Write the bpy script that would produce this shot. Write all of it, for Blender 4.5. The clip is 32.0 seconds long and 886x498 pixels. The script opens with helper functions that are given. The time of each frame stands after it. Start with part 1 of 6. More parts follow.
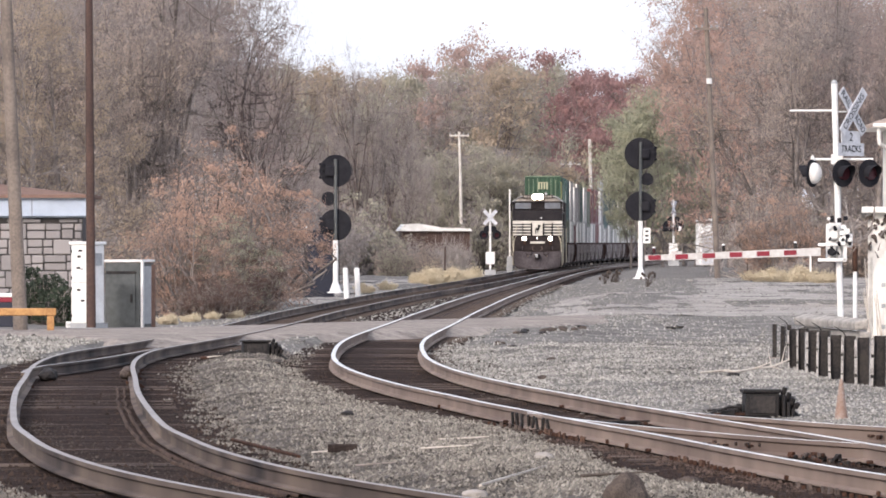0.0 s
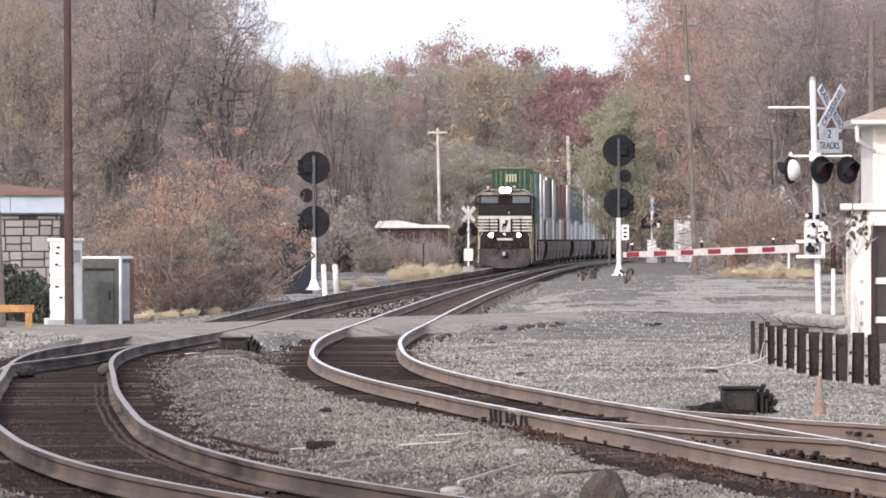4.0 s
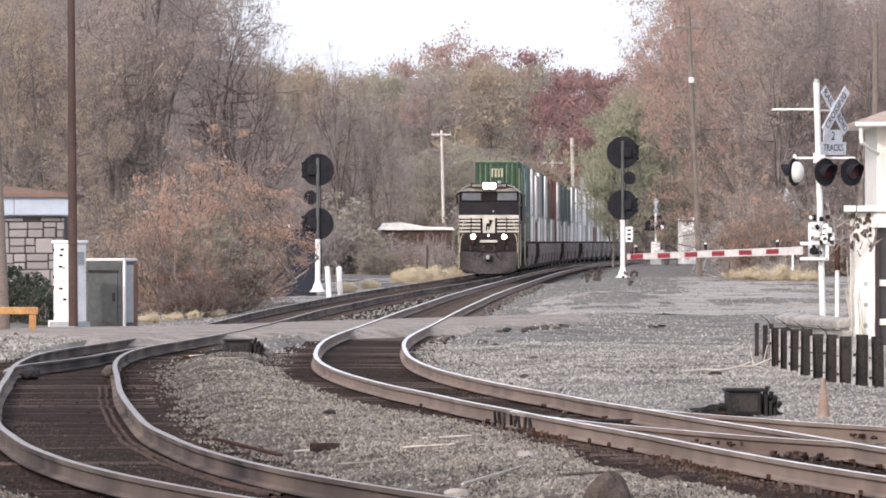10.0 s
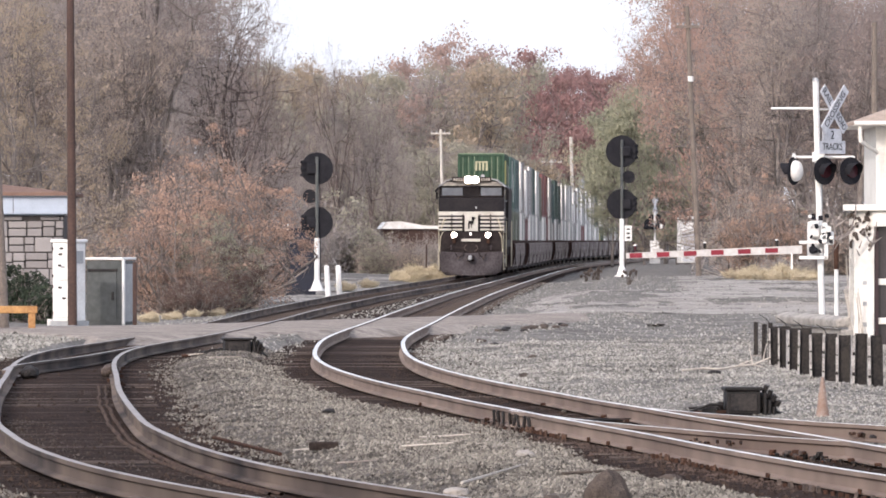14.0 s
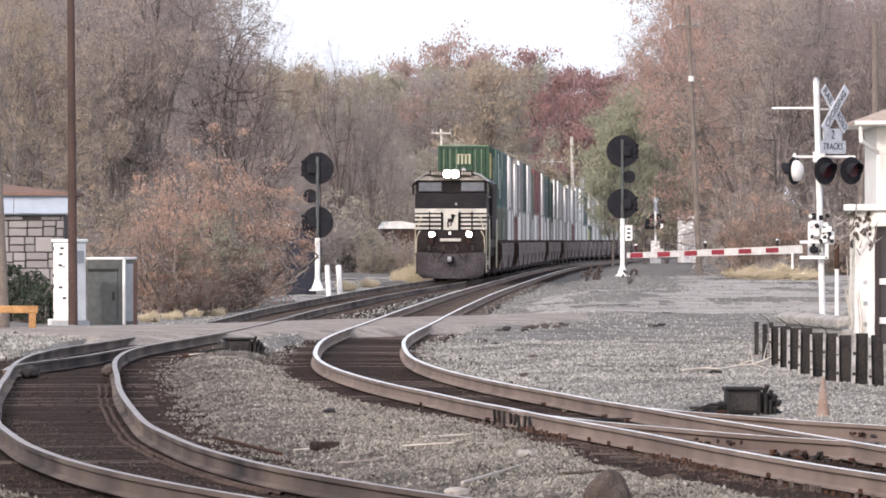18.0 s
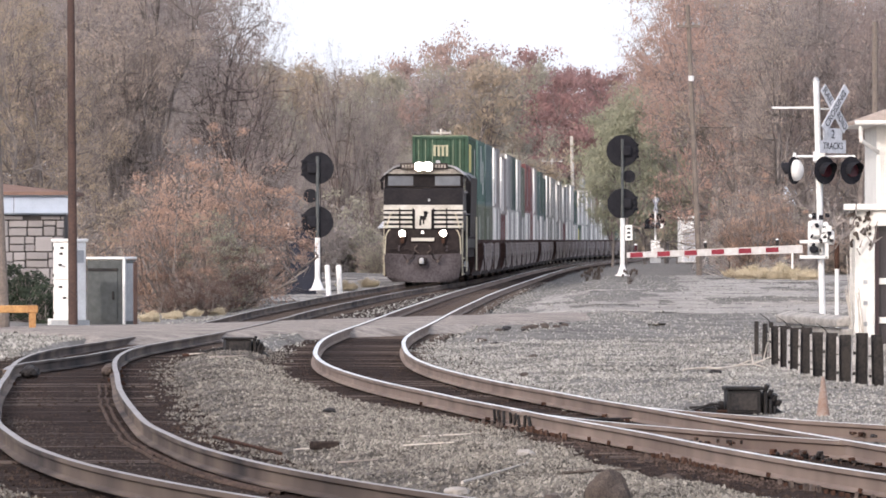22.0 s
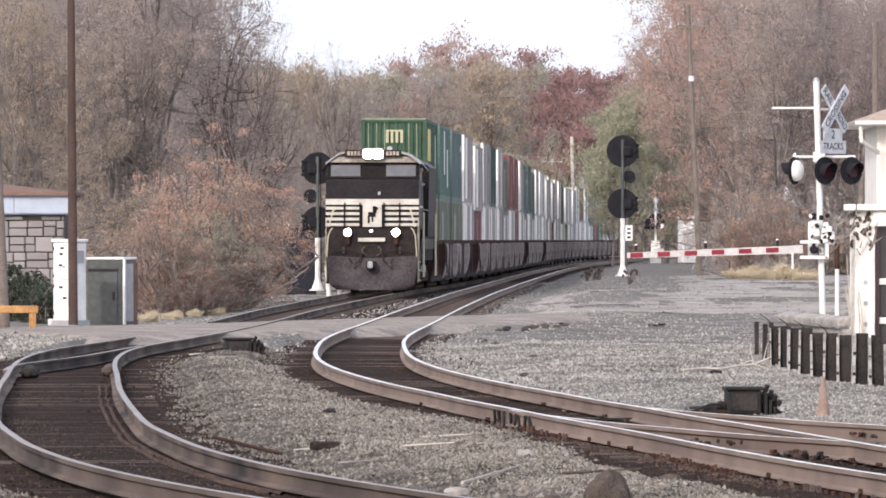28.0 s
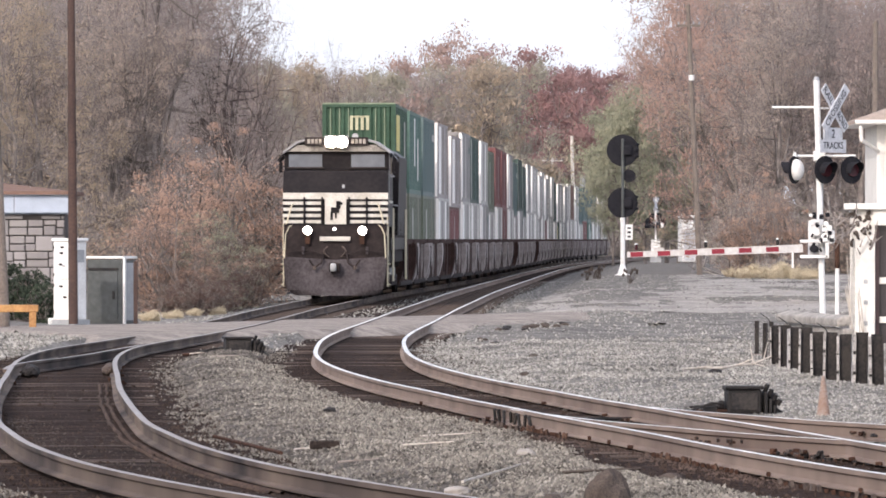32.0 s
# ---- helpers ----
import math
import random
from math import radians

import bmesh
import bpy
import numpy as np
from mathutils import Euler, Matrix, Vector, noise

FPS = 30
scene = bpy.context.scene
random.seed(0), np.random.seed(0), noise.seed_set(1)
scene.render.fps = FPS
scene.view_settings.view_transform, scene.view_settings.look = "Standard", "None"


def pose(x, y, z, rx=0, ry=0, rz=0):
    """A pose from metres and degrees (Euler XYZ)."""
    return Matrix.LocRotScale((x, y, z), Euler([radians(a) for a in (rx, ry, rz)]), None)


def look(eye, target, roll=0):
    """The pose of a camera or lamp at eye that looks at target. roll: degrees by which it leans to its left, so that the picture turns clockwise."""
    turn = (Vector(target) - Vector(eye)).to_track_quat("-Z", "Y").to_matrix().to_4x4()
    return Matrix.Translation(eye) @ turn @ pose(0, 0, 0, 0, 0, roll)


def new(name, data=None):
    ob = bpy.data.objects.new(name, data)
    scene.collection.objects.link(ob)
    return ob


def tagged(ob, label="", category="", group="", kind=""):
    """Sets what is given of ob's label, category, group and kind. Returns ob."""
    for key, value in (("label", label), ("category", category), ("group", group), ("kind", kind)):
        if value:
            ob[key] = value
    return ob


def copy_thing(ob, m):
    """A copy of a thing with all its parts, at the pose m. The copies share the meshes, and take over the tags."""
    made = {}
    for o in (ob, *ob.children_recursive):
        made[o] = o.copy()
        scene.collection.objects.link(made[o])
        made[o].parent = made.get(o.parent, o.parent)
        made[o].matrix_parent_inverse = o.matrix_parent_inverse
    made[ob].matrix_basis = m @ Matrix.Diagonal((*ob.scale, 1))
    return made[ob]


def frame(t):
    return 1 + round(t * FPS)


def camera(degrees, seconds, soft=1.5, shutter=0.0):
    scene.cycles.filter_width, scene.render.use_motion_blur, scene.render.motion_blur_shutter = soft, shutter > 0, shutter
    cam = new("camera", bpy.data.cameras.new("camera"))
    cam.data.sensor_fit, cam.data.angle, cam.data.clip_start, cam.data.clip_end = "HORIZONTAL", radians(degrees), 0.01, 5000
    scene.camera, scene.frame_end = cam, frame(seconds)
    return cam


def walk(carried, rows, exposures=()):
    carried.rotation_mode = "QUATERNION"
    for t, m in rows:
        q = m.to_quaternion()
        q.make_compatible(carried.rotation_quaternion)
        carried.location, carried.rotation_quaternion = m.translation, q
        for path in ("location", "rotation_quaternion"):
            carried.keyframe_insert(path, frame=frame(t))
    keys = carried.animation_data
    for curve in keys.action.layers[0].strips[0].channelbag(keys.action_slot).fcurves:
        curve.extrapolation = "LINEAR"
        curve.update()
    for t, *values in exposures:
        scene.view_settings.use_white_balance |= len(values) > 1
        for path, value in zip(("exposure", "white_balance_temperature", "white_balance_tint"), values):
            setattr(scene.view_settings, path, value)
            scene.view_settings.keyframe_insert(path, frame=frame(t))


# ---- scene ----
# Camera: a long lens on a tripod, 1.85 m above the rails, looking along +Y.
cam = camera(6.147, 32.0, soft=1.75)


def aim(dx, dy):
    """Camera pose, turned sideways and up by dx, dy parts of 14600 to the radian."""
    return pose(0, 0, 1.85, 90 + math.degrees((dy - 16) / 14600), 0, math.degrees(dx / 14600))


walk(cam, [(0, aim(32, 5)), (0.5, aim(32, 7)), (1, aim(29, 10)), (1.5, aim(18, 9)), (2, aim(6, 0)), (2.5, aim(-1, -3)),
           (3, aim(-6, -4)), (3.5, aim(-8, -3)), (4.5, aim(-3, 2)), (5.5, aim(1.5, 5)), (6, aim(0.7, 3)), (7, aim(0.5, 2.5)),
           (9, aim(0.5, 3)), (12, aim(0, 2)), (14, aim(-1, 1)), (16.5, aim(0.7, 3)), (17, aim(0, 2)), (20, aim(0, 0)),
           (25, aim(0, 0)), (28, aim(0.3, 0.5)), (30, aim(0.5, -1)), (32, aim(0.5, -1))],
     exposures=[(0, 0.12, 6500, 15), (32, 0.12, 6500, 15)])

# World and sun: a low hazy sun behind the camera, to the left.
SUN_AZ, SUN_EL = 207.0, 30.0
world = bpy.data.worlds.new("sky")
scene.world = world
world.use_nodes = True
wn = world.node_tree
sky = wn.nodes.new("ShaderNodeTexSky")
sky.sky_type, sky.sun_disc = "NISHITA", False
sky.sun_elevation, sky.sun_rotation = radians(SUN_EL), radians(SUN_AZ)
sky.air_density, sky.dust_density, sky.ozone_density = 1.0, 4.0, 1.0
wn.nodes["Background"].inputs[1].default_value = 0.12
haze = wn.nodes.new("ShaderNodeMix")            # thin bright overcast over the clear sky
haze.data_type, haze.blend_type = "RGBA", "ADD"
haze.inputs[0].default_value = 1.0
haze.inputs[7].default_value = (6.7, 7.15, 8.0, 1)
wn.links.new(sky.outputs[0], haze.inputs[6])
wn.links.new(haze.outputs[2], wn.nodes["Background"].inputs[0])
sun_data = bpy.data.lights.new("sun", "SUN")
sun_data.energy, sun_data.angle, sun_data.color = 2.0, radians(1.5), (1.0, 0.94, 0.87)
sun = new("sun", sun_data)
sa, se = radians(SUN_AZ), radians(SUN_EL)
sun.matrix_world = look((math.sin(sa) * math.cos(se), math.cos(sa) * math.cos(se), math.sin(se)), (0, 0, 0))


# ---- materials ----
def mat(name, colour, rough=0.7, metal=0.0, vary=0.25, scale=3.0, second=None, bump=0.0, bump_scale=40.0, glow=0.0, per="none", obj=False, spec=0.3, lone=0.75):
    """Procedural surface: two noise scales mix the colour with a second one; optional relief; per: vary by object or by island."""
    m = bpy.data.materials.new(name)
    m.use_nodes = True
    nt = m.node_tree
    b = nt.nodes["Principled BSDF"]
    b.inputs["Roughness"].default_value, b.inputs["Metallic"].default_value = rough, metal
    b.inputs["Specular IOR Level"].default_value = spec
    c1 = (*colour, 1)
    c2 = (*(second or [v * (1 - vary) for v in colour]), 1)
    tc = nt.nodes.new("ShaderNodeTexCoord")
    src = tc.outputs["Object"] if obj else None
    if src is None:
        geo = nt.nodes.new("ShaderNodeNewGeometry")
        src = geo.outputs["Position"]
    n1, n2 = nt.nodes.new("ShaderNodeTexNoise"), nt.nodes.new("ShaderNodeTexNoise")
    n1.inputs["Scale"].default_value, n2.inputs["Scale"].default_value = scale, scale * 9
    n1.inputs["Detail"].default_value, n2.inputs["Detail"].default_value = 4, 3
    for n in (n1, n2):
        nt.links.new(src, n.inputs["Vector"])
    add = nt.nodes.new("ShaderNodeMath")
    add.operation = "ADD"
    nt.links.new(n1.outputs[0], add.inputs[0])
    nt.links.new(n2.outputs[0], add.inputs[1])
    rng = nt.nodes.new("ShaderNodeMapRange")
    rng.inputs["From Min"].default_value, rng.inputs["From Max"].default_value = 0.75, 1.25
    nt.links.new(add.outputs[0], rng.inputs["Value"])
    fac = rng.outputs[0]
    if per != "none":
        if per == "island":
            g = nt.nodes.new("ShaderNodeNewGeometry")
            rnd = g.outputs["Random Per Island"]
        else:
            rnd = nt.nodes.new("ShaderNodeObjectInfo").outputs["Random"]
        mx = nt.nodes.new("ShaderNodeMath")
        mx.operation = "MULTIPLY_ADD"
        nt.links.new(rnd, mx.inputs[0])
        mx.inputs[1].default_value = lone
        sc = nt.nodes.new("ShaderNodeMath")
        sc.operation = "MULTIPLY"
        nt.links.new(fac, sc.inputs[0])
        sc.inputs[1].default_value = 1 - lone
        nt.links.new(sc.outputs[0], mx.inputs[2])
        fac = mx.outputs[0]
    mix = nt.nodes.new("ShaderNodeMix")
    mix.data_type = "RGBA"
    mix.inputs[6].default_value, mix.inputs[7].default_value = c1, c2
    nt.links.new(fac, mix.inputs[0])
    nt.links.new(mix.outputs[2], b.inputs["Base Color"])
    if bump:
        nb = nt.nodes.new("ShaderNodeTexNoise")
        nb.inputs["Scale"].default_value, nb.inputs["Detail"].default_value = bump_scale, 3
        nt.links.new(src, nb.inputs["Vector"])
        bp = nt.nodes.new("ShaderNodeBump")
        bp.inputs["Strength"].default_value, bp.inputs["Distance"].default_value = bump, 0.02
        nt.links.new(nb.outputs[0], bp.inputs["Height"])
        nt.links.new(bp.outputs[0], b.inputs["Normal"])
    if glow:
        b.inputs["Emission Color"].default_value, b.inputs["Emission Strength"].default_value = c1, glow
    return m


GRAVEL = mat("gravel", (0.21, 0.198, 0.184), 0.95, second=(0.098, 0.091, 0.085), scale=0.5, bump=0.9, bump_scale=22, spec=0.02)
SOIL = mat("dark_gravelly_soil", (0.13, 0.117, 0.105), 0.95, second=(0.05, 0.044, 0.04), scale=0.5, bump=0.9, bump_scale=30, spec=0.02)
STONE_CHIP = mat("ballast_stone", (0.41, 0.395, 0.36), 0.9, second=(0.03, 0.028, 0.026), per="island", scale=0.25, lone=0.62, spec=0.02)
MIDSTONE = mat("middling_ballast_stone", (0.33, 0.304, 0.264), 0.9, second=(0.02, 0.018, 0.016), per="island", scale=0.25, lone=0.65, spec=0.02)
DIRTYSTONE = mat("dirty_ballast_stone", (0.235, 0.214, 0.187), 0.9, second=(0.018, 0.016, 0.015), per="island", scale=0.5, lone=0.55, spec=0.02)
DUSTYSTONE = mat("dusty_bed_stone", (0.11, 0.092, 0.08), 0.9, second=(0.03, 0.024, 0.02), per="island", scale=0.5, lone=0.6, spec=0.02)
RUSTY = mat("orange_rust", (0.125, 0.078, 0.058), 0.9, second=(0.05, 0.034, 0.029), scale=6, spec=0.03)
CASTING = mat("dusty_brown_casting", (0.135, 0.108, 0.096), 0.85, second=(0.05, 0.04, 0.036), scale=5, spec=0.05)
RUSTSTONE = mat("rust_stained_stone", (0.11, 0.079, 0.066), 0.95, second=(0.035, 0.027, 0.024), per="island", scale=0.6, lone=0.6, spec=0.02)
BALLAST = mat("oily_ballast", (0.043, 0.029, 0.024), 0.95, second=(0.013, 0.009, 0.008), scale=2.0, bump=0.9, bump_scale=25, spec=0.02)
BEDSTONE = mat("oily_stone", (0.065, 0.046, 0.037), 0.9, second=(0.015, 0.012, 0.011), per="island", scale=0.6, lone=0.7, spec=0.02)
DIRT = mat("dirt", (0.36, 0.333, 0.305), 0.95, second=(0.215, 0.20, 0.185), scale=0.25, bump=0.5, spec=0.02)
CONCRETE = mat("weathered_concrete", (0.40, 0.375, 0.34), 0.95, second=(0.22, 0.205, 0.19), scale=2.5, bump=0.4, spec=0.02)
ROADMAT = mat("worn_asphalt", (0.34, 0.30, 0.265), 0.95, second=(0.15, 0.13, 0.118), scale=0.9, bump=0.7, spec=0.02)
# Long dark stretches of the noise stand in for shadows across the rusty rail.
RAILSIDE = mat("rusty_shadow_banded_rail_side", (0.19, 0.148, 0.122), 0.8, second=(0.036, 0.030, 0.031), scale=0.05, metal=0.1, spec=0.06)
RAILWARM = mat("rust_orange_rail_side", (0.265, 0.207, 0.172), 0.8, second=(0.16, 0.122, 0.105), scale=0.1, metal=0.1, spec=0.06)
RAILTOP = mat("polished_rail_head", (0.90, 0.82, 0.73), 0.30, metal=0.85, second=(0.30, 0.265, 0.24), scale=0.8)
DULLTOP = mat("dull_rail_head", (0.30, 0.27, 0.25), 0.55, metal=0.5, second=(0.20, 0.17, 0.15), scale=0.8)
TIE = mat("creosoted_tie", (0.125, 0.098, 0.084), 0.9, second=(0.012, 0.009, 0.009), scale=3, bump=0.5, per="object", spec=0.02)
RUST = mat("rust", (0.080, 0.043, 0.031), 0.9, second=(0.03, 0.02, 0.017), scale=5, spec=0.02)
WHITE = mat("white_paint", (0.78, 0.78, 0.77), 0.5, second=(0.60, 0.59, 0.57), scale=2.5)
SIGNWHITE = mat("white_sign_sheeting", (0.60, 0.61, 0.64), 0.5, second=(0.40, 0.41, 0.44), scale=5)
ARMWHITE = mat("weathered_white_sheeting", (0.55, 0.54, 0.53), 0.6, second=(0.42, 0.40, 0.39), scale=2.0)
BLACK = mat("black_paint", (0.012, 0.012, 0.014), 0.5, second=(0.03, 0.028, 0.028), scale=1.5)
SIGNALBLACK = mat("matt_signal_black", (0.014, 0.014, 0.018), 0.85, second=(0.026, 0.026, 0.03), spec=0.06)
LOCOBLACK = mat("loco_black", (0.011, 0.010, 0.012), 0.45, second=(0.022, 0.019, 0.020), scale=0.9, obj=True, spec=0.06)
LOCODIRT = mat("dusty_black_steel", (0.024, 0.0195, 0.02), 0.8, second=(0.044, 0.035, 0.034), scale=0.7, obj=True, spec=0.06)
PLOWGREY = mat("dust_grey_plow", (0.085, 0.075, 0.079), 0.85, second=(0.040, 0.034, 0.036), scale=1.3, obj=True, spec=0.05)
LOCOWHITE = mat("loco_white", (0.62, 0.60, 0.55), 0.5, second=(0.42, 0.39, 0.34), scale=2, obj=True)
LOCOGREY = mat("loco_roof_grey", (0.36, 0.36, 0.37), 0.55, second=(0.24, 0.23, 0.23), obj=True)
HANDRAIL = mat("pale_handrail", (0.62, 0.56, 0.42), 0.5)
# The blue-grey base colour stands in for sky reflected in the panes.
GLASS = mat("sky_toned_glass", (0.15, 0.165, 0.19), 0.08, spec=0.6, second=(0.10, 0.11, 0.13), scale=0.25, obj=True)
LAMP = mat("headlight_glow", (1.0, 0.82, 0.58), 0.3, glow=60)
DITCH = mat("ditch_light_glow", (1.0, 0.84, 0.70), 0.3, glow=30)
SMALLLAMP = mat("small_lamp_glow", (1.0, 0.95, 0.9), 0.3, glow=4)
GALV = mat("galvanised_steel", (0.42, 0.43, 0.44), 0.5, metal=0.4, second=(0.30, 0.31, 0.32))
DARKSTEEL = mat("dark_weathered_steel", (0.022, 0.021, 0.023), 0.75, second=(0.05, 0.045, 0.042), scale=3, spec=0.06)
MACHINE = mat("oily_black_casting", (0.010, 0.010, 0.011), 0.7, second=(0.026, 0.022, 0.021), scale=5, spec=0.25)
FLAKED = mat("flaking_pale_paint", (0.52, 0.50, 0.48), 0.85, second=(0.16, 0.15, 0.145), scale=7, spec=0.05)
PALESTEEL = mat("pale_flange", (0.45, 0.44, 0.43), 0.7, second=(0.25, 0.23, 0.22), scale=6)
REDSTRIPE = mat("red_reflective", (0.23, 0.02, 0.036), 0.5, second=(0.17, 0.018, 0.03))
REDLENS = mat("dark_red_lens", (0.065, 0.022, 0.027), 0.2)
POLEWOOD = mat("dark_pole_wood", (0.085, 0.052, 0.043), 0.85, second=(0.05, 0.033, 0.03), scale=2, bump=0.4)
GREYPOLE = mat("weathered_pole_wood", (0.21, 0.175, 0.15), 0.9, second=(0.12, 0.10, 0.088), scale=2, bump=0.4)
# Paler than the other poles: sunlight on the wood is in the colour.
PALEPOLE = mat("sunlit_pole_wood", (0.60, 0.565, 0.52), 0.9, second=(0.44, 0.405, 0.37), scale=2)
YELLOW = mat("orange_yellow_paint", (0.47, 0.265, 0.105), 0.6, second=(0.28, 0.14, 0.055), scale=2.5)
CABGREY = mat("grey_cabinet", (0.088, 0.095, 0.096), 0.5, second=(0.05, 0.056, 0.055), scale=0.7)
BLUEBLACK = mat("dark_blue_box", (0.03, 0.033, 0.048), 0.7)
STONEWALL = mat("pale_wall_stone", (0.31, 0.292, 0.29), 0.9, second=(0.20, 0.188, 0.188), scale=3, bump=0.5, per="object", spec=0.02)
MORTAR = mat("dark_mortar", (0.12, 0.112, 0.11), 0.95, spec=0.02)
FASCIA = mat("pale_blue_white_fascia", (0.40, 0.46, 0.55), 0.6, second=(0.34, 0.39, 0.47))
ROOFBROWN = mat("brown_roof", (0.22, 0.145, 0.115), 0.9, second=(0.15, 0.10, 0.085), scale=4, spec=0.02)
TANROOF = mat("faded_tan_roof", (0.40, 0.325, 0.27), 0.9, second=(0.29, 0.235, 0.20), scale=4, spec=0.02)
FRAMEDARK = mat("dark_plum_frame", (0.055, 0.032, 0.036), 0.6, second=(0.03, 0.02, 0.022))
SIDING = mat("white_siding", (0.74, 0.72, 0.68), 0.65, second=(0.62, 0.60, 0.56), scale=1.5)
WINDARK = mat("dark_window", (0.05, 0.045, 0.05), 0.15, spec=0.6)
ORANGE = mat("faded_orange_cone", (0.22, 0.145, 0.115), 0.9, second=(0.30, 0.25, 0.22), scale=5)
BARK = mat("grey_bark", (0.29, 0.255, 0.235), 0.95, second=(0.105, 0.09, 0.084), scale=0.3, spec=0.02)
DARKBARK = mat("dark_bark", (0.15, 0.122, 0.115), 0.95, second=(0.05, 0.04, 0.038), scale=0.3, spec=0.02)
PALESTEM = mat("pale_bare_stems", (0.47, 0.43, 0.40), 0.95, second=(0.20, 0.175, 0.16), scale=0.5, spec=0.02)
STUMPMAT = mat("old_stump", (0.105, 0.085, 0.073), 0.95, second=(0.055, 0.046, 0.042), scale=8, bump=0.8, spec=0.02)
DRYWOOD = mat("bleached_wood", (0.52, 0.48, 0.43), 0.9, second=(0.36, 0.32, 0.28), scale=6, spec=0.02)
STRAW = mat("dry_grass", (0.68, 0.60, 0.44), 0.95, second=(0.42, 0.355, 0.265), per="island", spec=0.02)


def leafmat(name, a, b):
    """Thin leaves that let part of the light through."""
    m = mat(name, a, 0.9, second=b, per="island", scale=0.22, spec=0.1, lone=0.3)
    nt = m.node_tree
    p = nt.nodes["Principled BSDF"]
    tr = nt.nodes.new("ShaderNodeBsdfTranslucent")
    nt.links.new(p.inputs["Base Color"].links[0].from_socket, tr.inputs["Color"])
    mix = nt.nodes.new("ShaderNodeMixShader")
    mix.inputs[0].default_value = 0.36
    nt.links.new(p.outputs[0], mix.inputs[1])
    nt.links.new(tr.outputs[0], mix.inputs[2])
    nt.links.new(mix.outputs[0], nt.nodes["Material Output"].inputs["Surface"])
    return m


LEAF = {
    "brown": leafmat("brown_leaves", (0.50, 0.41, 0.345), (0.30, 0.25, 0.22)),
    "grey": leafmat("grey_twigs", (0.41, 0.36, 0.335), (0.215, 0.19, 0.184)),
    "tan": leafmat("tan_leaves", (0.46, 0.37, 0.275), (0.28, 0.232, 0.188)),
    "orange": leafmat("orange_leaves", (0.55, 0.37, 0.285), (0.23, 0.168, 0.135)),
    "russet": leafmat("russet_leaves", (0.18, 0.122, 0.10), (0.085, 0.06, 0.052)),
    # Red and maroon, for distant trees, are paled to take in some haze.
    "red": leafmat("red_leaves", (0.38, 0.222, 0.205), (0.25, 0.172, 0.17)),
    "maroon": leafmat("red_brown_leaves", (0.46, 0.325, 0.28), (0.32, 0.25, 0.228)),
    "rust": leafmat("rust_leaves", (0.50, 0.33, 0.265), (0.31, 0.225, 0.195)),
    "mauve": leafmat("faded_mauve_leaves", (0.42, 0.335, 0.30), (0.235, 0.192, 0.182)),
    "dusk": leafmat("dark_brown_leaves", (0.33, 0.28, 0.255), (0.19, 0.165, 0.158)),
    "green": leafmat("dull_green_leaves", (0.37, 0.365, 0.26), (0.24, 0.24, 0.18)),
    "olive": leafmat("olive_leaves", (0.40, 0.37, 0.285), (0.265, 0.25, 0.21)),
    "dark": leafmat("dark_evergreen", (0.069, 0.088, 0.059), (0.032, 0.041, 0.032)),
}


# ---- mesh helpers ----
def box(bm, x0, x1, y0, y1, z0, z1):
    vs = [bm.verts.new((x, y, z)) for x in (x0, x1) for y in (y0, y1) for z in (z0, z1)]
    for f in ((0, 1, 3, 2), (4, 6, 7, 5), (0, 4, 5, 1), (2, 3, 7, 6), (0, 2, 6, 4), (1, 5, 7, 3)):
        bm.faces.new([vs[i] for i in f])
    return bm


def bevel(bm, w, seg=2):
    bmesh.ops.bevel(bm, geom=list(bm.edges), offset=w, segments=seg, affect="EDGES", profile=0.5)
    return bm


def tube(bm, a, b, r0, r1=None, n=10, caps=True):
    """A tapered round bar from a to b."""
    r1 = r0 if r1 is None else r1
    a, b = Vector(a), Vector(b)
    q = (b - a).to_track_quat("Z", "Y")
    rings = []
    for p, r in ((a, r0), (b, r1)):
        rings.append([bm.verts.new(p + q @ Vector((r * math.cos(2 * math.pi * i / n), r * math.sin(2 * math.pi * i / n), 0))) for i in range(n)])
    for i in range(n):
        bm.faces.new((rings[0][i], rings[0][(i + 1) % n], rings[1][(i + 1) % n], rings[1][i]))
    if caps:
        bm.faces.new(list(reversed(rings[0])))
        bm.faces.new(rings[1])
    return bm


def extrude_profile(bm, pts, x0, x1):
    """A prism along x from a closed outline of (y, z)."""
    a = [bm.verts.new((x0, y, z)) for y, z in pts]
    b = [bm.verts.new((x1, y, z)) for y, z in pts]
    n = len(pts)
    for i in range(n):
        bm.faces.new((a[i], a[(i + 1) % n], b[(i + 1) % n], b[i]))
    bm.faces.new(list(reversed(a)))
    bm.faces.new(b)
    bmesh.ops.recalc_face_normals(bm, faces=list(bm.faces))
    return bm


def front_prism(bm, pts, y0, y1):
    """A prism along y from a closed outline of (x, z)."""
    a = [bm.verts.new((x, y0, z)) for x, z in pts]
    b = [bm.verts.new((x, y1, z)) for x, z in pts]
    n = len(pts)
    for i in range(n):
        bm.faces.new((a[i], a[(i + 1) % n], b[(i + 1) % n], b[i]))
    bm.faces.new(list(reversed(a)))
    bm.faces.new(b)
    bmesh.ops.recalc_face_normals(bm, faces=list(bm.faces))
    return bm


def mesh_of(name, bm, material):
    me = bpy.data.meshes.new(name)
    bm.to_mesh(me)
    bm.free()
    for m in (material if isinstance(material, (list, tuple)) else [material]):
        me.materials.append(m)
    return me


def part(name, bm, material, parent, label="", at=None):
    ob = new(name, mesh_of(name, bm, material))
    ob.parent = parent
    if at is not None:
        ob.location = at
    if label:
        ob["label"] = label
    return ob


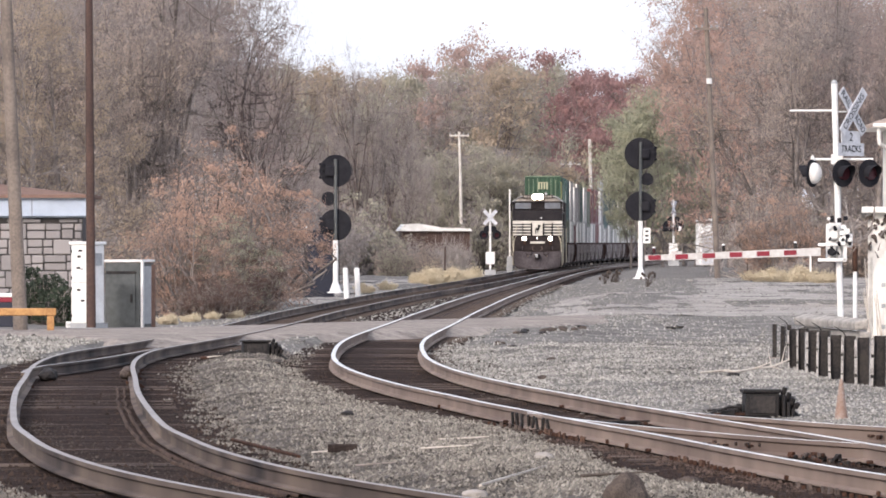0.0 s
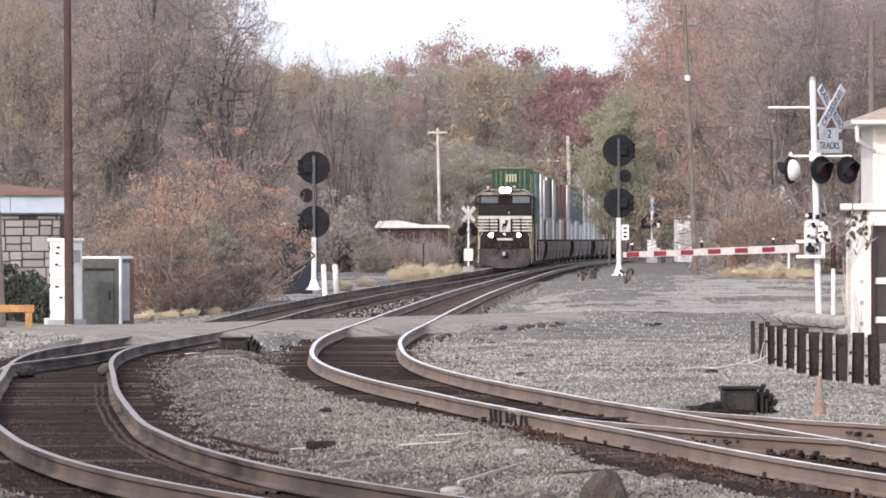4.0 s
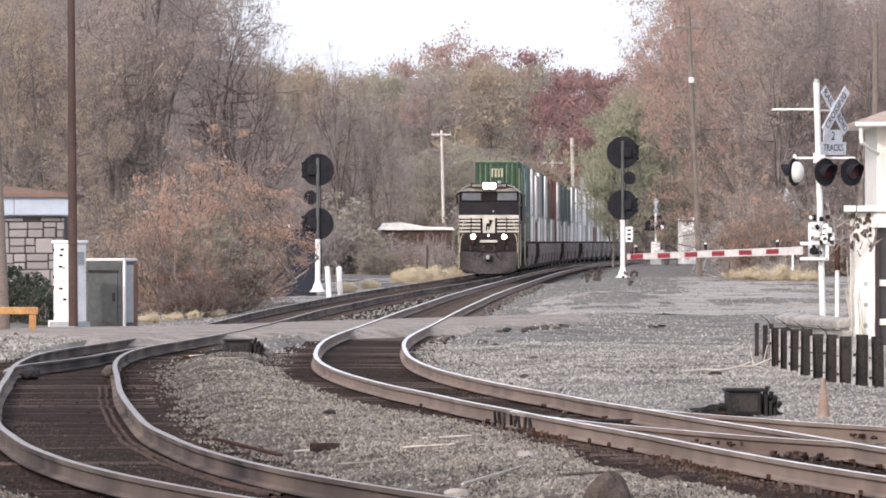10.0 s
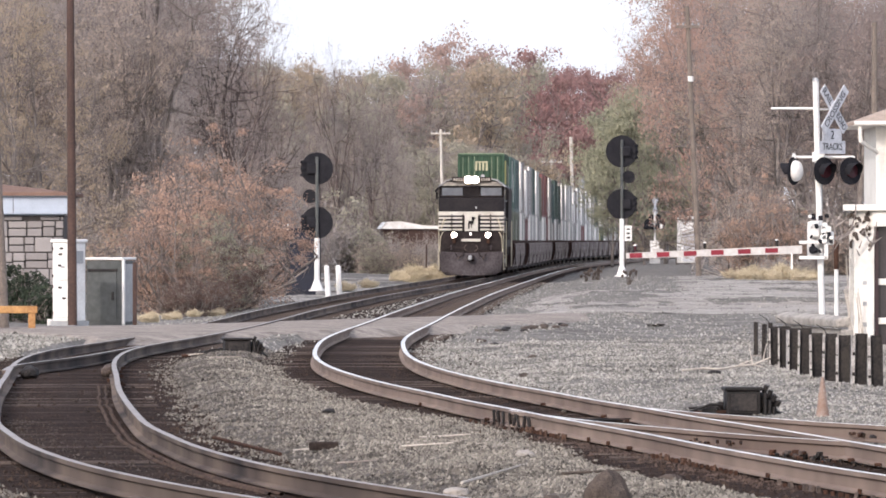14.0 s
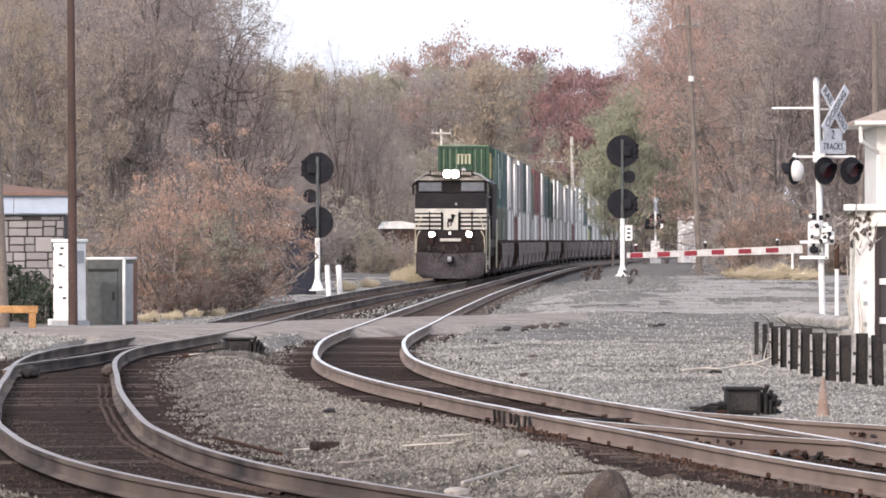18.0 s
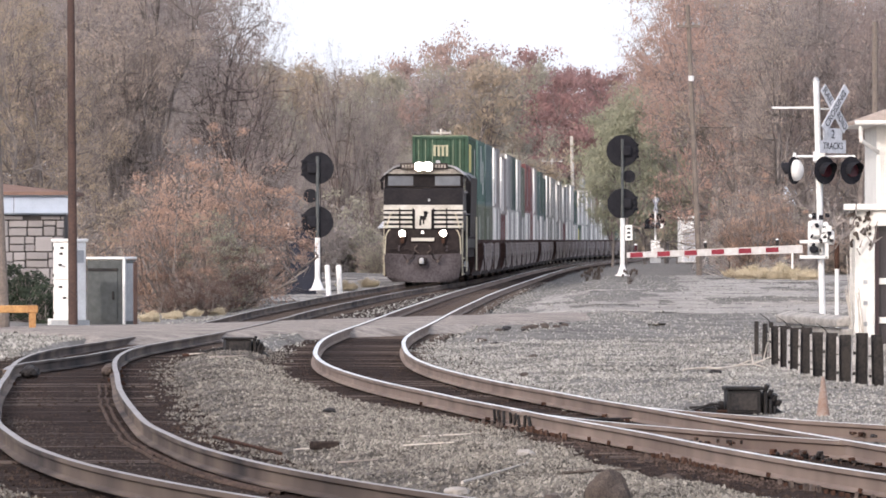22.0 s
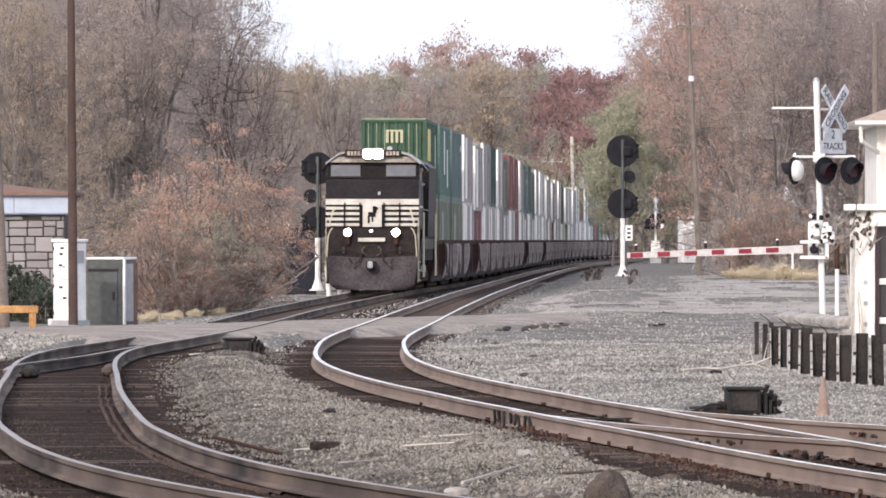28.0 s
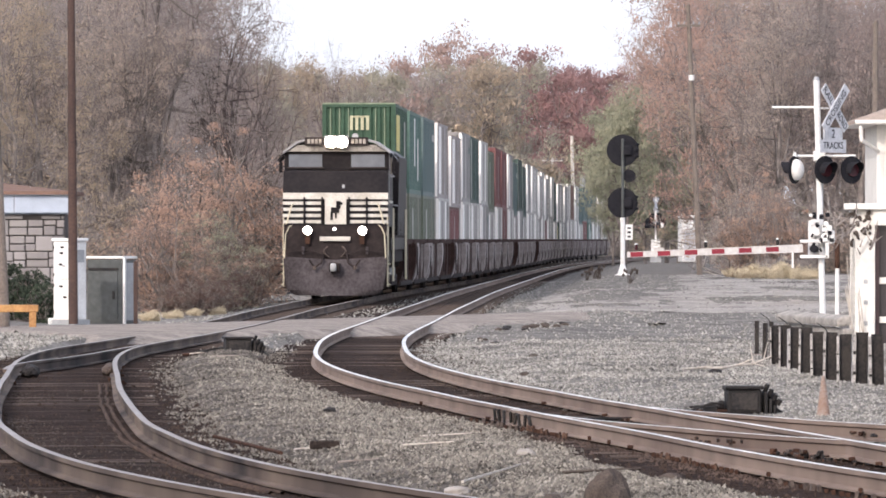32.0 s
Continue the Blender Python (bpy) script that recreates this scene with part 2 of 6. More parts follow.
def thing(name, label, category, at=(0, 0, 0), rz=0, group="", kind=""):
    ob = new(name)
    ob.empty_display_size = 0.2
    ob.matrix_world = pose(*at, 0, 0, rz)
    return tagged(ob, label, category, group, kind)


def solid(name, bm, material, label, category, at=(0, 0, 0), rz=0, group="", kind=""):
    ob = new(name, mesh_of(name, bm, material))
    ob.matrix_world = pose(*at, 0, 0, rz)
    return tagged(ob, label, category, group, kind)


B = bmesh.new


def bx(*a, bev=0.0):
    m = box(B(), *a)
    return bevel(m, bev) if bev else m


def tb(*a, **k):
    return tube(B(), *a, **k)


# ---- plan: the two tracks, as centre lines x over y ----
def spline(points):
    ys, xs = np.array([p[0] for p in points], float), np.array([p[1] for p in points], float)
    n = len(ys)
    hh = np.diff(ys)
    a = np.zeros((n, n))
    r = np.zeros(n)
    a[0, 0] = a[-1, -1] = 1
    for i in range(1, n - 1):
        a[i, i - 1], a[i, i], a[i, i + 1] = hh[i - 1], 2 * (hh[i - 1] + hh[i]), hh[i]
        r[i] = 6 * ((xs[i + 1] - xs[i]) / hh[i] - (xs[i] - xs[i - 1]) / hh[i - 1])
    k = np.linalg.solve(a, r)

    def value(y):
        i = int(min(max(np.searchsorted(ys, y) - 1, 0), n - 2))
        u, v, h = ys[i + 1] - y, y - ys[i], hh[i]
        return float((k[i] * u ** 3 + k[i + 1] * v ** 3) / (6 * h) + (xs[i] / h - k[i] * h / 6) * u + (xs[i + 1] / h - k[i + 1] * h / 6) * v)
    return value


main_line = spline([(48.7, 2.3), (53.5, 0.85), (57, -0.05), (60.4, -0.84), (64, -1.55), (67, -2.06), (71.1, -2.62), (75, -3.05), (78.5, -3.36), (82, -3.65), (87.1, -3.97), (96.4, -4.47), (105.1, -4.89),
                    (112.5, -5.2), (122.7, -5.64), (131.7, -5.93), (138.5, -6.03), (144.5, -5.98), (151.8, -5.72), (164.3, -5.25), (191.1, -4.6), (219.1, -4.15), (252.5, -3.36), (273.9, -2.83), (300.7, -2.06),
                    (328.6, -1.14), (356.2, -0.2), (398.4, 1.12), (445.4, 2.46), (487.8, 3.62), (535.3, 4.88), (641.3, 7.88), (720.4, 10.82), (793.4, 14.26), (927.3, 22.35), (1168.3, 41)])
second_line = spline([(48.7, 7.2), (57, 5.57), (62, 4.72), (65.4, 4.2), (67.9, 3.87), (70.9, 3.52), (74.4, 3.15), (78.5, 2.76), (82.9, 2.30), (87.7, 1.80), (90.9, 1.50), (95.9, 1.0), (99.3, 0.71),
                      (106.3, 0.08), (110.7, -0.26), (117.4, -0.70), (125.4, -1.08), (133.1, -1.3), (142.1, -1.42), (150.1, -1.47), (165.5, -1.35), (181.3, -1.05), (206.9, -0.6), (248.3, 0.2), (287.2, 1.0),
                      (306.7, 1.45), (370, 3.0), (426, 4.4), (520.9, 6.9), (626.8, 10.4), (778.9, 17.5), (1168.3, 46)])


def slope(line, y):
    return (line(y + 0.25) - line(y - 0.25)) * 2


def side(line, y, off, z=0.0):
    """A point beside a track's centre, off metres to the right."""
    k = slope(line, y)
    n = math.hypot(1, k)
    return (line(y) + off / n, y - off * k / n, z)


def strip(line, ys, o0, o1, z, mesh_name, material, hump=0.0):
    vs, fs = [], []
    for i, y in enumerate(ys):
        for o in (o0, (o0 + o1) / 2, o1):
            edge = o in (o0, o1)
            wave = 0.22 * noise.noise(Vector((o * 9, y * 0.55, 1))) + 0.12 * noise.noise(Vector((o * 5, y * 1.9, 7))) if edge else 0
            vs.append(side(line, y, o + wave, z + (0 if edge else hump)))
        if i:
            j = 3 * i
            fs += [(j - 3, j - 2, j + 1, j), (j - 2, j - 1, j + 2, j + 1)]
    me = bpy.data.meshes.new(mesh_name)
    me.from_pydata(vs, [], fs)
    me.materials.append(material)
    return new(mesh_name, me)


def steps(y0, y1):
    out, y = [], y0
    while y < y1:
        out.append(y)
        y += 0.7 if y < 160 else 3 if y < 365 else 7
    return out + [y1]


RAIL_OUTLINE = [(-0.036, 0), (0.036, 0), (0.036, -0.038), (0.012, -0.052), (0.012, -0.14), (0.07, -0.155), (0.07, -0.172),
                (-0.07, -0.172), (-0.07, -0.155), (-0.012, -0.14), (-0.012, -0.052), (-0.036, -0.038)]


def sweep_rail(name, place, ys, parent, top=None):
    """A rail along place(y) -> (x, y, z)."""
    vs, fs, mi = [], [], []
    n = len(RAIL_OUTLINE)
    for i, y in enumerate(ys):
        a, b = place(y - 0.1), place(y + 0.1)
        dx, dy = b[0] - a[0], b[1] - a[1]
        d = math.hypot(dx, dy)
        c = place(y)
        for o, z in RAIL_OUTLINE:
            vs.append((c[0] + o * dy / d, c[1] - o * dx / d, c[2] + z))
        if i:
            for k in range(n):
                fs.append((n * (i - 1) + k, n * (i - 1) + (k + 1) % n, n * i + (k + 1) % n, n * i + k))
                mi.append(1 if k == 0 else 0)
    fs += [tuple(range(n)), tuple(range(n * (len(ys) - 1), n * len(ys)))]
    mi += [0, 0]
    me = bpy.data.meshes.new(name)
    me.from_pydata(vs, [], fs)
    me.materials.append(RAILSIDE if top is DULLTOP else RAILWARM)
    me.materials.append(top or RAILTOP)
    me.polygons.foreach_set("material_index", mi)
    ob = new(name, me)
    ob.parent = parent
    return ob


# ---- ground ----
def ground_z(x, y):
    base = -0.27
    m, s = main_line(min(max(y, 49), 1100)), second_line(min(max(y, 49), 1100))
    if 51 < y < 164:                       # gravel heaped between the tracks and beside them
        mid = (m + s) / 2
        half = max((s - m) / 2 - 1.45, 0.3)
        u = abs(x - mid) / half
        if u < 1:
            base += 0.20 * (1 - u * u)
        if x > s + 1.5:
            base += 0.12 * min(1, (x - s - 1.5) / 1.5)
    if 51 < y < 195 and x < m - 1.7:
        base += 0.08 * min(1, (m - 1.7 - x) / 1.5)
    base += 0.05 * noise.noise(Vector((x * 0.6, y * 0.25, 0))) + 0.03 * noise.noise(Vector((x * 2.1, y * 0.9, 3)))
    base += 0.16 * math.exp(-((x - 2.1) / 0.9) ** 2 - ((y - 182) / 7) ** 2)
    if y > 200 and x > s + 1.8:
        base += 0.40 * min(1, (x - s - 1.8) / 2.5) * min(1, (y - 200) / 73)
    road = abs(y - 166.7 - (x + 8) * 3.39) * 0.283      # distance from the road's middle
    if road < 9 and x < 5:
        base = max(base, -0.27 + 0.19 * min(1, max(0, 1 - (road - 4) / 5)))
    d = min(abs(x - m), abs(x - s))
    if d < 1.6:
        base = min(base, -0.25)
    if y > 400:
        far = max(abs(x - m) - 12, 0)
        base += min(far * 0.03, 4.0)
    return base


def make_ground():
    xs = [-3000, -900, -300, -120, -60, -40, -30] + [-24 + 0.5 * i for i in range(16)] + [-16 + 0.25 * i for i in range(113)] + [12.5 + i for i in range(20)] + [40, 60, 120, 300, 900, 3000]
    ys = [-600, -100, 0, 20, 40] + [49 + 0.6 * i for i in range(180)] + [157 + 2 * i for i in range(74)] + [305 + 10 * i for i in range(55)] + [880, 1000, 1200, 1600, 2500, 4500]
    vs = [(x, y, ground_z(x, y)) for y in ys for x in xs]
    n = len(xs)
    fs = [(j * n + i, j * n + i + 1, (j + 1) * n + i + 1, (j + 1) * n + i) for j in range(len(ys) - 1) for i in range(n - 1)]
    me = bpy.data.meshes.new("ground")
    me.from_pydata(vs, [], fs)
    me.materials.append(GRAVEL)
    me.materials.append(SOIL)
    for p in me.polygons:
        p.use_smooth = True
        if 49 < p.center.y < 152 and main_line(p.center.y) < p.center.x < second_line(p.center.y):
            p.material_index = 1
    tagged(new("ground", me), "grey crushed-stone gravel ground beside the tracks", "ground", kind="structure")


make_ground()
for line, lo, hi in ((main_line, -1.62, 1.95), (second_line, -2.0, 1.32)):
    tagged(strip(line, steps(48.7, 1100), lo, hi, -0.208, "ballast_bed", BALLAST, 0.018), "dark oily ballast bed under the track", "ballast", kind="structure")


def dirt_sheet(x0, x1, y0, y1, seed, label, keep):
    """Patches of bare pale dirt lying on the ground."""
    nx, ny = 44, 60
    vs = [(x0 + (x1 - x0) * i / nx, y0 + (y1 - y0) * j / ny) for j in range(ny + 1) for i in range(nx + 1)]
    fs = []
    for j in range(ny):
        for i in range(nx):
            x, y = x0 + (x1 - x0) * (i + 0.5) / nx, y0 + (y1 - y0) * (j + 0.5) / ny
            if keep(x, y) and noise.noise(Vector((x * 0.28, y * 0.045, seed))) + 0.5 * noise.noise(Vector((x * 0.9, y * 0.12, seed))) > -0.2:
                k = j * (nx + 1) + i
                fs.append((k, k + 1, k + nx + 2, k + nx + 1))
    me = bpy.data.meshes.new("dirt_patch")
    me.from_pydata([(x, y, ground_z(x, y) + 0.01) for x, y in vs], [], fs)
    me.materials.append(DIRT)
    tagged(new("dirt_patch", me), label, "ground", kind="structure")


dirt_sheet(2.5, 20, 224, 400, 3, "pale bare dirt on the gravel beyond the road", lambda x, y: x > second_line(y) + 2.4 and (y < 285 or x > 0.0285 * y))
dirt_sheet(-9, 2, 262, 470, 8, "pale dry dirt beside the main track", lambda x, y: x < main_line(y) - 2.3)

# ---- tracks ----
CANT = spline([(48.7, 0), (115.6, 0.0), (133.9, -0.03), (158.2, -0.05), (182.6, -0.03), (219.1, 0), (1168.3, 0)])


def make_track(name, line, cant, label):
    t = thing(name, label, "railway track", group="railway tracks", kind="structure")
    for o in (-0.755, 0.755):
        sweep_rail("rail", lambda y, o=o: side(line, y, o, CANT(y) if cant and o < 0 else 0.0), steps(48.7, 1100), t, DULLTOP if cant else RAILTOP)
    return t


MAIN = make_track("railway_track", main_line, True, "curving railway track with worn steel rails on dark ties")
SECOND = make_track("railway_track", second_line, False, "curving railway track with a turnout leading off it")

# road over the crossing
def make_road():
    near = [(-30, 150), (-8.9, 171), (-6.7, 161), (-4.4, 166.7), (-1, 177.7), (2.9, 194.7), (5.5, 206)]
    far = [(-32, 158), (-9.3, 179.5), (-7.2, 181.5), (-5, 187.4), (-2.5, 196.5), (3.1, 214.2), (7.0, 228)]
    bm = B()
    a = [bm.verts.new((x, y, -0.025 if x < 4 else -0.35)) for x, y in near]
    b = [bm.verts.new((x, y, -0.025 if x < 4 else -0.35)) for x, y in far]
    c = [bm.verts.new((x, y - 2.5, -0.2)) for x, y in near]
    d = [bm.verts.new((x, y + 2.5, -0.2)) for x, y in far]
    for i in range(len(near) - 1):
        bm.faces.new((a[i], a[i + 1], b[i + 1], b[i]))
        bm.faces.new((c[i], c[i + 1], a[i + 1], a[i]))
        bm.faces.new((b[i], b[i + 1], d[i + 1], d[i]))
    bmesh.ops.recalc_face_normals(bm, faces=list(bm.faces))
    solid("road", bm, ROADMAT, "worn pale asphalt road over the level crossing", "road", kind="structure")


make_road()


# ---- trees ----
def leaf_cloud(name, centres, size, material, rng, flat=1.0, stretch=1.0, facing=None):
    """Many small pointed leaves, each turned its own way, or lying roughly square to facing."""
    n = len(centres)
    c = np.asarray(centres, float)
    u = rng.normal(size=(n, 3))
    u[:, 2] *= flat
    if facing is not None:
        f = np.asarray(facing, float) + rng.normal(size=(n, 3)) * 0.42
        f /= np.linalg.norm(f, axis=1)[:, None]
        u -= (u * f).sum(1)[:, None] * f
    u /= np.linalg.norm(u, axis=1)[:, None]
    w = rng.normal(size=(n, 3)) if facing is None else np.cross(f, u)
    w -= (w * u).sum(1)[:, None] * u
    w /= np.linalg.norm(w, axis=1)[:, None]
    s = size * rng.uniform(0.5, 1.4, n)[:, None]
    p = np.stack([c - u * s * stretch - w * s * 0.55, c + w * s * 0.75, c + u * s * stretch - w * s * 0.3], 1).reshape(-1, 3)
    me = bpy.data.meshes.new(name)
    me.from_pydata(p.tolist(), [], [(3 * i, 3 * i + 1, 3 * i + 2) for i in range(n)])
    me.materials.append(material)
    return me


def clumps(rng, ends, count, number, radius):
    """Leaf places on ragged clumps about some of the twig ends, and the way each leaf faces."""
    centre = ends[rng.integers(0, len(ends), number)]
    rad = radius * rng.uniform(0.5, 1.5, number)
    k = rng.integers(0, number, count)
    d = rng.normal(size=(count, 3))
    d[:, 2] = d[:, 2] * 0.8 + 0.35
    d /= np.linalg.norm(d, axis=1)[:, None]
    reach = rad[k] * np.clip(rng.normal(0.85, 0.26, count), 0.2, 1.6)
    return centre[k] + d * reach[:, None] * (1.15, 1.15, 0.8), d


def tubes_mesh(name, segs, material, n=5):
    """Joined tapered limbs: rows of start, end, radii."""
    vs, fs = [], []
    most = n
    for a, b, r0, r1 in segs:
        n = 3 if r0 < 0.09 else most
        q = (Vector(b) - Vector(a)).to_track_quat("Z", "Y")
        k = len(vs)
        for p, r in ((a, r0), (b, r1)):
            for i in range(n):
                vs.append(tuple(Vector(p) + q @ Vector((r * math.cos(2 * math.pi * i / n), r * math.sin(2 * math.pi * i / n), 0))))
        for i in range(n):
            fs.append((k + i, k + (i + 1) % n, k + n + (i + 1) % n, k + n + i))
    me = bpy.data.meshes.new(name)
    me.from_pydata(vs, [], fs)
    me.materials.append(material)
    for p in me.polygons:
        p.use_smooth = True
    return me


def grow(rng, height, spread, levels=4, trunk=0.35, bend=0.25):
    """Limb segments and twig ends of a bare tree."""
    segs, ends = [], []

    def limb(p, d, length, r, level):
        k = 3 if level < 2 else 2 if level < levels else 1
        for i in range(k):
            d = (d + Vector(rng.normal(size=3)) * bend * 0.35 + Vector((0, 0, 0.06))).normalized()
            q = p + d * length / k
            segs.append((tuple(p), tuple(q), r, r * 0.8))
            r *= 0.8
            p = q
            if level < levels:
                for j in range(2):
                    e = (d + Vector(rng.normal(size=3)) * (0.55 + 0.15 * level) * spread).normalized()
                    e.z = max(e.z, -0.15)
                    limb(p, e, length * rng.uniform(0.5, 0.72), r * 0.62, level + 1)
            if level >= levels - 1:
                ends.append(tuple(p))
        ends.append(tuple(p))

    limb(Vector((0, 0, -0.3)), Vector((0, 0, 1)), height * 0.55, trunk * height / 16, 0)
    return segs, ends


def make_tree(name, label, kind_of, seed, height, spread=1.0, leaves=3500, size=0.22, fuzz=0.8, twigs=1500, bark=None, category="tree", masses=0, mass=1.0):
    rng = np.random.default_rng(seed)
    segs, ends = grow(rng, height, spread, 3 if size > 0.12 else 4)
    ends = np.array(ends)
    top = ends[:, 2].max()
    k = height / top
    ends *= k
    lim, soft = 0.84 * height, 0.35 if size > 0.09 else 1.0      # rounder heads on the distant trees

    def shaped(p):
        x, y, z = (v * k for v in p)
        return (x, y, lim + (z - lim) * soft if z > lim else z)

    segs = [(shaped(a), shaped(b), r0, r1) for a, b, r0, r1 in segs]
    ends = np.array([shaped(p) for p in ends / k])
    t = thing(name, label, category)
    tr = new("trunk", tubes_mesh("trunk", segs, bark or BARK))
    tr.parent = t
    c, facing = clumps(rng, ends, leaves, masses, mass)
    c[:, 2] = np.abs(c[:, 2])
    cr = new("crown", leaf_cloud("crown", c, size, LEAF[kind_of], rng, facing=facing))
    cr.parent = t
    tagged(cr, kind="stuff")
    if twigs:
        idx = rng.integers(0, len(ends), twigs)
        c2 = ends[idx] + np.clip(rng.normal(size=(twigs, 3)), -1.4, 1.4) * fuzz * 0.7
        tw = leaf_cloud("twigs", c2, size * 1.7, LEAF["grey"], rng, flat=1.6, stretch=2.6)
        v = np.empty(len(tw.vertices) * 3)
        tw.vertices.foreach_get("co", v)
        v = v.reshape(-1, 3, 3)
        v[:, 1] = v[:, 0] + (v[:, 1] - v[:, 0]) * 0.12
        tw.vertices.foreach_set("co", v.ravel())
        o = new("brushwood", tw)
        o.parent = t
        tagged(o, kind="stuff")
    return t


def make_shrub(name, label, kind_of, seed, height, width, leaves, size):
    """Many thin stems from one root, with a loose crown down to the ground."""
    rng = np.random.default_rng(seed)
    t = thing(name, label, "bush")
    segs, pts = [], []
    for i in range(46):
        a, r = rng.uniform(0, 6.283), width * math.sqrt(rng.uniform(0.01, 1))
        hh = height * (1 - 0.45 * (r / width) ** 2) * rng.uniform(0.55, 1.0)
        p = Vector((0.3 * r * math.cos(a), 0.3 * r * math.sin(a), -0.2))
        tip = Vector((r * math.cos(a), r * math.sin(a), hh))
        mid = (p + tip) / 2 + Vector(rng.normal(size=3)) * 0.12 * height
        mid.z = max(mid.z, 0.1)
        w = 0.012 * height
        segs += [(tuple(p), tuple(mid), w, w * 0.6), (tuple(mid), tuple(tip), w * 0.6, w * 0.2)]
        for u in rng.uniform(0.25, 1.0, 8):
            q = p.lerp(mid, u * 2) if u < 0.5 else mid.lerp(tip, u * 2 - 1)
            pts.append(tuple(q))
            e = q + Vector(rng.normal(size=3)) * 0.11 * height
            e.z = max(e.z, 0.05)
            segs.append((tuple(q), tuple(e), w * 0.3, w * 0.1))
            pts.append(tuple(e))
    st = new("undergrowth", tubes_mesh("undergrowth", segs, PALESTEM if kind_of == "grey" else BARK if kind_of != "straw" else STRAW, 3))
    st.parent = t
    tagged(st, kind="stuff")
    pts = np.array(pts)
    if kind_of in ("straw", "grey"):
        c, facing = pts[rng.integers(0, len(pts), leaves)] + np.clip(rng.normal(size=(leaves, 3)), -1.6, 1.6) * 0.055 * height, None
    else:
        c, facing = clumps(rng, pts, leaves, 230, 0.062 * height)
    c[:, 2] = np.abs(c[:, 2])
    cr = new("crown", leaf_cloud("crown", c, size, LEAF.get(kind_of, STRAW), rng, flat=1.5 if kind_of in ("straw", "grey") else 1.0, stretch=2.0 if kind_of == "straw" else 1.0, facing=facing))
    cr.parent = t
    tagged(cr, kind="stuff")
    return t


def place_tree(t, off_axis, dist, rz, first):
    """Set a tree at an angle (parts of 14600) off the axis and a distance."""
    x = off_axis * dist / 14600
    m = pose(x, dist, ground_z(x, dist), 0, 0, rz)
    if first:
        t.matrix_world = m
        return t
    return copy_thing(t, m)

# kinds of tree: colour, height, spread, leaves, leaf size, leaf clumps and their size
KINDS = {
    "bare": [make_tree("tree", "tall bare grey-brown tree with fine twigs", "grey", 11 + i, 14 + i, 1.15, 7000, 0.055, 0.7, 6500, masses=420, mass=0.42) for i in range(4)],
    "brown": [make_tree("tree", "tall half-bare tree with dull brown leaves", "brown", 21 + i, 14 + i, 1.15, 12500, 0.062, 0.8, 2500, masses=420, mass=0.5) for i in range(3)],
    "tan": [make_tree("tree", "tall tree with thin tan-yellow autumn leaves", "tan", 31 + i, 14, 1.15, 12500, 0.062, 0.8, 2500, masses=400, mass=0.5) for i in range(2)],
    "dusk": [make_tree("tree", "half-bare tree with dark brown leaves against the sky", "dusk", 36 + i, 15, 1.1, 7500, 0.055, 0.8, 2500, bark=DARKBARK, masses=500, mass=0.32) for i in range(2)],
    "rust": [make_tree("tree", "tall autumn tree with rust-red leaves", "rust", 41 + i, 16, 1.15, 13000, 0.075, 0.85, 2500, masses=420, mass=0.55) for i in range(3)],
    "mauve": [make_tree("tree", "tall autumn tree with faded mauve-brown leaves", "mauve", 46 + i, 16, 1.15, 12000, 0.075, 0.85, 3000, masses=420, mass=0.52) for i in range(3)],
    "red": [make_tree("tree", "distant autumn tree with deep red leaves", "red", 51 + i, 18, 1.0, 9000, 0.15, 0.75, 0, masses=150, mass=0.95) for i in range(2)],
    "green": [make_tree("tree", "broad tree with dull green leaves", "green", 61, 13, 1.2, 16000, 0.11, 0.75, 0, masses=170, mass=0.85)],
    "olive": [make_tree("tree", "distant tree with olive leaves", "olive", 71 + i, 17, 1.1, 9000, 0.14, 0.75, 800, masses=160, mass=0.9) for i in range(2)],
    "farbare": [make_tree("tree", "distant bare tree with grey twigs", "grey", 81 + i, 17, 1.1, 7500, 0.11, 1.0, 2500, masses=260, mass=0.7) for i in range(2)],
    "farbrown": [make_tree("tree", "distant tree with brown autumn leaves", "brown", 91 + i, 17, 1.1, 9000, 0.14, 0.75, 800, masses=160, mass=0.9) for i in range(2)],
    "fartan": [make_tree("tree", "distant tree with tan-orange leaves", "tan", 95 + i, 17, 1.1, 9000, 0.14, 0.75, 800, masses=160, mass=0.9) for i in range(1)],
    "maroon": [make_tree("tree", "distant tree with red-brown leaves", "maroon", 98, 18, 1.1, 9500, 0.15, 0.75, 500, masses=150, mass=0.95)],
}
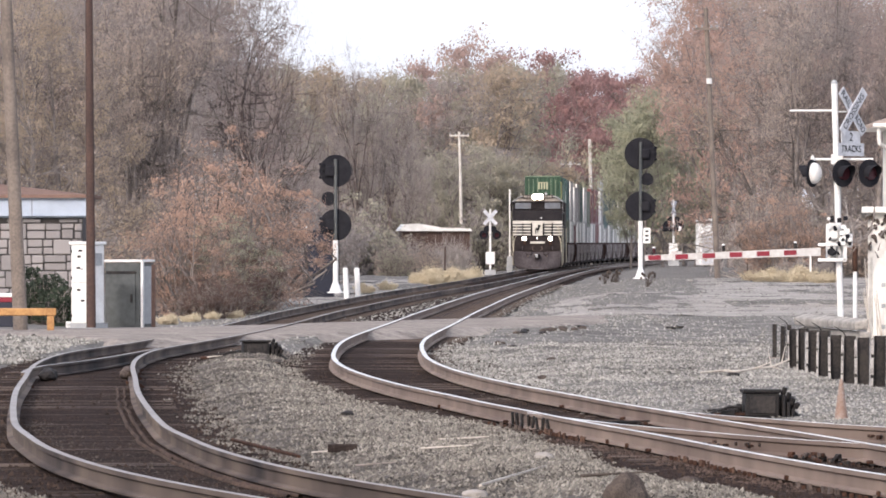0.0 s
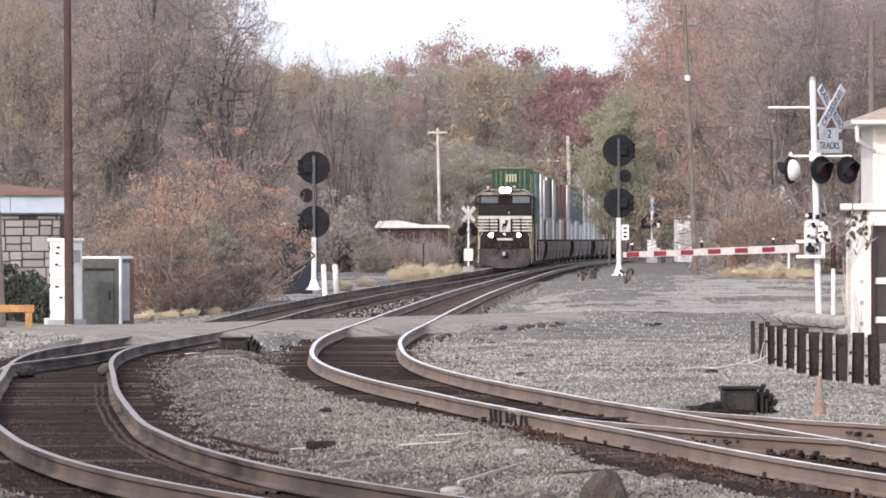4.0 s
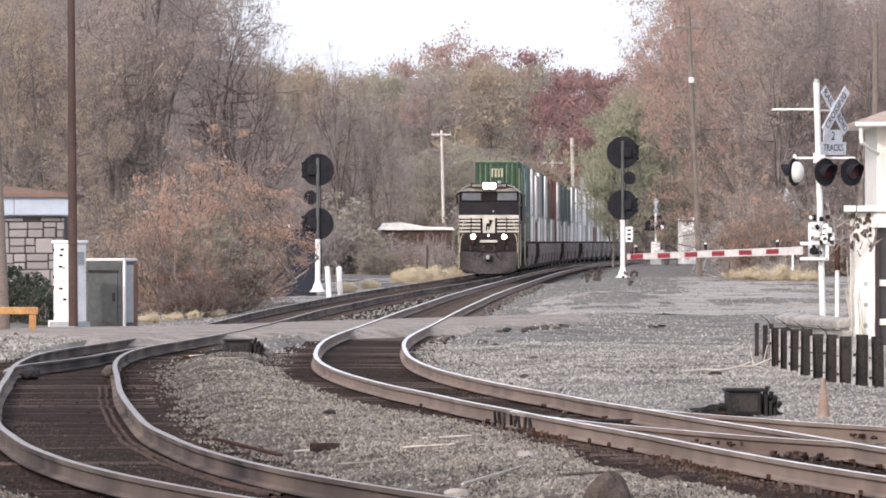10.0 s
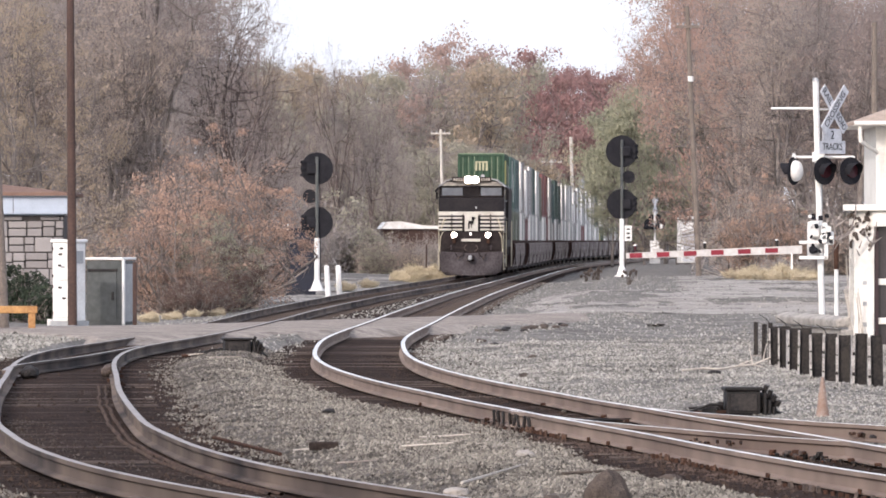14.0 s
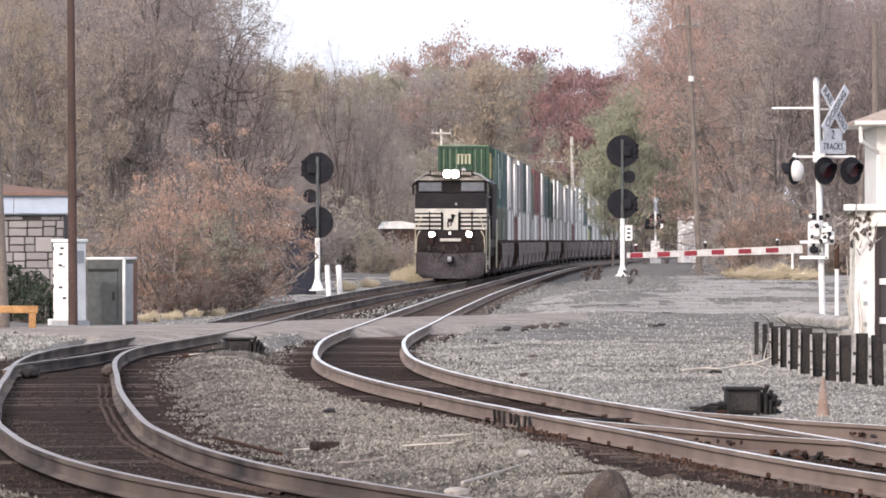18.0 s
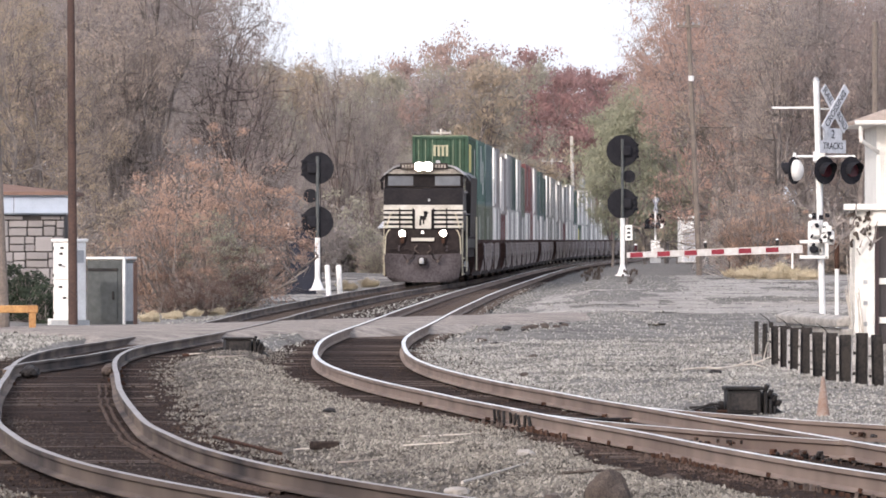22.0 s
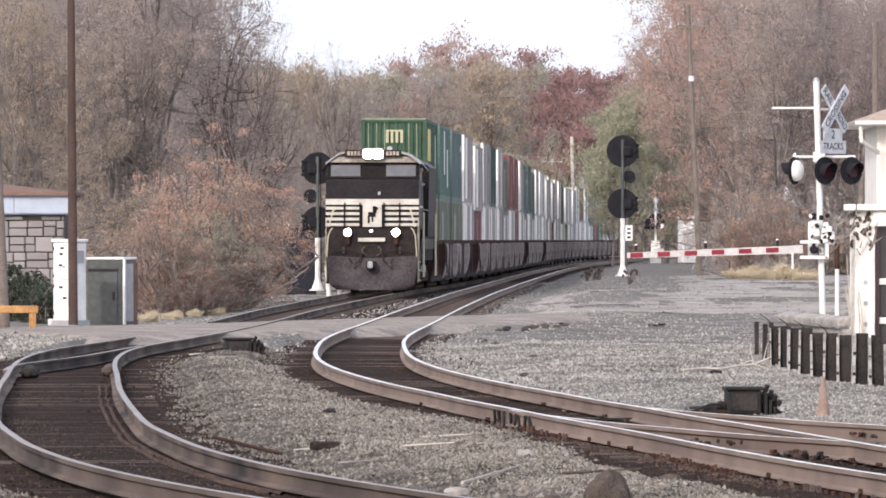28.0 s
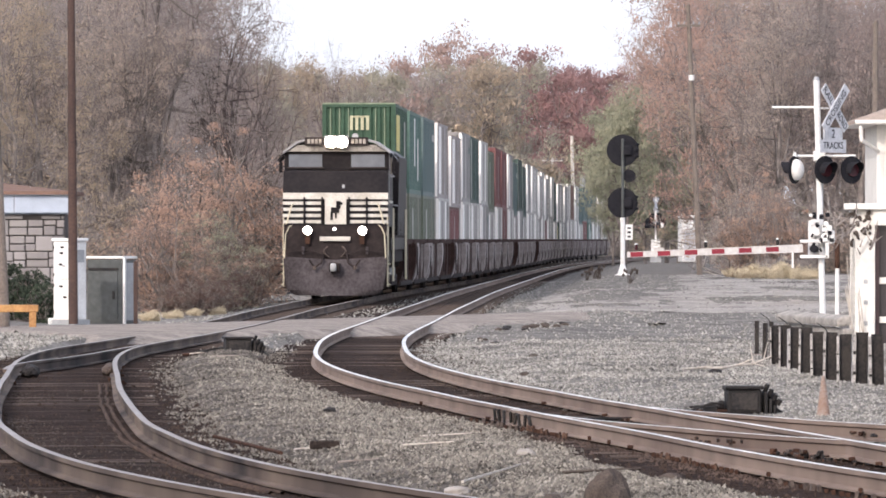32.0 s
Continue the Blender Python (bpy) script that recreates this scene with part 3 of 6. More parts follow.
SHRUBS = {
    "orange": [make_shrub("bush", "rounded bush with orange-brown autumn leaves beside the line", "orange", 101 + i, 4.2, 1.7, 19000, 0.028) for i in range(2)],
    "russet": [make_shrub("bush", "dark russet-brown bush at the foot of an orange one", "russet", 105 + i, 3.0, 1.7, 14000, 0.03) for i in range(2)],
    "tan": [make_shrub("bush", "dry tan-brown bush beside the line", "brown", 111 + i, 3.6, 1.7, 6000, 0.05) for i in range(2)],
    "grey": [make_shrub("bush", "bare grey thicket of thin stems", "grey", 121 + i, 4.5, 1.9, 2200, 0.045) for i in range(2)],
    "dark": [make_shrub("bush", "small dark evergreen bush by the stone building", "dark", 131, 1.6, 0.8, 5500, 0.05)],
    "moss": [make_shrub("bush", "dull olive-green bush among orange leaves", "green", 145, 4.0, 1.5, 13000, 0.032)],
    "olive": [make_shrub("bush", "olive-brown thicket by the line", "olive", 141, 4.0, 1.8, 12000, 0.04)],
    "rust": [make_shrub("bush", "rust-orange autumn thicket before the trees", "rust", 151, 5.0, 2.0, 9000, 0.045)],
    "farolive": [make_shrub("bush", "distant olive thicket below the trees", "olive", 171, 4.2, 1.9, 2600, 0.10)],
    "fargrey": [make_shrub("bush", "distant bare grey thicket below the trees", "grey", 172, 4.4, 1.9, 2600, 0.10)],
    "straw": [make_shrub("bush", "pale yellow clump of dry grass and weeds", "straw", 161, 1.2, 1.3, 9000, 0.03)],
}
used_trees = set()


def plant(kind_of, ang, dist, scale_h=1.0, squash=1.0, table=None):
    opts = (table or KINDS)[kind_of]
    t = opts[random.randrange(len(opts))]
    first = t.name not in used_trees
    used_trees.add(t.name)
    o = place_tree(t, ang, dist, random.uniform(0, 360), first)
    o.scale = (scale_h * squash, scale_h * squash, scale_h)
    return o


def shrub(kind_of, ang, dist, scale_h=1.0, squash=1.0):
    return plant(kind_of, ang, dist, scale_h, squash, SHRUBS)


random.seed(5)
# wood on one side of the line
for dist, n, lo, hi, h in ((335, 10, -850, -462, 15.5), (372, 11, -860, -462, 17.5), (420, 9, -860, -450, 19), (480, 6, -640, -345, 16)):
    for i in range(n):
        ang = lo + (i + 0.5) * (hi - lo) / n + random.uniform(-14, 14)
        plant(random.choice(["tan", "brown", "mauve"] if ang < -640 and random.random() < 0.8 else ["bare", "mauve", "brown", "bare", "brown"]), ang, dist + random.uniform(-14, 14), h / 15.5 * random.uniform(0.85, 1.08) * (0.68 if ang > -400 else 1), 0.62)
# leaning dark trees on the wood's edge
for ang, d, h, sq in ((-330, 352, 0.62, 0.6), (-352, 350, 0.8, 0.5), (-388, 356, 1.04, 0.5), (-585, 352, 1.0, 0.5)):
    plant("dusk", ang, d, h, sq)
# undergrowth before it
for i in range(26):
    ang = -860 + i * 24 + random.uniform(-12, 12)
    shrub(random.choice(["grey", "grey", "tan", "grey"]), ang, (322 if ang < -330 else 345) + random.uniform(0, 60), random.uniform(0.8, 1.35))
# orange bush and dry growth by the line
for ang, d, k, h in ((-478, 238, "orange", 0.86), (-438, 258, "orange", 1.2), (-402, 274, "orange", 1.42), (-420, 266, "orange", 1.42), (-436, 280, "orange", 1.4), (-385, 282, "orange", 1.36), (-352, 296, "orange", 1.0), (-462, 262, "orange", 1.0), (-445, 276, "tan", 1.1),
                    (-500, 250, "tan", 0.62), (-375, 312, "tan", 1.15), (-390, 250, "russet", 0.8), (-440, 242, "russet", 0.62), (-470, 240, "russet", 0.55), (-405, 244, "russet", 0.7), (-418, 246, "moss", 0.72), (-375, 258, "tan", 0.7), (-392, 252, "moss", 0.7), (-440, 240, "moss", 0.7),
                    (-475, 230, "russet", 0.42), (-450, 229, "russet", 0.48), (-425, 231, "russet", 0.46), (-400, 234, "russet", 0.42), (-360, 262, "tan", 0.6)):
    shrub(k, ang, d, h)
shrub("dark", -730, 214, 0.95)
shrub("dark", -752, 216, 1.05)
shrub("dark", -705, 209, 0.7)
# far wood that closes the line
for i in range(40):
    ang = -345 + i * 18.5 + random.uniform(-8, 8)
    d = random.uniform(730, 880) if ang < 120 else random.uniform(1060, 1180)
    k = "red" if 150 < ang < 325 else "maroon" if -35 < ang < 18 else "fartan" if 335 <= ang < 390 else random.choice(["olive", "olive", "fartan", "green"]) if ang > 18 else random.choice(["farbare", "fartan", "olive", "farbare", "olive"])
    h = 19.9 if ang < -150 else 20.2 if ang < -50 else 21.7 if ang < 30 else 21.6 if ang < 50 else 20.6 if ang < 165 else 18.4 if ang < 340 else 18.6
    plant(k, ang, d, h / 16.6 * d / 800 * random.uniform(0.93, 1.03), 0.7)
# thickets at the foot of the far wood
for i in range(30):
    ang = 60 + i * 14 + random.uniform(-6, 6)
    shrub(random.choice(["fargrey", "farolive"]), ang, random.uniform(760, 860) if ang < 200 else random.uniform(880, 960), random.uniform(1.2, 1.9), 1.2)
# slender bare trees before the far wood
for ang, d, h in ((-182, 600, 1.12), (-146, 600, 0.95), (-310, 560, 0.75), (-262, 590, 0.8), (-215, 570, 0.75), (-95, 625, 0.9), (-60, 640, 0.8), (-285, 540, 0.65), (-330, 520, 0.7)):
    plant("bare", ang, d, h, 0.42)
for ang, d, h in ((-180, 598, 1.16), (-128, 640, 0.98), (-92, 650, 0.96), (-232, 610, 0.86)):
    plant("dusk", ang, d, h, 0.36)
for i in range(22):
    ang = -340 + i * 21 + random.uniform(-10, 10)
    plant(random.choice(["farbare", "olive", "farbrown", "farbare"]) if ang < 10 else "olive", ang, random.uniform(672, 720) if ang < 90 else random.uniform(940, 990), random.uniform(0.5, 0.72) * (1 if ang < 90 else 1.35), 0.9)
for i in range(30):
    ang = -300 + i * 12 + random.uniform(-8, 8)
    if ang < 80 and not -135 < ang < 12:
        shrub(random.choice(["fargrey", "farolive", "fargrey"]), ang, 530 + random.uniform(0, 60) if ang < -20 else random.uniform(610, 660), random.uniform(0.7, 1.3))
for i in range(12):
    shrub(random.choice(["tan", "olive", "grey"]), -130 + 12 * i, 520 + random.uniform(0, 50), random.uniform(0.56, 0.68))
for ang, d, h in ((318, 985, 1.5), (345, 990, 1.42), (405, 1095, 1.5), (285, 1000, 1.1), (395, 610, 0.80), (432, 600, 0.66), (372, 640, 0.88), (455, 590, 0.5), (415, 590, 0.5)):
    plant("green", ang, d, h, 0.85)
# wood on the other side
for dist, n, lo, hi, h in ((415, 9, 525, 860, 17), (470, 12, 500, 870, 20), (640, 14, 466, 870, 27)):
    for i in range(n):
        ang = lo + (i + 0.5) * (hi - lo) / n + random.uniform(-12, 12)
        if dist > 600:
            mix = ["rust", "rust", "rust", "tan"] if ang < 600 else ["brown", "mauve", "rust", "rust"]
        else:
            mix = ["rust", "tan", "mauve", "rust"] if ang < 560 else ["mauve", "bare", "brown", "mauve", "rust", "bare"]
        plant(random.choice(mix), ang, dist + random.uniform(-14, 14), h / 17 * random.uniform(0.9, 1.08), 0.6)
for i in range(26):
    ang = 525 + i * 13 + random.uniform(-8, 8)
    shrub(random.choice(["grey", "olive", "tan", "tan", "grey", "olive"]), ang, 395 + random.uniform(0, 40), random.uniform(0.7, 1.2))
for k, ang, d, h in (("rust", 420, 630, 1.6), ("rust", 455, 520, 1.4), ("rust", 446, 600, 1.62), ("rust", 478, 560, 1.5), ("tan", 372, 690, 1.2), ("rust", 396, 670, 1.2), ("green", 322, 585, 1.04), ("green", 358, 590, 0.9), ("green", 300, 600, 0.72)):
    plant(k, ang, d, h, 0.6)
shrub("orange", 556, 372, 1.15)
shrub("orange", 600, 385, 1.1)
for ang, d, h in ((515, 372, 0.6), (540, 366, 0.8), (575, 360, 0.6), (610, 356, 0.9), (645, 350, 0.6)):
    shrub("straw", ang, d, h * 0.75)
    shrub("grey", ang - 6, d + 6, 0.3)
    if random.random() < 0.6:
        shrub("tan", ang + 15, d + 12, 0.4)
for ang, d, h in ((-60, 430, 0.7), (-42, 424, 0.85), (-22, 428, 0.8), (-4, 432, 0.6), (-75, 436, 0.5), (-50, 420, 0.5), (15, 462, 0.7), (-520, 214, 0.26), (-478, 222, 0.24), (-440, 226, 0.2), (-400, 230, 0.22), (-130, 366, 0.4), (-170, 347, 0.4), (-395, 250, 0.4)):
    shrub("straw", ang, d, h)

for table in (KINDS, SHRUBS):                     # kinds that were grown but not planted
    for t in [t for opts in table.values() for t in opts if t.name not in used_trees]:
        for o in (*t.children_recursive, t):
            bpy.data.objects.remove(o)

# ---- lineside things ----
def text_mesh(word, height, parent, at, rot, material, width=0.0, name="lettering"):
    """Flat letters of the built-in font, turned to a mesh."""
    cu = bpy.data.curves.new(name, "FONT")
    cu.body, cu.size, cu.align_x, cu.align_y, cu.extrude = word, height * 1.38, "CENTER", "CENTER", 0.002
    tmp = bpy.data.objects.new("tmp", cu)
    scene.collection.objects.link(tmp)
    bpy.context.view_layer.update()
    me = bpy.data.meshes.new_from_object(tmp.evaluated_get(bpy.context.evaluated_depsgraph_get()))
    bpy.data.objects.remove(tmp)
    me.materials.clear()
    me.materials.append(material)
    if width:
        xs = [v.co.x for v in me.vertices]
        k = width / (max(xs) - min(xs))
        for v in me.vertices:
            v.co.x *= k
    ob = new(name, me)
    ob.parent = parent
    ob.matrix_basis = pose(*at, *rot)
    return ob


def blade(bm, length, width, angle, y0, y1):
    c, s = math.cos(angle), math.sin(angle)
    pts = [(-length / 2, -width / 2), (length / 2, -width / 2), (length / 2, width / 2), (-length / 2, width / 2)]
    return front_prism(bm, [(x * c - z * s, x * s + z * c) for x, z in pts], y0, y1)


def crossbuck(parent, x, y, z, yaw, scale=1.0, lettered=True):
    """Two crossed white blades on a mast; the second lies on the first."""
    piv = B()
    blade(piv, 1.22 * scale, 0.23 * scale, radians(-48), -0.010, 0.010)
    p1 = part("crossbuck_blade", piv, SIGNWHITE, parent, "white crossbuck blade")
    p2 = part("crossbuck_blade", blade(B(), 1.22 * scale, 0.23 * scale, radians(48), -0.034, -0.014), SIGNWHITE, parent, "white crossbuck blade")
    for p in (p1, p2):
        p.matrix_basis = pose(x, y, z, 0, 0, yaw)
    if lettered:
        for p, ang, dy, words in ((p1, 48, -0.014, ("RAIL", "ROAD")), (p2, -48, -0.038, ("CROSSING",))):
            for i, w in enumerate(words):
                off = 0 if len(words) == 1 else (-0.36 if i == 0 else 0.36)
                a = radians(-ang)
                text_mesh(w, 0.15, p, (off * math.cos(a), dy, off * math.sin(a)), (90, ang, 0), BLACK, 0.98 if len(words) == 1 else 0.42)


def flasher(parent, x, y, z, yaw, lens=REDLENS, scale=1.0):
    """Round black background with a hooded lamp, facing -y before it is turned."""
    m = pose(x, y, z, 0, 0, yaw)
    disc = part("light_disc", tb((0, 0, 0), (0, 0.03, 0), 0.30 * scale, n=24), SIGNALBLACK, parent, "black round lamp backing")
    disc.matrix_basis = m
    part("lamp_body", tb((0, 0.03, 0), (0, 0.2, 0), 0.12 * scale, 0.08 * scale, n=14), SIGNALBLACK, disc)
    part("lens", tb((0, -0.05, 0), (0, 0, 0), 0.15 * scale, n=18), lens, disc, "dark red lens")
    bm = B()
    n = 12
    rows = []
    for d in (0.0, -0.28):
        rows.append([bm.verts.new((0.17 * scale * math.cos(a), d + (0.1 * (1 - math.sin(a)) if d else 0), 0.17 * scale * math.sin(a))) for a in [math.pi * (-0.15 + 1.3 * i / n) for i in range(n + 1)]])
    for i in range(n):
        bm.faces.new((rows[0][i], rows[0][i + 1], rows[1][i + 1], rows[1][i]))
    part("hood", bm, SIGNALBLACK, disc)
    return disc


def crossing_signal():
    t = thing("crossing_signal", "white crossing mast with crossbuck, red flashers and lowered gate", "crossing signal", (8.11, 178, -0.22))
    part("base", bx(-0.28, 0.28, -0.28, 0.28, 0, 0.3, bev=0.02), GALV, t)
    part("mast", tb((0.085, 0, 0.2), (-0.06, 0, 5.5), 0.066, n=16), WHITE, t)
    part("mast_cap", tb((-0.06, 0, 5.5), (-0.06, 0, 5.58), 0.075, 0.04, n=14), GALV, t)
    crossbuck(t, 0.33, -0.10, 4.90, 50)
    part("sign_bracket", bx(0, 0.36, -0.06, -0.03, 4.88, 4.92), GALV, t)
    plate = B()
    front_prism(plate, [(-0.46, -0.22), (0.46, -0.22), (0.46, 0.06), (0.33, 0.06), (0.33, 0.32), (-0.33, 0.32), (-0.33, 0.06), (-0.46, 0.06)], -0.012, 0.012)
    p = part("track_count_sign", plate, SIGNWHITE, t, "white sign saying 2 tracks")
    p.matrix_basis = pose(0.29, -0.09, 4.16, 0, 0, 50)
    text_mesh("2", 0.19, p, (0, -0.016, 0.18), (90, 0, 0), BLACK)
    text_mesh("TRACKS", 0.15, p, (0, -0.016, -0.07), (90, 0, 0), BLACK, 0.7)
    part("side_arm", tb((-1.02, 0, 4.92), (0, 0, 4.92), 0.025, n=8), WHITE, t, "thin white horizontal arm")
    part("light_arm", tb((-0.55, 0, 3.87), (0.78, -0.05, 3.87), 0.028, n=8), WHITE, t)
    part("junction_box", bx(-0.13, 0.13, -0.12, 0.1, 3.76, 3.98, bev=0.02), WHITE, t)
    for x, yaw, lens in ((-0.55, -118, REDLENS), (0.13, 40, REDLENS), (0.70, 38, REDLENS)):
        flasher(t, x, -0.14, 3.57, yaw, lens)
    dome = B()
    bmesh.ops.create_uvsphere(dome, u_segments=20, v_segments=12, radius=1)
    for v in dome.verts:
        v.co = Vector((v.co.x * 0.2, v.co.y * 0.16 + 0.06, v.co.z * 0.23))
    back = part("lamp_back", dome, WHITE, t, "pale rounded lamp housing")
    back.matrix_basis = pose(-0.55, -0.14, 3.57, 0, 0, -118)
    part("finial", tb((-0.53, -0.1, 3.84), (-0.53, -0.1, 3.95), 0.05, 0.03, n=10), WHITE, t)
    # gate machine
    part("gate_machine", bx(-0.22, 0.22, 0.10, 0.5, 1.68, 2.42, bev=0.03), WHITE, t, "white gate machine housing with dirt")
    for z in (1.70, 2.03):
        part("gate_bracket", bx(-0.42, 0.18, -0.22, -0.10, z - 0.035, z + 0.035, bev=0.01), WHITE, t)
    part("gate_hub", tb((-0.12, -0.24, 1.87), (-0.12, 0.2, 1.87), 0.085, n=16), SIGNALBLACK, t)
    part("gate_fork", bx(0.12, 0.20, -0.22, -0.10, 1.66, 2.06, bev=0.01), WHITE, t)
    for x, z, w, h in ((-0.08, 2.32, 0.20, 0.36), (0.14, 2.25, 0.16, 0.30), (0.26, 2.12, 0.14, 0.3)):
        part("counterweight", bx(x - w / 2, x + w / 2, -0.2, 0.1, z - h / 2, z + h / 2, bev=0.04), WHITE, t, "white counterweight")
    random.seed(9)
    # Black bolts and links stand in for dark gaps between the white parts.
    for i in range(9):
        x, z = random.uniform(-0.18, 0.32), random.uniform(1.75, 2.5)
        part("bolt", tb((x, -0.26, z), (x + random.uniform(-0.04, 0.04), -0.2, z + 0.05), random.uniform(0.02, 0.045), n=8), SIGNALBLACK, t)
    for i in range(15):
        x, z = random.uniform(-0.26, 0.34), random.uniform(2.02, 2.62)
        part("link", bx(x - random.uniform(0.03, 0.07), x + random.uniform(0.03, 0.07), -0.27, -0.22, z - random.uniform(0.03, 0.09), z + random.uniform(0.03, 0.09), bev=0.012), WHITE if i % 3 else SIGNALBLACK, t)
    arm = part("gate_arm", front_prism(B(), [(-4.15, 1.82), (-0.36, 1.79), (-0.36, 1.965), (-4.15, 1.94)], -0.20, -0.16), ARMWHITE, t, "white gate arm with red stripes")
    pivot = Vector((-0.36, -0.18, 1.87))
    arm.matrix_basis = Matrix.Translation(pivot) @ pose(0, 0, 0, 0, -2.1, 0) @ Matrix.Translation(-pivot)
    for i in range(6):
        x = -4.08 + i * 0.585
        part("stripe", bx(x, x + 0.275, -0.207, -0.153, 1.828, 1.932), REDSTRIPE, arm, "red reflective stripe")
    for x in (-3.95, -2.45, -0.9):
        lamp = part("arm_lamp", tb((x, -0.18, 1.97), (x, -0.18, 2.09), 0.03, 0.036, n=10), REDLENS if x < -3 else DARKSTEEL, arm)
        part("lamp_cap", tb((x, -0.18, 2.09), (x, -0.18, 2.12), 0.04, 0.02, n=10), WHITE, lamp)
    part("arm_stay", bx(-0.60, -0.56, -0.18, -0.15, 1.45, 1.80), WHITE, t)
    part("cable_pipe", tb((0.06, 0.05, 0.2), (0.06, 0.05, 3.7), 0.03, n=8), GALV, t)
    return t


crossing_signal()
pipe = thing("vent_pipe", "white post with a rust-red upper sleeve", "post", (8.46, 177.2, -0.22))
part("post", tb((0, 0, 0), (0, 0, 1.45), 0.045, n=12), WHITE, pipe)
part("sleeve", tb((0, 0, 1.45), (0, 0, 2.0), 0.055, n=12), RUST, pipe, "rust-red sleeve")


def rail_signal(x, y, z, mirror, heights, label, foot=0.32):
    """Signal seen from behind: two large black discs and a small one on a mast."""
    t = thing("rail_signal", label, "railway signal", (x, y, z), group="railway signals")
    top, mid, low, r1, r2 = heights
    part("base", tube(tube(B(), (0, 0, 0), (0, 0, 0.06), foot, n=16), (0, 0, 0.06), (0, 0, 0.45), foot * 0.75, 0.10, n=16), WHITE, t, "flared white mast foot")
    part("mast", tb((0, 0, 0.3), (0, 0, low - r2), 0.10, n=14), WHITE, t, "white lower mast")
    part("upper_mast", tb((0, -0.02, low - r2), (0, -0.02, top + r1 * 0.75), 0.065, n=12), CABGREY, t, "dark grey upper mast")
    for zz, r, n in ((top, r1, 40), (low, r2, 40)):
        d = part("signal_disc", tb((0, 0.07, zz), (0, 0.11, zz), r, n=n), SIGNALBLACK, t, "large black round signal backing")
        rim = B()
        for i in range(28):
            a, b = 2 * math.pi * i / 28, 2 * math.pi * (i + 1) / 28
            tube(rim, (r * math.cos(a), 0.09, zz + r * math.sin(a)), (r * math.cos(b), 0.09, zz + r * math.sin(b)), 0.02, n=5, caps=False)
        part("rim", rim, SIGNALBLACK, d)
        part("lamp_case", bevel(box(B(), -0.2 + mirror * 0.2, 0.2 + mirror * 0.2, -0.08, 0.07, zz - 0.22, zz + 0.22), 0.07), SIGNALBLACK, d)
        for k in range(3):
            part("visor", tb((mirror * r * 0.8, 0.0, zz - 0.25 + 0.25 * k), (mirror * r * 0.99, 0.25, zz - 0.25 + 0.25 * k), 0.06, n=8), SIGNALBLACK, d)
    part("marker_disc", tb((mirror * 0.28, 0.05, mid), (mirror * 0.28, 0.10, mid), 0.27, n=20), SIGNALBLACK, t, "small black marker light")
    part("marker_arm", bx(min(0, mirror * 0.28), max(0, mirror * 0.28), 0.0, 0.06, mid - 0.05, mid + 0.05), SIGNALBLACK, t)
    part("ladder_rail", tb((0.14, 0.12, 0.3), (0.10, 0.12, top), 0.018, n=6), SIGNALBLACK, t)
    return t


rail_signal(-4.85, 318.9, -0.10, -1, (4.73, 3.66, 2.64, 0.61, 0.60), "two-disc railway signal seen from behind on a white mast")
sg = rail_signal(7.57, 348.1, 0.33, 1, (5.28, 4.20, 3.06, 0.66, 0.62), "two-disc railway signal seen from behind on a slim white mast", 0.3)
nb = part("number_plate", bx(0.12, 0.42, 0.0, 0.02, 1.5, 2.15), WHITE, sg, "white plate with dark bars")
for k in range(3):
    part("bar", bx(0.20, 0.34, -0.006, -0.002, 1.6 + 0.18 * k, 1.68 + 0.18 * k), SIGNALBLACK, nb)

for i, x in enumerate((-4.21, -3.80)):
    st = thing("marker_post", "short white round post beside the track", "post", (x, 304.2 + i, -0.3), group="white posts")
    part("post", tb((0, 0, 0), (-0.06, 0, 1.18), 0.10, n=14), WHITE, st)
    part("post_cap", tb((-0.06, 0, 1.18), (-0.062, 0, 1.23), 0.10, 0.06, n=14), WHITE, st)

cabn = thing("relay_cabinet", "dark blue-black relay cabinet behind the bushes", "cabinet", (-5.72, 322, -0.3), 18)
part("body", bx(-0.65, 0.65, -0.55, 0.55, 0, 2.55, bev=0.03), BLUEBLACK, cabn)
part("roof", bx(-0.72, 0.72, -0.62, 0.62, 2.55, 2.64, bev=0.02), BLUEBLACK, cabn)
part("door", bx(-0.55, 0.55, -0.58, -0.555, 0.15, 2.4), BLUEBLACK, cabn)
part("warning_plate", bx(-0.75, -0.50, -0.66, -0.63, 2.55, 2.8), WHITE, cabn, "small white plate")


# ---- beside the crossing: poles, cabinets, barrier, stone building ----
def utility_pole(x, y, height, r, lean, material, label, arms=(), z=-0.3):
    t = thing("utility_pole", label, "utility pole", (x, y, z), group="utility poles")
    part("pole", tb((0, 0, 0), (lean, 0, height), r * 1.15, r * 0.8, n=14), material, t)
    for h, w in arms:
        cx = lean * h / height
        a = part("crossarm", bx(cx - w / 2, cx + w / 2, -0.06 - r, 0.06 - r, h - 0.06, h + 0.06), material, t)
        for k in (-0.45, -0.2, 0.2, 0.45):
            part("insulator", tb((cx + k * w, -r, h + 0.06), (cx + k * w, -r, h + 0.2), 0.04, n=8), GALV, a)
    return t


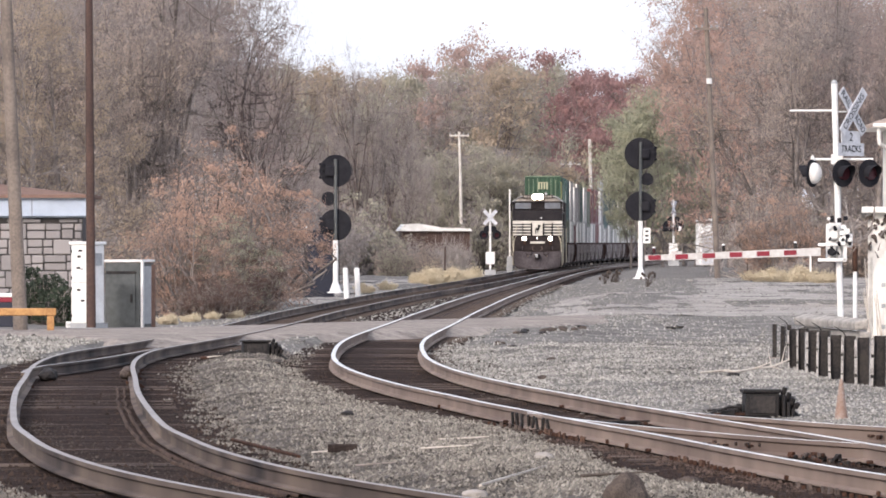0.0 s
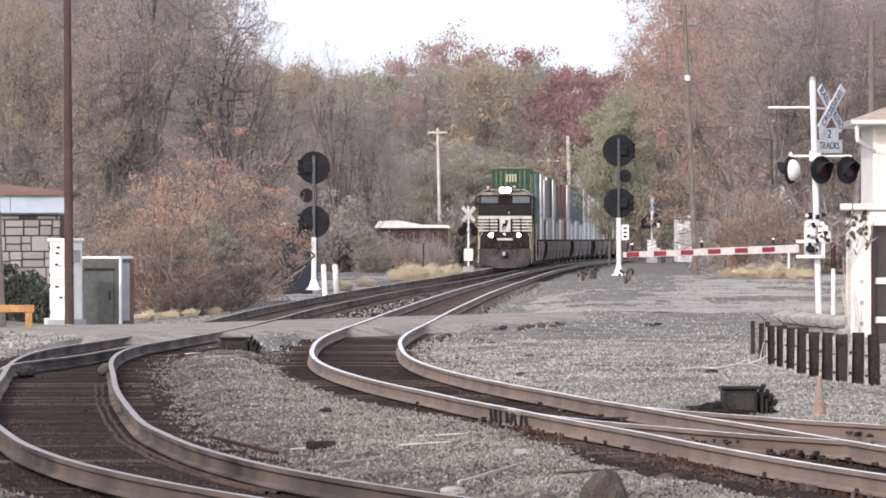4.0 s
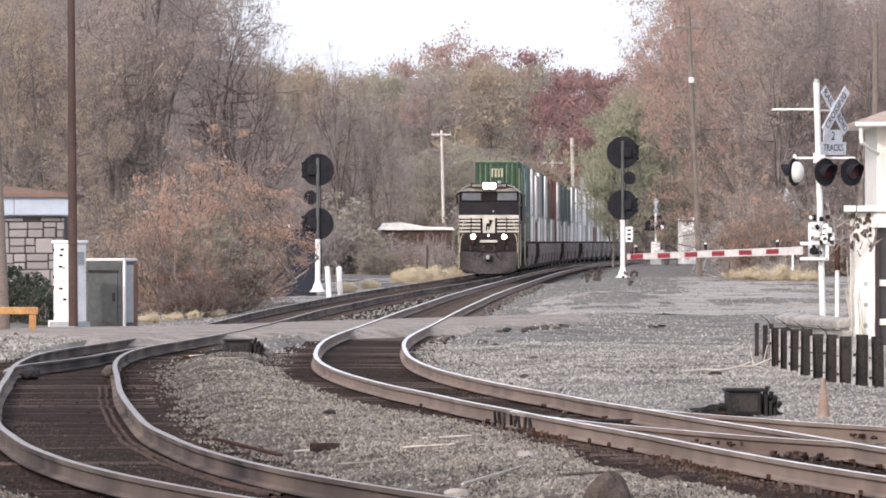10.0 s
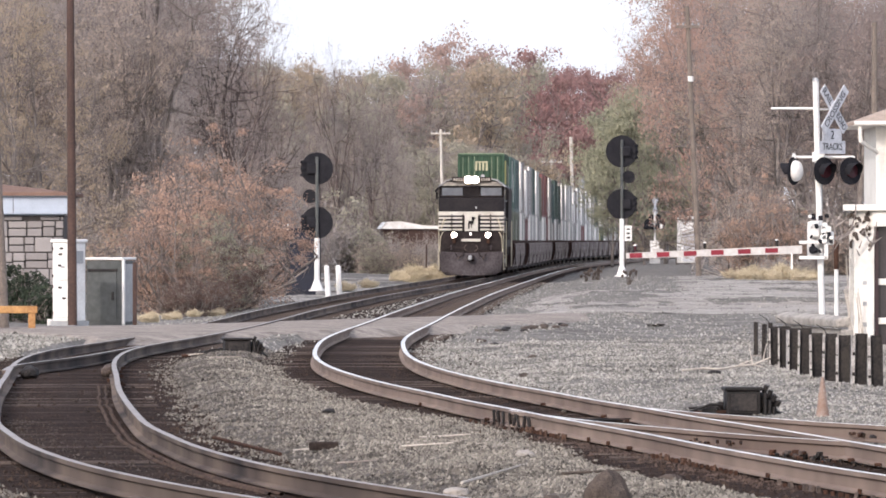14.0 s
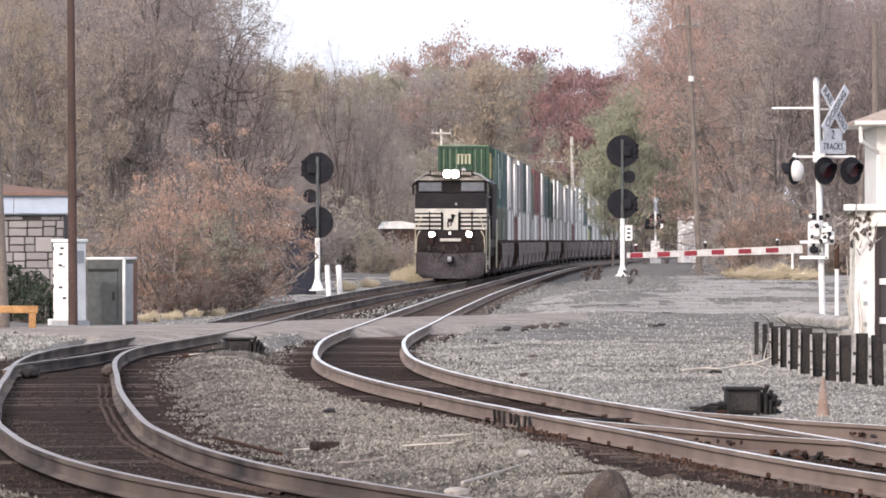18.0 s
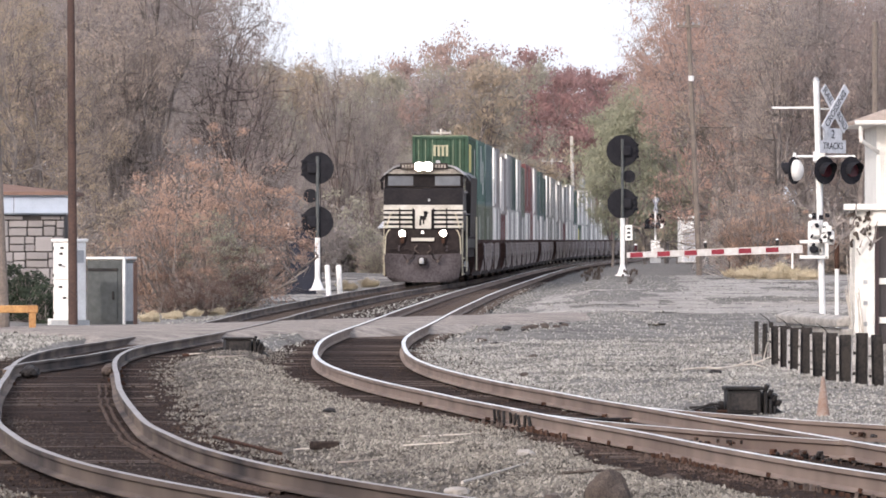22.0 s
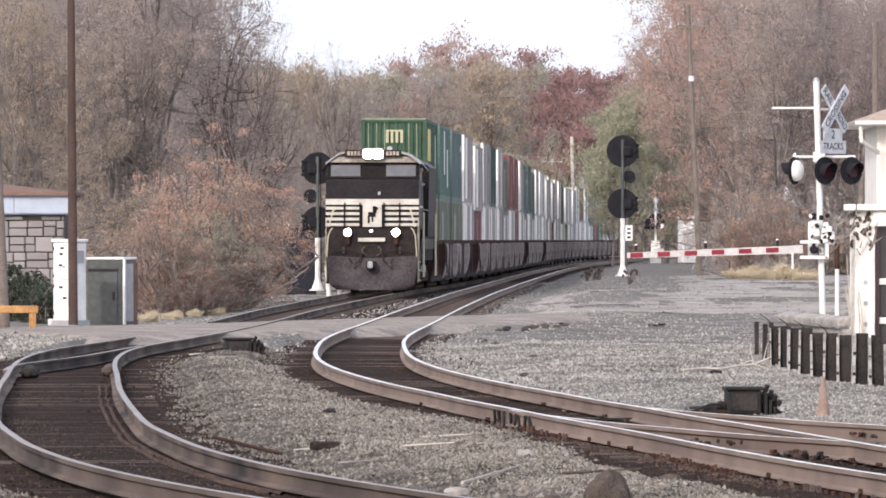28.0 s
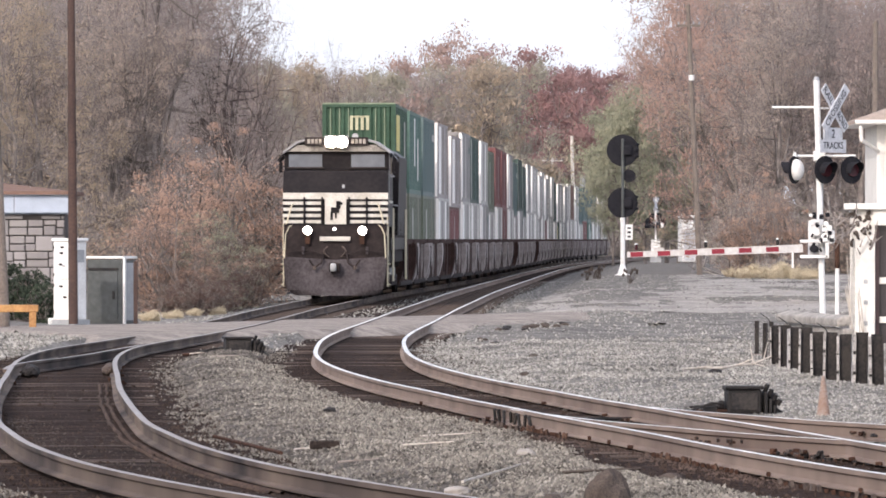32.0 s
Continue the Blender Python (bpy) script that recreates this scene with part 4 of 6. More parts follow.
utility_pole(-8.73, 194.7, 10, 0.10, -0.07, POLEWOOD, "dark brown wooden pole by the white cabinet", z=-0.15)
utility_pole(-9.48, 177.7, 9.5, 0.14, -0.42, GREYPOLE, "weathered grey wooden pole by the crossing", z=-0.2)
big = utility_pole(12.2, 391.9, 13.3, 0.125, -0.58, GREYPOLE, "tall leaning wooden pole with a short crossarm", ((12.3, 1.1),))
part("lamp_globe", tb((-0.42, -0.2, 9.7), (-0.42, -0.2, 9.95), 0.13, n=12), WHITE, big, "white globe")
utility_pole(20.25, 387, 12.4, 0.16, 0.02, GREYPOLE, "thick grey wooden pole before the trees")
utility_pole(0.1, 620, 10.5, 0.12, -0.24, PALEPOLE, "pale wooden pole with one crossarm", ((10.2, 1.5),))
p2 = utility_pole(12.75, 800, 12.2, 0.2, -0.3, PALEPOLE, "pale wooden pole with a transformer", ())
part("transformer", tb((0.75, 0, 7.2), (0.75, 0, 8.3), 0.26, n=14), GALV, p2, "grey transformer can")
utility_pole(9.92, 750, 9.6, 0.14, 0.0, PALEPOLE, "distant pole with a wide crossarm", ((9.3, 1.9),))


def white_cabinet():
    t = thing("signal_cabinet", "tall white metal signal cabinet beside the pole", "cabinet", (-8.98, 198.4, -0.2), -30)
    part("plinth", bx(-0.36, 0.36, -0.33, 0.33, 0, 0.12), GALV, t)
    part("body", bx(-0.30, 0.30, -0.27, 0.27, 0.12, 2.0, bev=0.02), WHITE, t)
    part("cap", bx(-0.34, 0.34, -0.31, 0.31, 2.0, 2.08, bev=0.02), WHITE, t)
    for z0, z1 in ((0.2, 1.05), (1.1, 1.95)):
        d = part("door", bx(-0.27, 0.27, -0.295, -0.272, z0, z1, bev=0.008), WHITE, t)
        part("handle", bx(0.17, 0.21, -0.33, -0.295, (z0 + z1) / 2 - 0.08, (z0 + z1) / 2 + 0.08), DARKSTEEL, d)
        for z in (z0 + 0.1, z1 - 0.1):
            part("hinge", bx(-0.285, -0.255, -0.31, -0.29, z - 0.04, z + 0.04), DARKSTEEL, d)
    for x, z in ((-0.05, 1.72), (-0.07, 1.45), (0.02, 1.42), (-0.06, 0.92), (0.05, 0.66), (-0.02, 1.86)):
        part("fitting", bx(x - 0.05, x + 0.05, -0.32, -0.296, z - 0.025, z + 0.025, bev=0.01), DARKSTEEL if z != 1.42 else GALV, t)
    part("conduit", tb((0.24, -0.32, 0.1), (0.20, -0.32, 1.95), 0.025, n=8), PALESTEEL, t, "grimy conduit")
    part("base_flange", bx(-0.42, -0.28, -0.33, 0.1, 0.0, 0.16, bev=0.02), WHITE, t)
    part("vent_plate", bx(0.302, 0.315, -0.15, 0.15, 1.5, 1.8), GALV, t)
    return t


white_cabinet()


def grey_cabinet():
    t = thing("utility_cabinet", "low grey metal cabinet with pale dusty edges", "cabinet", (-8.08, 200.8, -0.2), -20)
    part("body", bx(-0.46, 0.46, -0.42, 0.42, 0, 1.56, bev=0.015), CABGREY, t)
    part("lid", bx(-0.50, 0.50, -0.46, 0.46, 1.58, 1.64, bev=0.015), WHITE, t, "chalky white lid")
    part("door", bx(-0.40, 0.34, -0.445, -0.422, 0.1, 1.28), CABGREY, t)
    part("door_band", bx(-0.42, 0.36, -0.45, -0.424, 1.30, 1.36), DARKSTEEL, t)
    part("side_panel", bx(0.462, 0.48, -0.36, 0.36, 0.08, 1.48), GALV, t, "paler grey side panel")
    part("handle", bx(0.22, 0.27, -0.47, -0.445, 0.6, 0.8), DARKSTEEL, t)
    part("corner_post", bx(0.48, 0.54, -0.44, -0.36, 0, 1.6), WHITE, t)
    return t


grey_cabinet()
plat = thing("wooden_post", "dark wooden post beside the grey cabinet", "post", (-7.47, 200.3, -0.2))
part("post", bx(-0.05, 0.05, -0.06, 0.06, 0, 1.52, bev=0.01), POLEWOOD, plat)

bar = thing("barrier_rail", "orange-yellow steel barrier rail on two legs", "barrier", (-9.62, 176.6, -0.25), 4)
part("beam", bx(-0.75, 0.95, -0.08, 0.08, 0.54, 0.70, bev=0.02), YELLOW, bar)
for x in (-0.6, 0.83):
    part("leg", bx(x - 0.075, x + 0.075, -0.07, 0.07, 0, 0.54, bev=0.01), YELLOW, bar)


def hip_roof(parent, x0, x1, y0, y1, z0, z1, run, material=None, label="weathered brown hipped roof"):
    """A hipped roof with a thin eave."""
    bm = B()
    e = [bm.verts.new(p) for p in ((x0, y0, z0), (x1, y0, z0), (x1, y1, z0), (x0, y1, z0))]
    lo = [bm.verts.new((v.co.x, v.co.y, z0 - 0.1)) for v in e]
    my = (y0 + y1) / 2
    r = [bm.verts.new((x0 + run, my, z1)), bm.verts.new((x1 - run, my, z1))]
    for f in ((e[0], e[1], r[1], r[0]), (e[1], e[2], r[1]), (e[2], e[3], r[0], r[1]), (e[3], e[0], r[0])):
        bm.faces.new(f)
    for i in range(4):
        bm.faces.new((lo[i], lo[(i + 1) % 4], e[(i + 1) % 4], e[i]))
    bm.faces.new(list(reversed(lo)))
    bmesh.ops.recalc_face_normals(bm, faces=list(bm.faces))
    return part("roof", bm, material or ROOFBROWN, parent, label)


def stone_building():
    t = thing("stone_building", "low building of pale rubble stone with white fascia and brown roof", "building", (-11.16, 243.4, -0.36))
    part("wall", bx(-9, 0, 0.08, 7, 0, 2.95), MORTAR, t)
    part("fascia", bx(-9.3, 0.12, -0.25, -0.1, 3.0, 3.5), FASCIA, t, "pale blue-white fascia board")
    part("cornice", bx(-9.4, 0.2, -0.34, -0.1, 3.5, 3.63, bev=0.02), FASCIA, t)
    part("soffit", bx(-9.3, 0.1, -0.1, 0.3, 2.95, 3.05), FASCIA, t)
    hip_roof(t, -9.4, 0.25, -0.4, 7.3, 3.63, 4.02, 3.4)
    for k in range(5):
        part("fascia_joint", bx(-1.5 - 1.5 * k, -1.48 - 1.5 * k, -0.256, -0.25, 3.02, 3.48), MORTAR, t)
    random.seed(21)
    z, g = 0.0, 0.014
    while z < 2.8:
        h = min(random.uniform(0.40, 0.52), 2.93 - z)
        x = -4.3
        while x < -0.05:
            w = min(random.uniform(0.26, 0.7), -0.01 - x)
            cut = h * random.uniform(0.35, 0.65) if random.random() < 0.7 else h
            for a, c in ((0, cut), (cut, h)):
                if c - a > 0.09 and w > 0.1:
                    m = random.uniform(-0.05, 0.05) if c < h else 0
                    part("stone", bx(x + g, x + w - g + m * 0.4, random.uniform(-0.06, 0.0), 0.1, z + a + g, z + c - g, bev=0.03), STONEWALL, t)
            x += w
        z += h
    return t


stone_building()


# ---- steel piles, booth and house on the other side ----
wall_t = thing("pile_wall", "row of dark steel piles holding the bank", "retaining wall", (0, 0, 0))
random.seed(4)
PILES = [(5.33, 141.6), (5.33, 138.3), (5.33, 135.4), (5.34, 132.2), (5.36, 129.2), (5.38, 126.4), (5.43, 123.6), (5.49, 120.8), (5.56, 118.4), (5.66, 116.2), (5.78, 114.4), (5.95, 113.0)]
for k, (x, y) in enumerate(PILES):
    h = 0.74 + 0.008 * k + random.uniform(-0.03, 0.03)
    pl = part("pile", bx(-0.075 if k > 2 else 0.015, 0.075, -0.012, 0.012, 0, h), DARKSTEEL, wall_t, "dark steel pile web", (x, y, -0.27))
    part("flange", bx(0.075, 0.089, -0.13, 0.10, 0, h), DARKSTEEL, pl)
    if k > 2:                                  # flaking pale paint on the flange towards the pile behind
        part("flange", bx(-0.097 - 0.002 * k, -0.077, -0.10, 0.10, 0.0, h - 0.03), FLAKED, pl, "flaking pale flange")
        for j in range(5):
            z = h * (0.12 + 0.17 * j)
            part("scab", bx(-0.095 - 0.002 * k, -0.079, -0.106, -0.101, z, z + random.uniform(0.015, 0.05)), DARKSTEEL if j % 2 else PALESTEEL, pl)
    pl.rotation_euler = (radians(random.uniform(-1.5, 1.5)), radians(random.uniform(-1.2, 1.2)), radians(random.uniform(-6, 5)))
slab = thing("concrete_slab", "pale weathered concrete beams behind the piles", "slab", (5.86, 131.5, 0.0), 4)
part("slab", bevel(front_prism(B(), [(-0.12, 0.50), (0.10, 0.52), (0.10, 0.69), (-0.12, 0.63)], -4.5, 4.0), 0.03), CONCRETE, slab)
part("lower_slab", bx(-0.05, 0.12, -4.7, 3.4, 0.30, 0.48, bev=0.03), CONCRETE, slab)
part("footing", bx(-0.10, 0.09, -4.2, 3.8, -0.3, 0.30), CONCRETE, slab)
for k, (x, y) in enumerate(((5.37, 137.0), (5.42, 131.0), (5.52, 127.5), (5.60, 121.4))):
    wr = thing("bent_wire", "thin dark bent wire over the steel piles", "wire", (x, y, 0.4), group="bent wires")
    part("strand", tube(tube(B(), (0.12, 0, -0.02), (0.02, 0.05, 0.14), 0.008, n=5), (0.02, 0.05, 0.14), (-0.10, 0.1, 0.22), 0.008, 0.005, n=5), MACHINE, wr)


def booth():
    t = thing("trackside_booth", "white painted booth with flat ledge and dark plum window frame", "booth", (7.80, 158.2, -0.3), -3)
    part("wall", bx(0, 0.10, -0.1, 2.5, 0, 2.72), SIDING, t)
    part("pillar", bx(0.0, 0.48, -0.1, 0.02, 0, 2.72, bev=0.01), SIDING, t, "white corner pillar with stains")
    part("ledge", bx(-0.12, 3.2, -0.28, 2.6, 2.72, 2.84, bev=0.015), SIDING, t, "projecting flat roof ledge")
    part("fascia", bx(0.45, 3.1, -0.2, -0.08, 2.42, 2.72), SIDING, t)
    part("front_wall", bx(0.48, 3.0, 0.05, 0.15, 0, 2.42), WINDARK, t, "dark window front")
    part("window_frame", bx(0.48, 0.56, -0.06, 0.05, 0, 2.40), FRAMEDARK, t, "dark plum frame")
    for z in (0.55, 1.3):
        part("glazing_bar", bx(0.56, 3.0, -0.02, 0.04, z, z + 0.12), SIDING, t)
    for z in (0.5, 0.9, 1.3):
        part("stain_plate", bx(0.26, 0.34, -0.108, -0.102, z, z + 0.08), GALV, t)
    return t


booth()


def house():
    t = thing("house", "white sided house with brown overhanging roof and gutter", "house", (12.75, 243.4, 0.0))
    part("wall", bx(0.15, 8, 0.5, 9, -0.4, 5.45), SIDING, t)
    for k in range(20):
        part("siding_board", bx(0.14, 8, 0.44, 0.50, 0.3 * k - 0.4, 0.3 * k - 0.12), SIDING, t)
    part("corner_trim", bx(0.06, 0.2, 0.40, 0.52, -0.4, 5.45), SIDING, t)
    hip_roof(t, -0.62, 9, -0.35, 9.7, 5.36, 7.0, 4.6, TANROOF, "faded tan hipped roof")
    part("soffit", bx(-0.6, 9, -0.28, 9.2, 5.24, 5.3), SIDING, t)
    part("gutter", tb((-0.62, -0.36, 5.30), (9, -0.36, 5.36), 0.07, n=10), SIDING, t)
    part("downspout", tube(tube(B(), (-0.45, -0.3, 5.2), (-0.42, -0.25, 4.75), 0.06, n=8), (-0.42, -0.25, 4.78), (0.1, 0.38, 4.45), 0.06, n=8), SIDING, t)
    part("window", bx(0.9, 1.9, 0.40, 0.46, 2.6, 4.2), WINDARK, t)
    return t


house()

tw = thing("climbing_vine", "bare dark climbing stems on the booth wall", "vine", (7.75, 157.5, 0))
random.seed(14)
# Dark stems, some of them standing in for twig shadows on the wall.
for i in range(16):
    x0, z0 = random.uniform(-0.35, 0.5), random.uniform(1.4, 2.4)
    part("stem", tb((x0, random.uniform(-0.1, 0.1), z0), (x0 + random.uniform(-0.12, 0.3), random.uniform(-0.1, 0.1), z0 + random.uniform(0.1, 0.45)), random.uniform(0.012, 0.035), 0.006, n=5), BARK, tw)
for i in range(7):
    x0 = random.uniform(-0.1, 0.35)
    part("stem", tb((x0, -0.1, -0.3), (x0 - random.uniform(0.0, 0.3), -0.1, random.uniform(0.6, 1.6)), 0.018, 0.008, n=5), DRYWOOD, tw)


# ---- far crossing ----
def far_crossing(x, y, z, yaw, label):
    t = thing("crossing_signal", label, "crossing signal", (x, y, z), group="far crossing signals")
    part("mast", tb((0, 0, 0), (0, 0, 4.3), 0.07, n=10), WHITE, t)
    crossbuck(t, 0, -0.12, 3.75, yaw, 1.0, False)
    part("light_arm", bx(-0.5, 0.5, -0.08, -0.02, 2.6, 2.68), GALV, t)
    for s in (-0.42, 0.42):
        flasher(t, s, -0.12, 2.62, yaw * 0.4)
        flasher(t, s * 0.5, 0.12, 3.0, 180, scale=0.7)
    part("gate_machine", bx(-0.3, 0.3, -0.1, 0.3, 0.7, 1.5, bev=0.03), WHITE, t)
    part("base", bx(-0.35, 0.35, -0.3, 0.3, 0, 0.35), GALV, t)
    return t


far_crossing(1.9, 537.9, -0.25, 12, "distant white crossbuck mast with flashers beside the line")
beyond = far_crossing(13.85, 537.9, 0.35, 66, "distant white crossbuck mast with black flashers beyond the signal")
part("hooded_lamp", tb((-0.72, -0.4, 2.40), (-0.1, -0.3, 2.40), 0.17, 0.19, n=12), SIGNALBLACK, beyond)
part("hooded_lamp", tb((0.02, -0.35, 2.42), (0.52, -0.3, 2.42), 0.19, 0.17, n=12), SIGNALBLACK, beyond)
part("lamp_back", tb((0.36, -0.5, 2.42), (0.40, -0.4, 2.42), 0.15, n=12), WHITE, beyond)
part("counterweight", bx(-0.15, 0.55, -0.45, -0.35, 0.55, 0.95, bev=0.03), ARMWHITE, beyond)
wb = thing("equipment_shed", "white metal equipment shed by the far crossing", "shed", (15.85, 535.5, 0.4), 12)
part("body", bx(-0.5, 0.5, -0.6, 0.6, 0, 3.1, bev=0.03), WHITE, wb)
part("roof", bx(-0.55, 0.55, -0.65, 0.65, 3.1, 3.2, bev=0.02), GALV, wb)
part("door", bx(-0.38, 0.38, -0.63, -0.602, 0.1, 1.95), SIGNWHITE, wb)
ga = thing("raised_gate", "slim white raised crossing gate", "gate", (3.2, 542.8, -0.25))
part("arm", bx(-0.05, 0.05, -0.03, 0.03, 1.0, 5.6), WHITE, ga)
part("base", bx(-0.2, 0.2, -0.2, 0.2, 0, 1.2, bev=0.03), GALV, ga)
shed = thing("distant_shed", "long low shed with a bright white roof among the trees", "shed", (-4.35, 602, -0.05), 4)
part("wall", bx(0, 5.0, 0, 4, 0, 2.75), POLEWOOD, shed)
part("roof", front_prism(B(), [(-0.2, 2.75), (5.2, 2.75), (5.0, 2.95), (3.0, 3.0), (1.3, 3.3), (0.2, 3.25)], -0.3, 4.2), WHITE, shed, "bright white sloping roof")
dp = thing("thin_post", "thin dark wooden post in dry grass", "post", (-0.85, 428.4, -0.3))
part("post", tb((0, 0, 0), (0.02, 0, 1.95), 0.05, 0.04, n=8), POLEWOOD, dp)


# ---- between and beside the rails ----
def switch_machine(x, y, rz, label, s=1.0):
    t = thing("switch_machine", label, "switch machine", (x, y, -0.22), rz, group="switch machines")
    part("body", bx(-0.24 * s, 0.30 * s, -0.2, 0.2, 0.05, 0.33, bev=0.02), MACHINE, t)
    part("lid", bx(-0.27 * s, 0.33 * s, -0.23, 0.23, 0.33, 0.37, bev=0.012), MACHINE, t)
    part("motor", tb((0.30 * s, 0, 0.18), (0.56 * s, 0, 0.18), 0.13, 0.11, n=14), MACHINE, t)
    part("front_plate", bx(-0.17 * s, 0.24 * s, -0.215, -0.198, 0.09, 0.29, bev=0.006), DARKSTEEL, t, "dusty recessed front plate")
    for k in range(3):
        part("bracket", bx((0.34 + 0.07 * k) * s, (0.39 + 0.07 * k) * s, -0.24, -0.1, 0.02, 0.30 - 0.08 * k, bev=0.01), MACHINE, t)
    part("lug", bx(-0.36 * s, -0.27 * s, -0.1, 0.1, 0.05, 0.2, bev=0.02), MACHINE, t)
    part("foot", bx(-0.34 * s, 0.6 * s, -0.26, 0.26, 0, 0.05), MACHINE, t)
    for yy in (-0.12, 0.1):
        part("rod", tb((-0.24 * s, yy, 0.08), (-1.1 * s, yy, 0.06), 0.022, n=8), RUST, t)
    for k, (dx, dz) in enumerate(((-0.95, 0.05), (-0.8, 0.12), (-0.7, 0.02))):
        bend = ((-0.3 * s, -0.15 + 0.1 * k, 0.16 - 0.04 * k), (-0.5 * s, -0.2 + 0.15 * k, 0.17 - 0.03 * k), (dx * s, -0.25 + 0.3 * k, dz))
        part("cable", tube(tube(B(), bend[0], bend[1], 0.018, n=6), bend[1], bend[2], 0.016, n=6), MACHINE, t)
    for k in range(4):
        part("fitting", tb((0.36 * s + 0.05 * k, -0.12, 0.30 - 0.05 * k), (0.40 * s + 0.05 * k, -0.14, 0.39 - 0.06 * k), 0.03, n=8), MACHINE, t)
    part("crank", bx(-0.62 * s, -0.40 * s, -0.16, 0.16, 0.05, 0.13, bev=0.015), MACHINE, t)
    part("cable", tb((0.56 * s, 0.1, 0.1), (0.75 * s, 0.5, 0.02), 0.025, n=6), MACHINE, t)
    return t


switch_machine(3.46, 95.9, 4, "dark steel switch machine with rods to the turnout", 0.74)
switch_machine(-3.62, 144.2, 8, "dirty black switch machine between the tracks", 0.85)

rb = thing("storage_box", "dark box with pale lid and red band", "box", (-11.2, 206, -0.25))
part("body", bx(-0.4, 0.22, -0.15, 0.35, 0, 0.62, bev=0.02), BLUEBLACK, rb)
part("band", bx(-0.4, 0.12, -0.16, 0.36, 0.62, 0.74, bev=0.01), REDSTRIPE, rb, "red band")
part("lid", bx(-0.42, 0.24, -0.17, 0.37, 0.74, 0.84, bev=0.02), WHITE, rb, "pale lid")

cone = thing("marker_cone", "narrow faded orange and white cone on gravel", "cone", (4.33, 94, -0.25))
part("cone", tb((0, 0, 0.03), (0, 0, 0.545), 0.088, 0.018, n=16), ORANGE, cone)
part("base", bx(-0.09, 0.09, -0.09, 0.09, 0, 0.03, bev=0.008), ORANGE, cone)
part("band", tb((0, 0, 0.05), (0, 0, 0.16), 0.081, 0.066, n=16), DRYWOOD, cone, "dirty white band")


def lumpy(rx, ry, rz, seed, flat=True):
    bm = B()
    bmesh.ops.create_icosphere(bm, subdivisions=3, radius=1)
    for v in bm.verts:
        k = 1 + 0.22 * noise.noise(v.co * 1.7 + Vector((seed, 0, 0))) + 0.08 * noise.noise(v.co * 5 + Vector((0, seed, 0)))
        v.co = Vector((v.co.x * rx, v.co.y * ry, v.co.z * rz)) * k
    return bm


solid("stump", lumpy(0.20, 0.2, 0.30, 3), STUMPMAT, "dark weathered stump in the gravel", "stump", (1.21, 61.2, -0.16))
solid("rock", lumpy(0.11, 0.12, 0.10, 8), STUMPMAT, "dark rounded rock in the gravel", "rock", (0.80, 59.9, -0.1))
branch = thing("fallen_branch", "bleached dead branch on gravel", "branch", (4.15, 121.7, -0.08))
bent = [(-0.62, -0.2, 0.02), (-0.35, 0.05, 0.04), (-0.05, 0.15, 0.03), (0.2, 0.45, 0.07), (0.45, 0.6, 0.09), (0.72, 0.75, 0.2)]
limb_mesh = B()
for k in range(5):
    tube(limb_mesh, bent[k], bent[k + 1], 0.021 - 0.003 * abs(k - 2), 0.019 - 0.003 * abs(k - 1.5), n=7)
part("limb", limb_mesh, DRYWOOD, branch)
for a, b in (((0.2, 0.45, 0.07), (0.42, 0.3, 0.16)), ((0.45, 0.6, 0.09), (0.40, 0.55, 0.34)), ((0.45, 0.6, 0.09), (0.62, 0.5, 0.05)), ((-0.35, 0.05, 0.04), (-0.2, -0.25, 0.07)), ((0.6, 0.67, 0.14), (0.66, 0.7, 0.40))):
    part("twig", tb(a, b, 0.011, 0.005, n=6), DRYWOOD, branch)
solid("timber_piece", bx(-0.12, 0.12, -0.1, 0.1, 0, 0.08, bev=0.015), TIE, "short piece of broken dark timber", "timber", (-1.12, 77.9, -0.13), 20)
pi = thing("rusty_pipe", "thin rust-red pipe lying in gravel", "pipe", (0, 0, 0))
part("pipe", tb((-2.25, 80.9, -0.08), (-1.45, 73.8, -0.06), 0.018, n=8), RUST, pi)
solid("branch_stick", tb((0.15, 65, -0.06), (0.72, 70, -0.04), 0.012, 0.006, n=6), DRYWOOD, "thin dry stick on gravel", "stick")

# dead leaves clinging to the vine
random.seed(15)
for i in range(24):
    leaf_x, leaf_z = random.uniform(0.04, 0.46), random.uniform(1.75, 2.40)
    lf = part("dead_leaf", lumpy(random.uniform(0.02, 0.045), 0.012, random.uniform(0.03, 0.075), i), STUMPMAT, tw)
    lf.matrix_basis = pose(leaf_x, 0.56, leaf_z, 0, random.uniform(-50, 50), 0)

# scattered debris: dark clods, broken wood, leaves
random.seed(52)
for i in range(34):
    y = random.uniform(62, 150)
    x = random.uniform(-0.05, 0.05) * y
    if min(abs(x - main_line(y)), abs(x - second_line(y))) < 1.6:
        continue
    kind_of = random.random()
    z = ground_z(x, y)
    if kind_of < 0.45:
        solid("clod", lumpy(random.uniform(0.05, 0.13), random.uniform(0.05, 0.12), random.uniform(0.03, 0.06), i), random.choice((STUMPMAT, MACHINE, DIRT)), "small dark clod lying on the gravel", "clod", (x, y, z + 0.02), random.uniform(0, 180), group="clods on the gravel")
    else:
        a = random.uniform(-0.6, 0.6)
        w = random.uniform(0.12, 0.35)
        solid("stick", tb((-w, a * w, 0.02), (w, -a * w, 0.05), random.uniform(0.008, 0.018), 0.005, n=6), random.choice((DRYWOOD, STUMPMAT, BARK)), "thin broken stick lying on gravel", "stick", (x, y, z), group="sticks on the gravel")
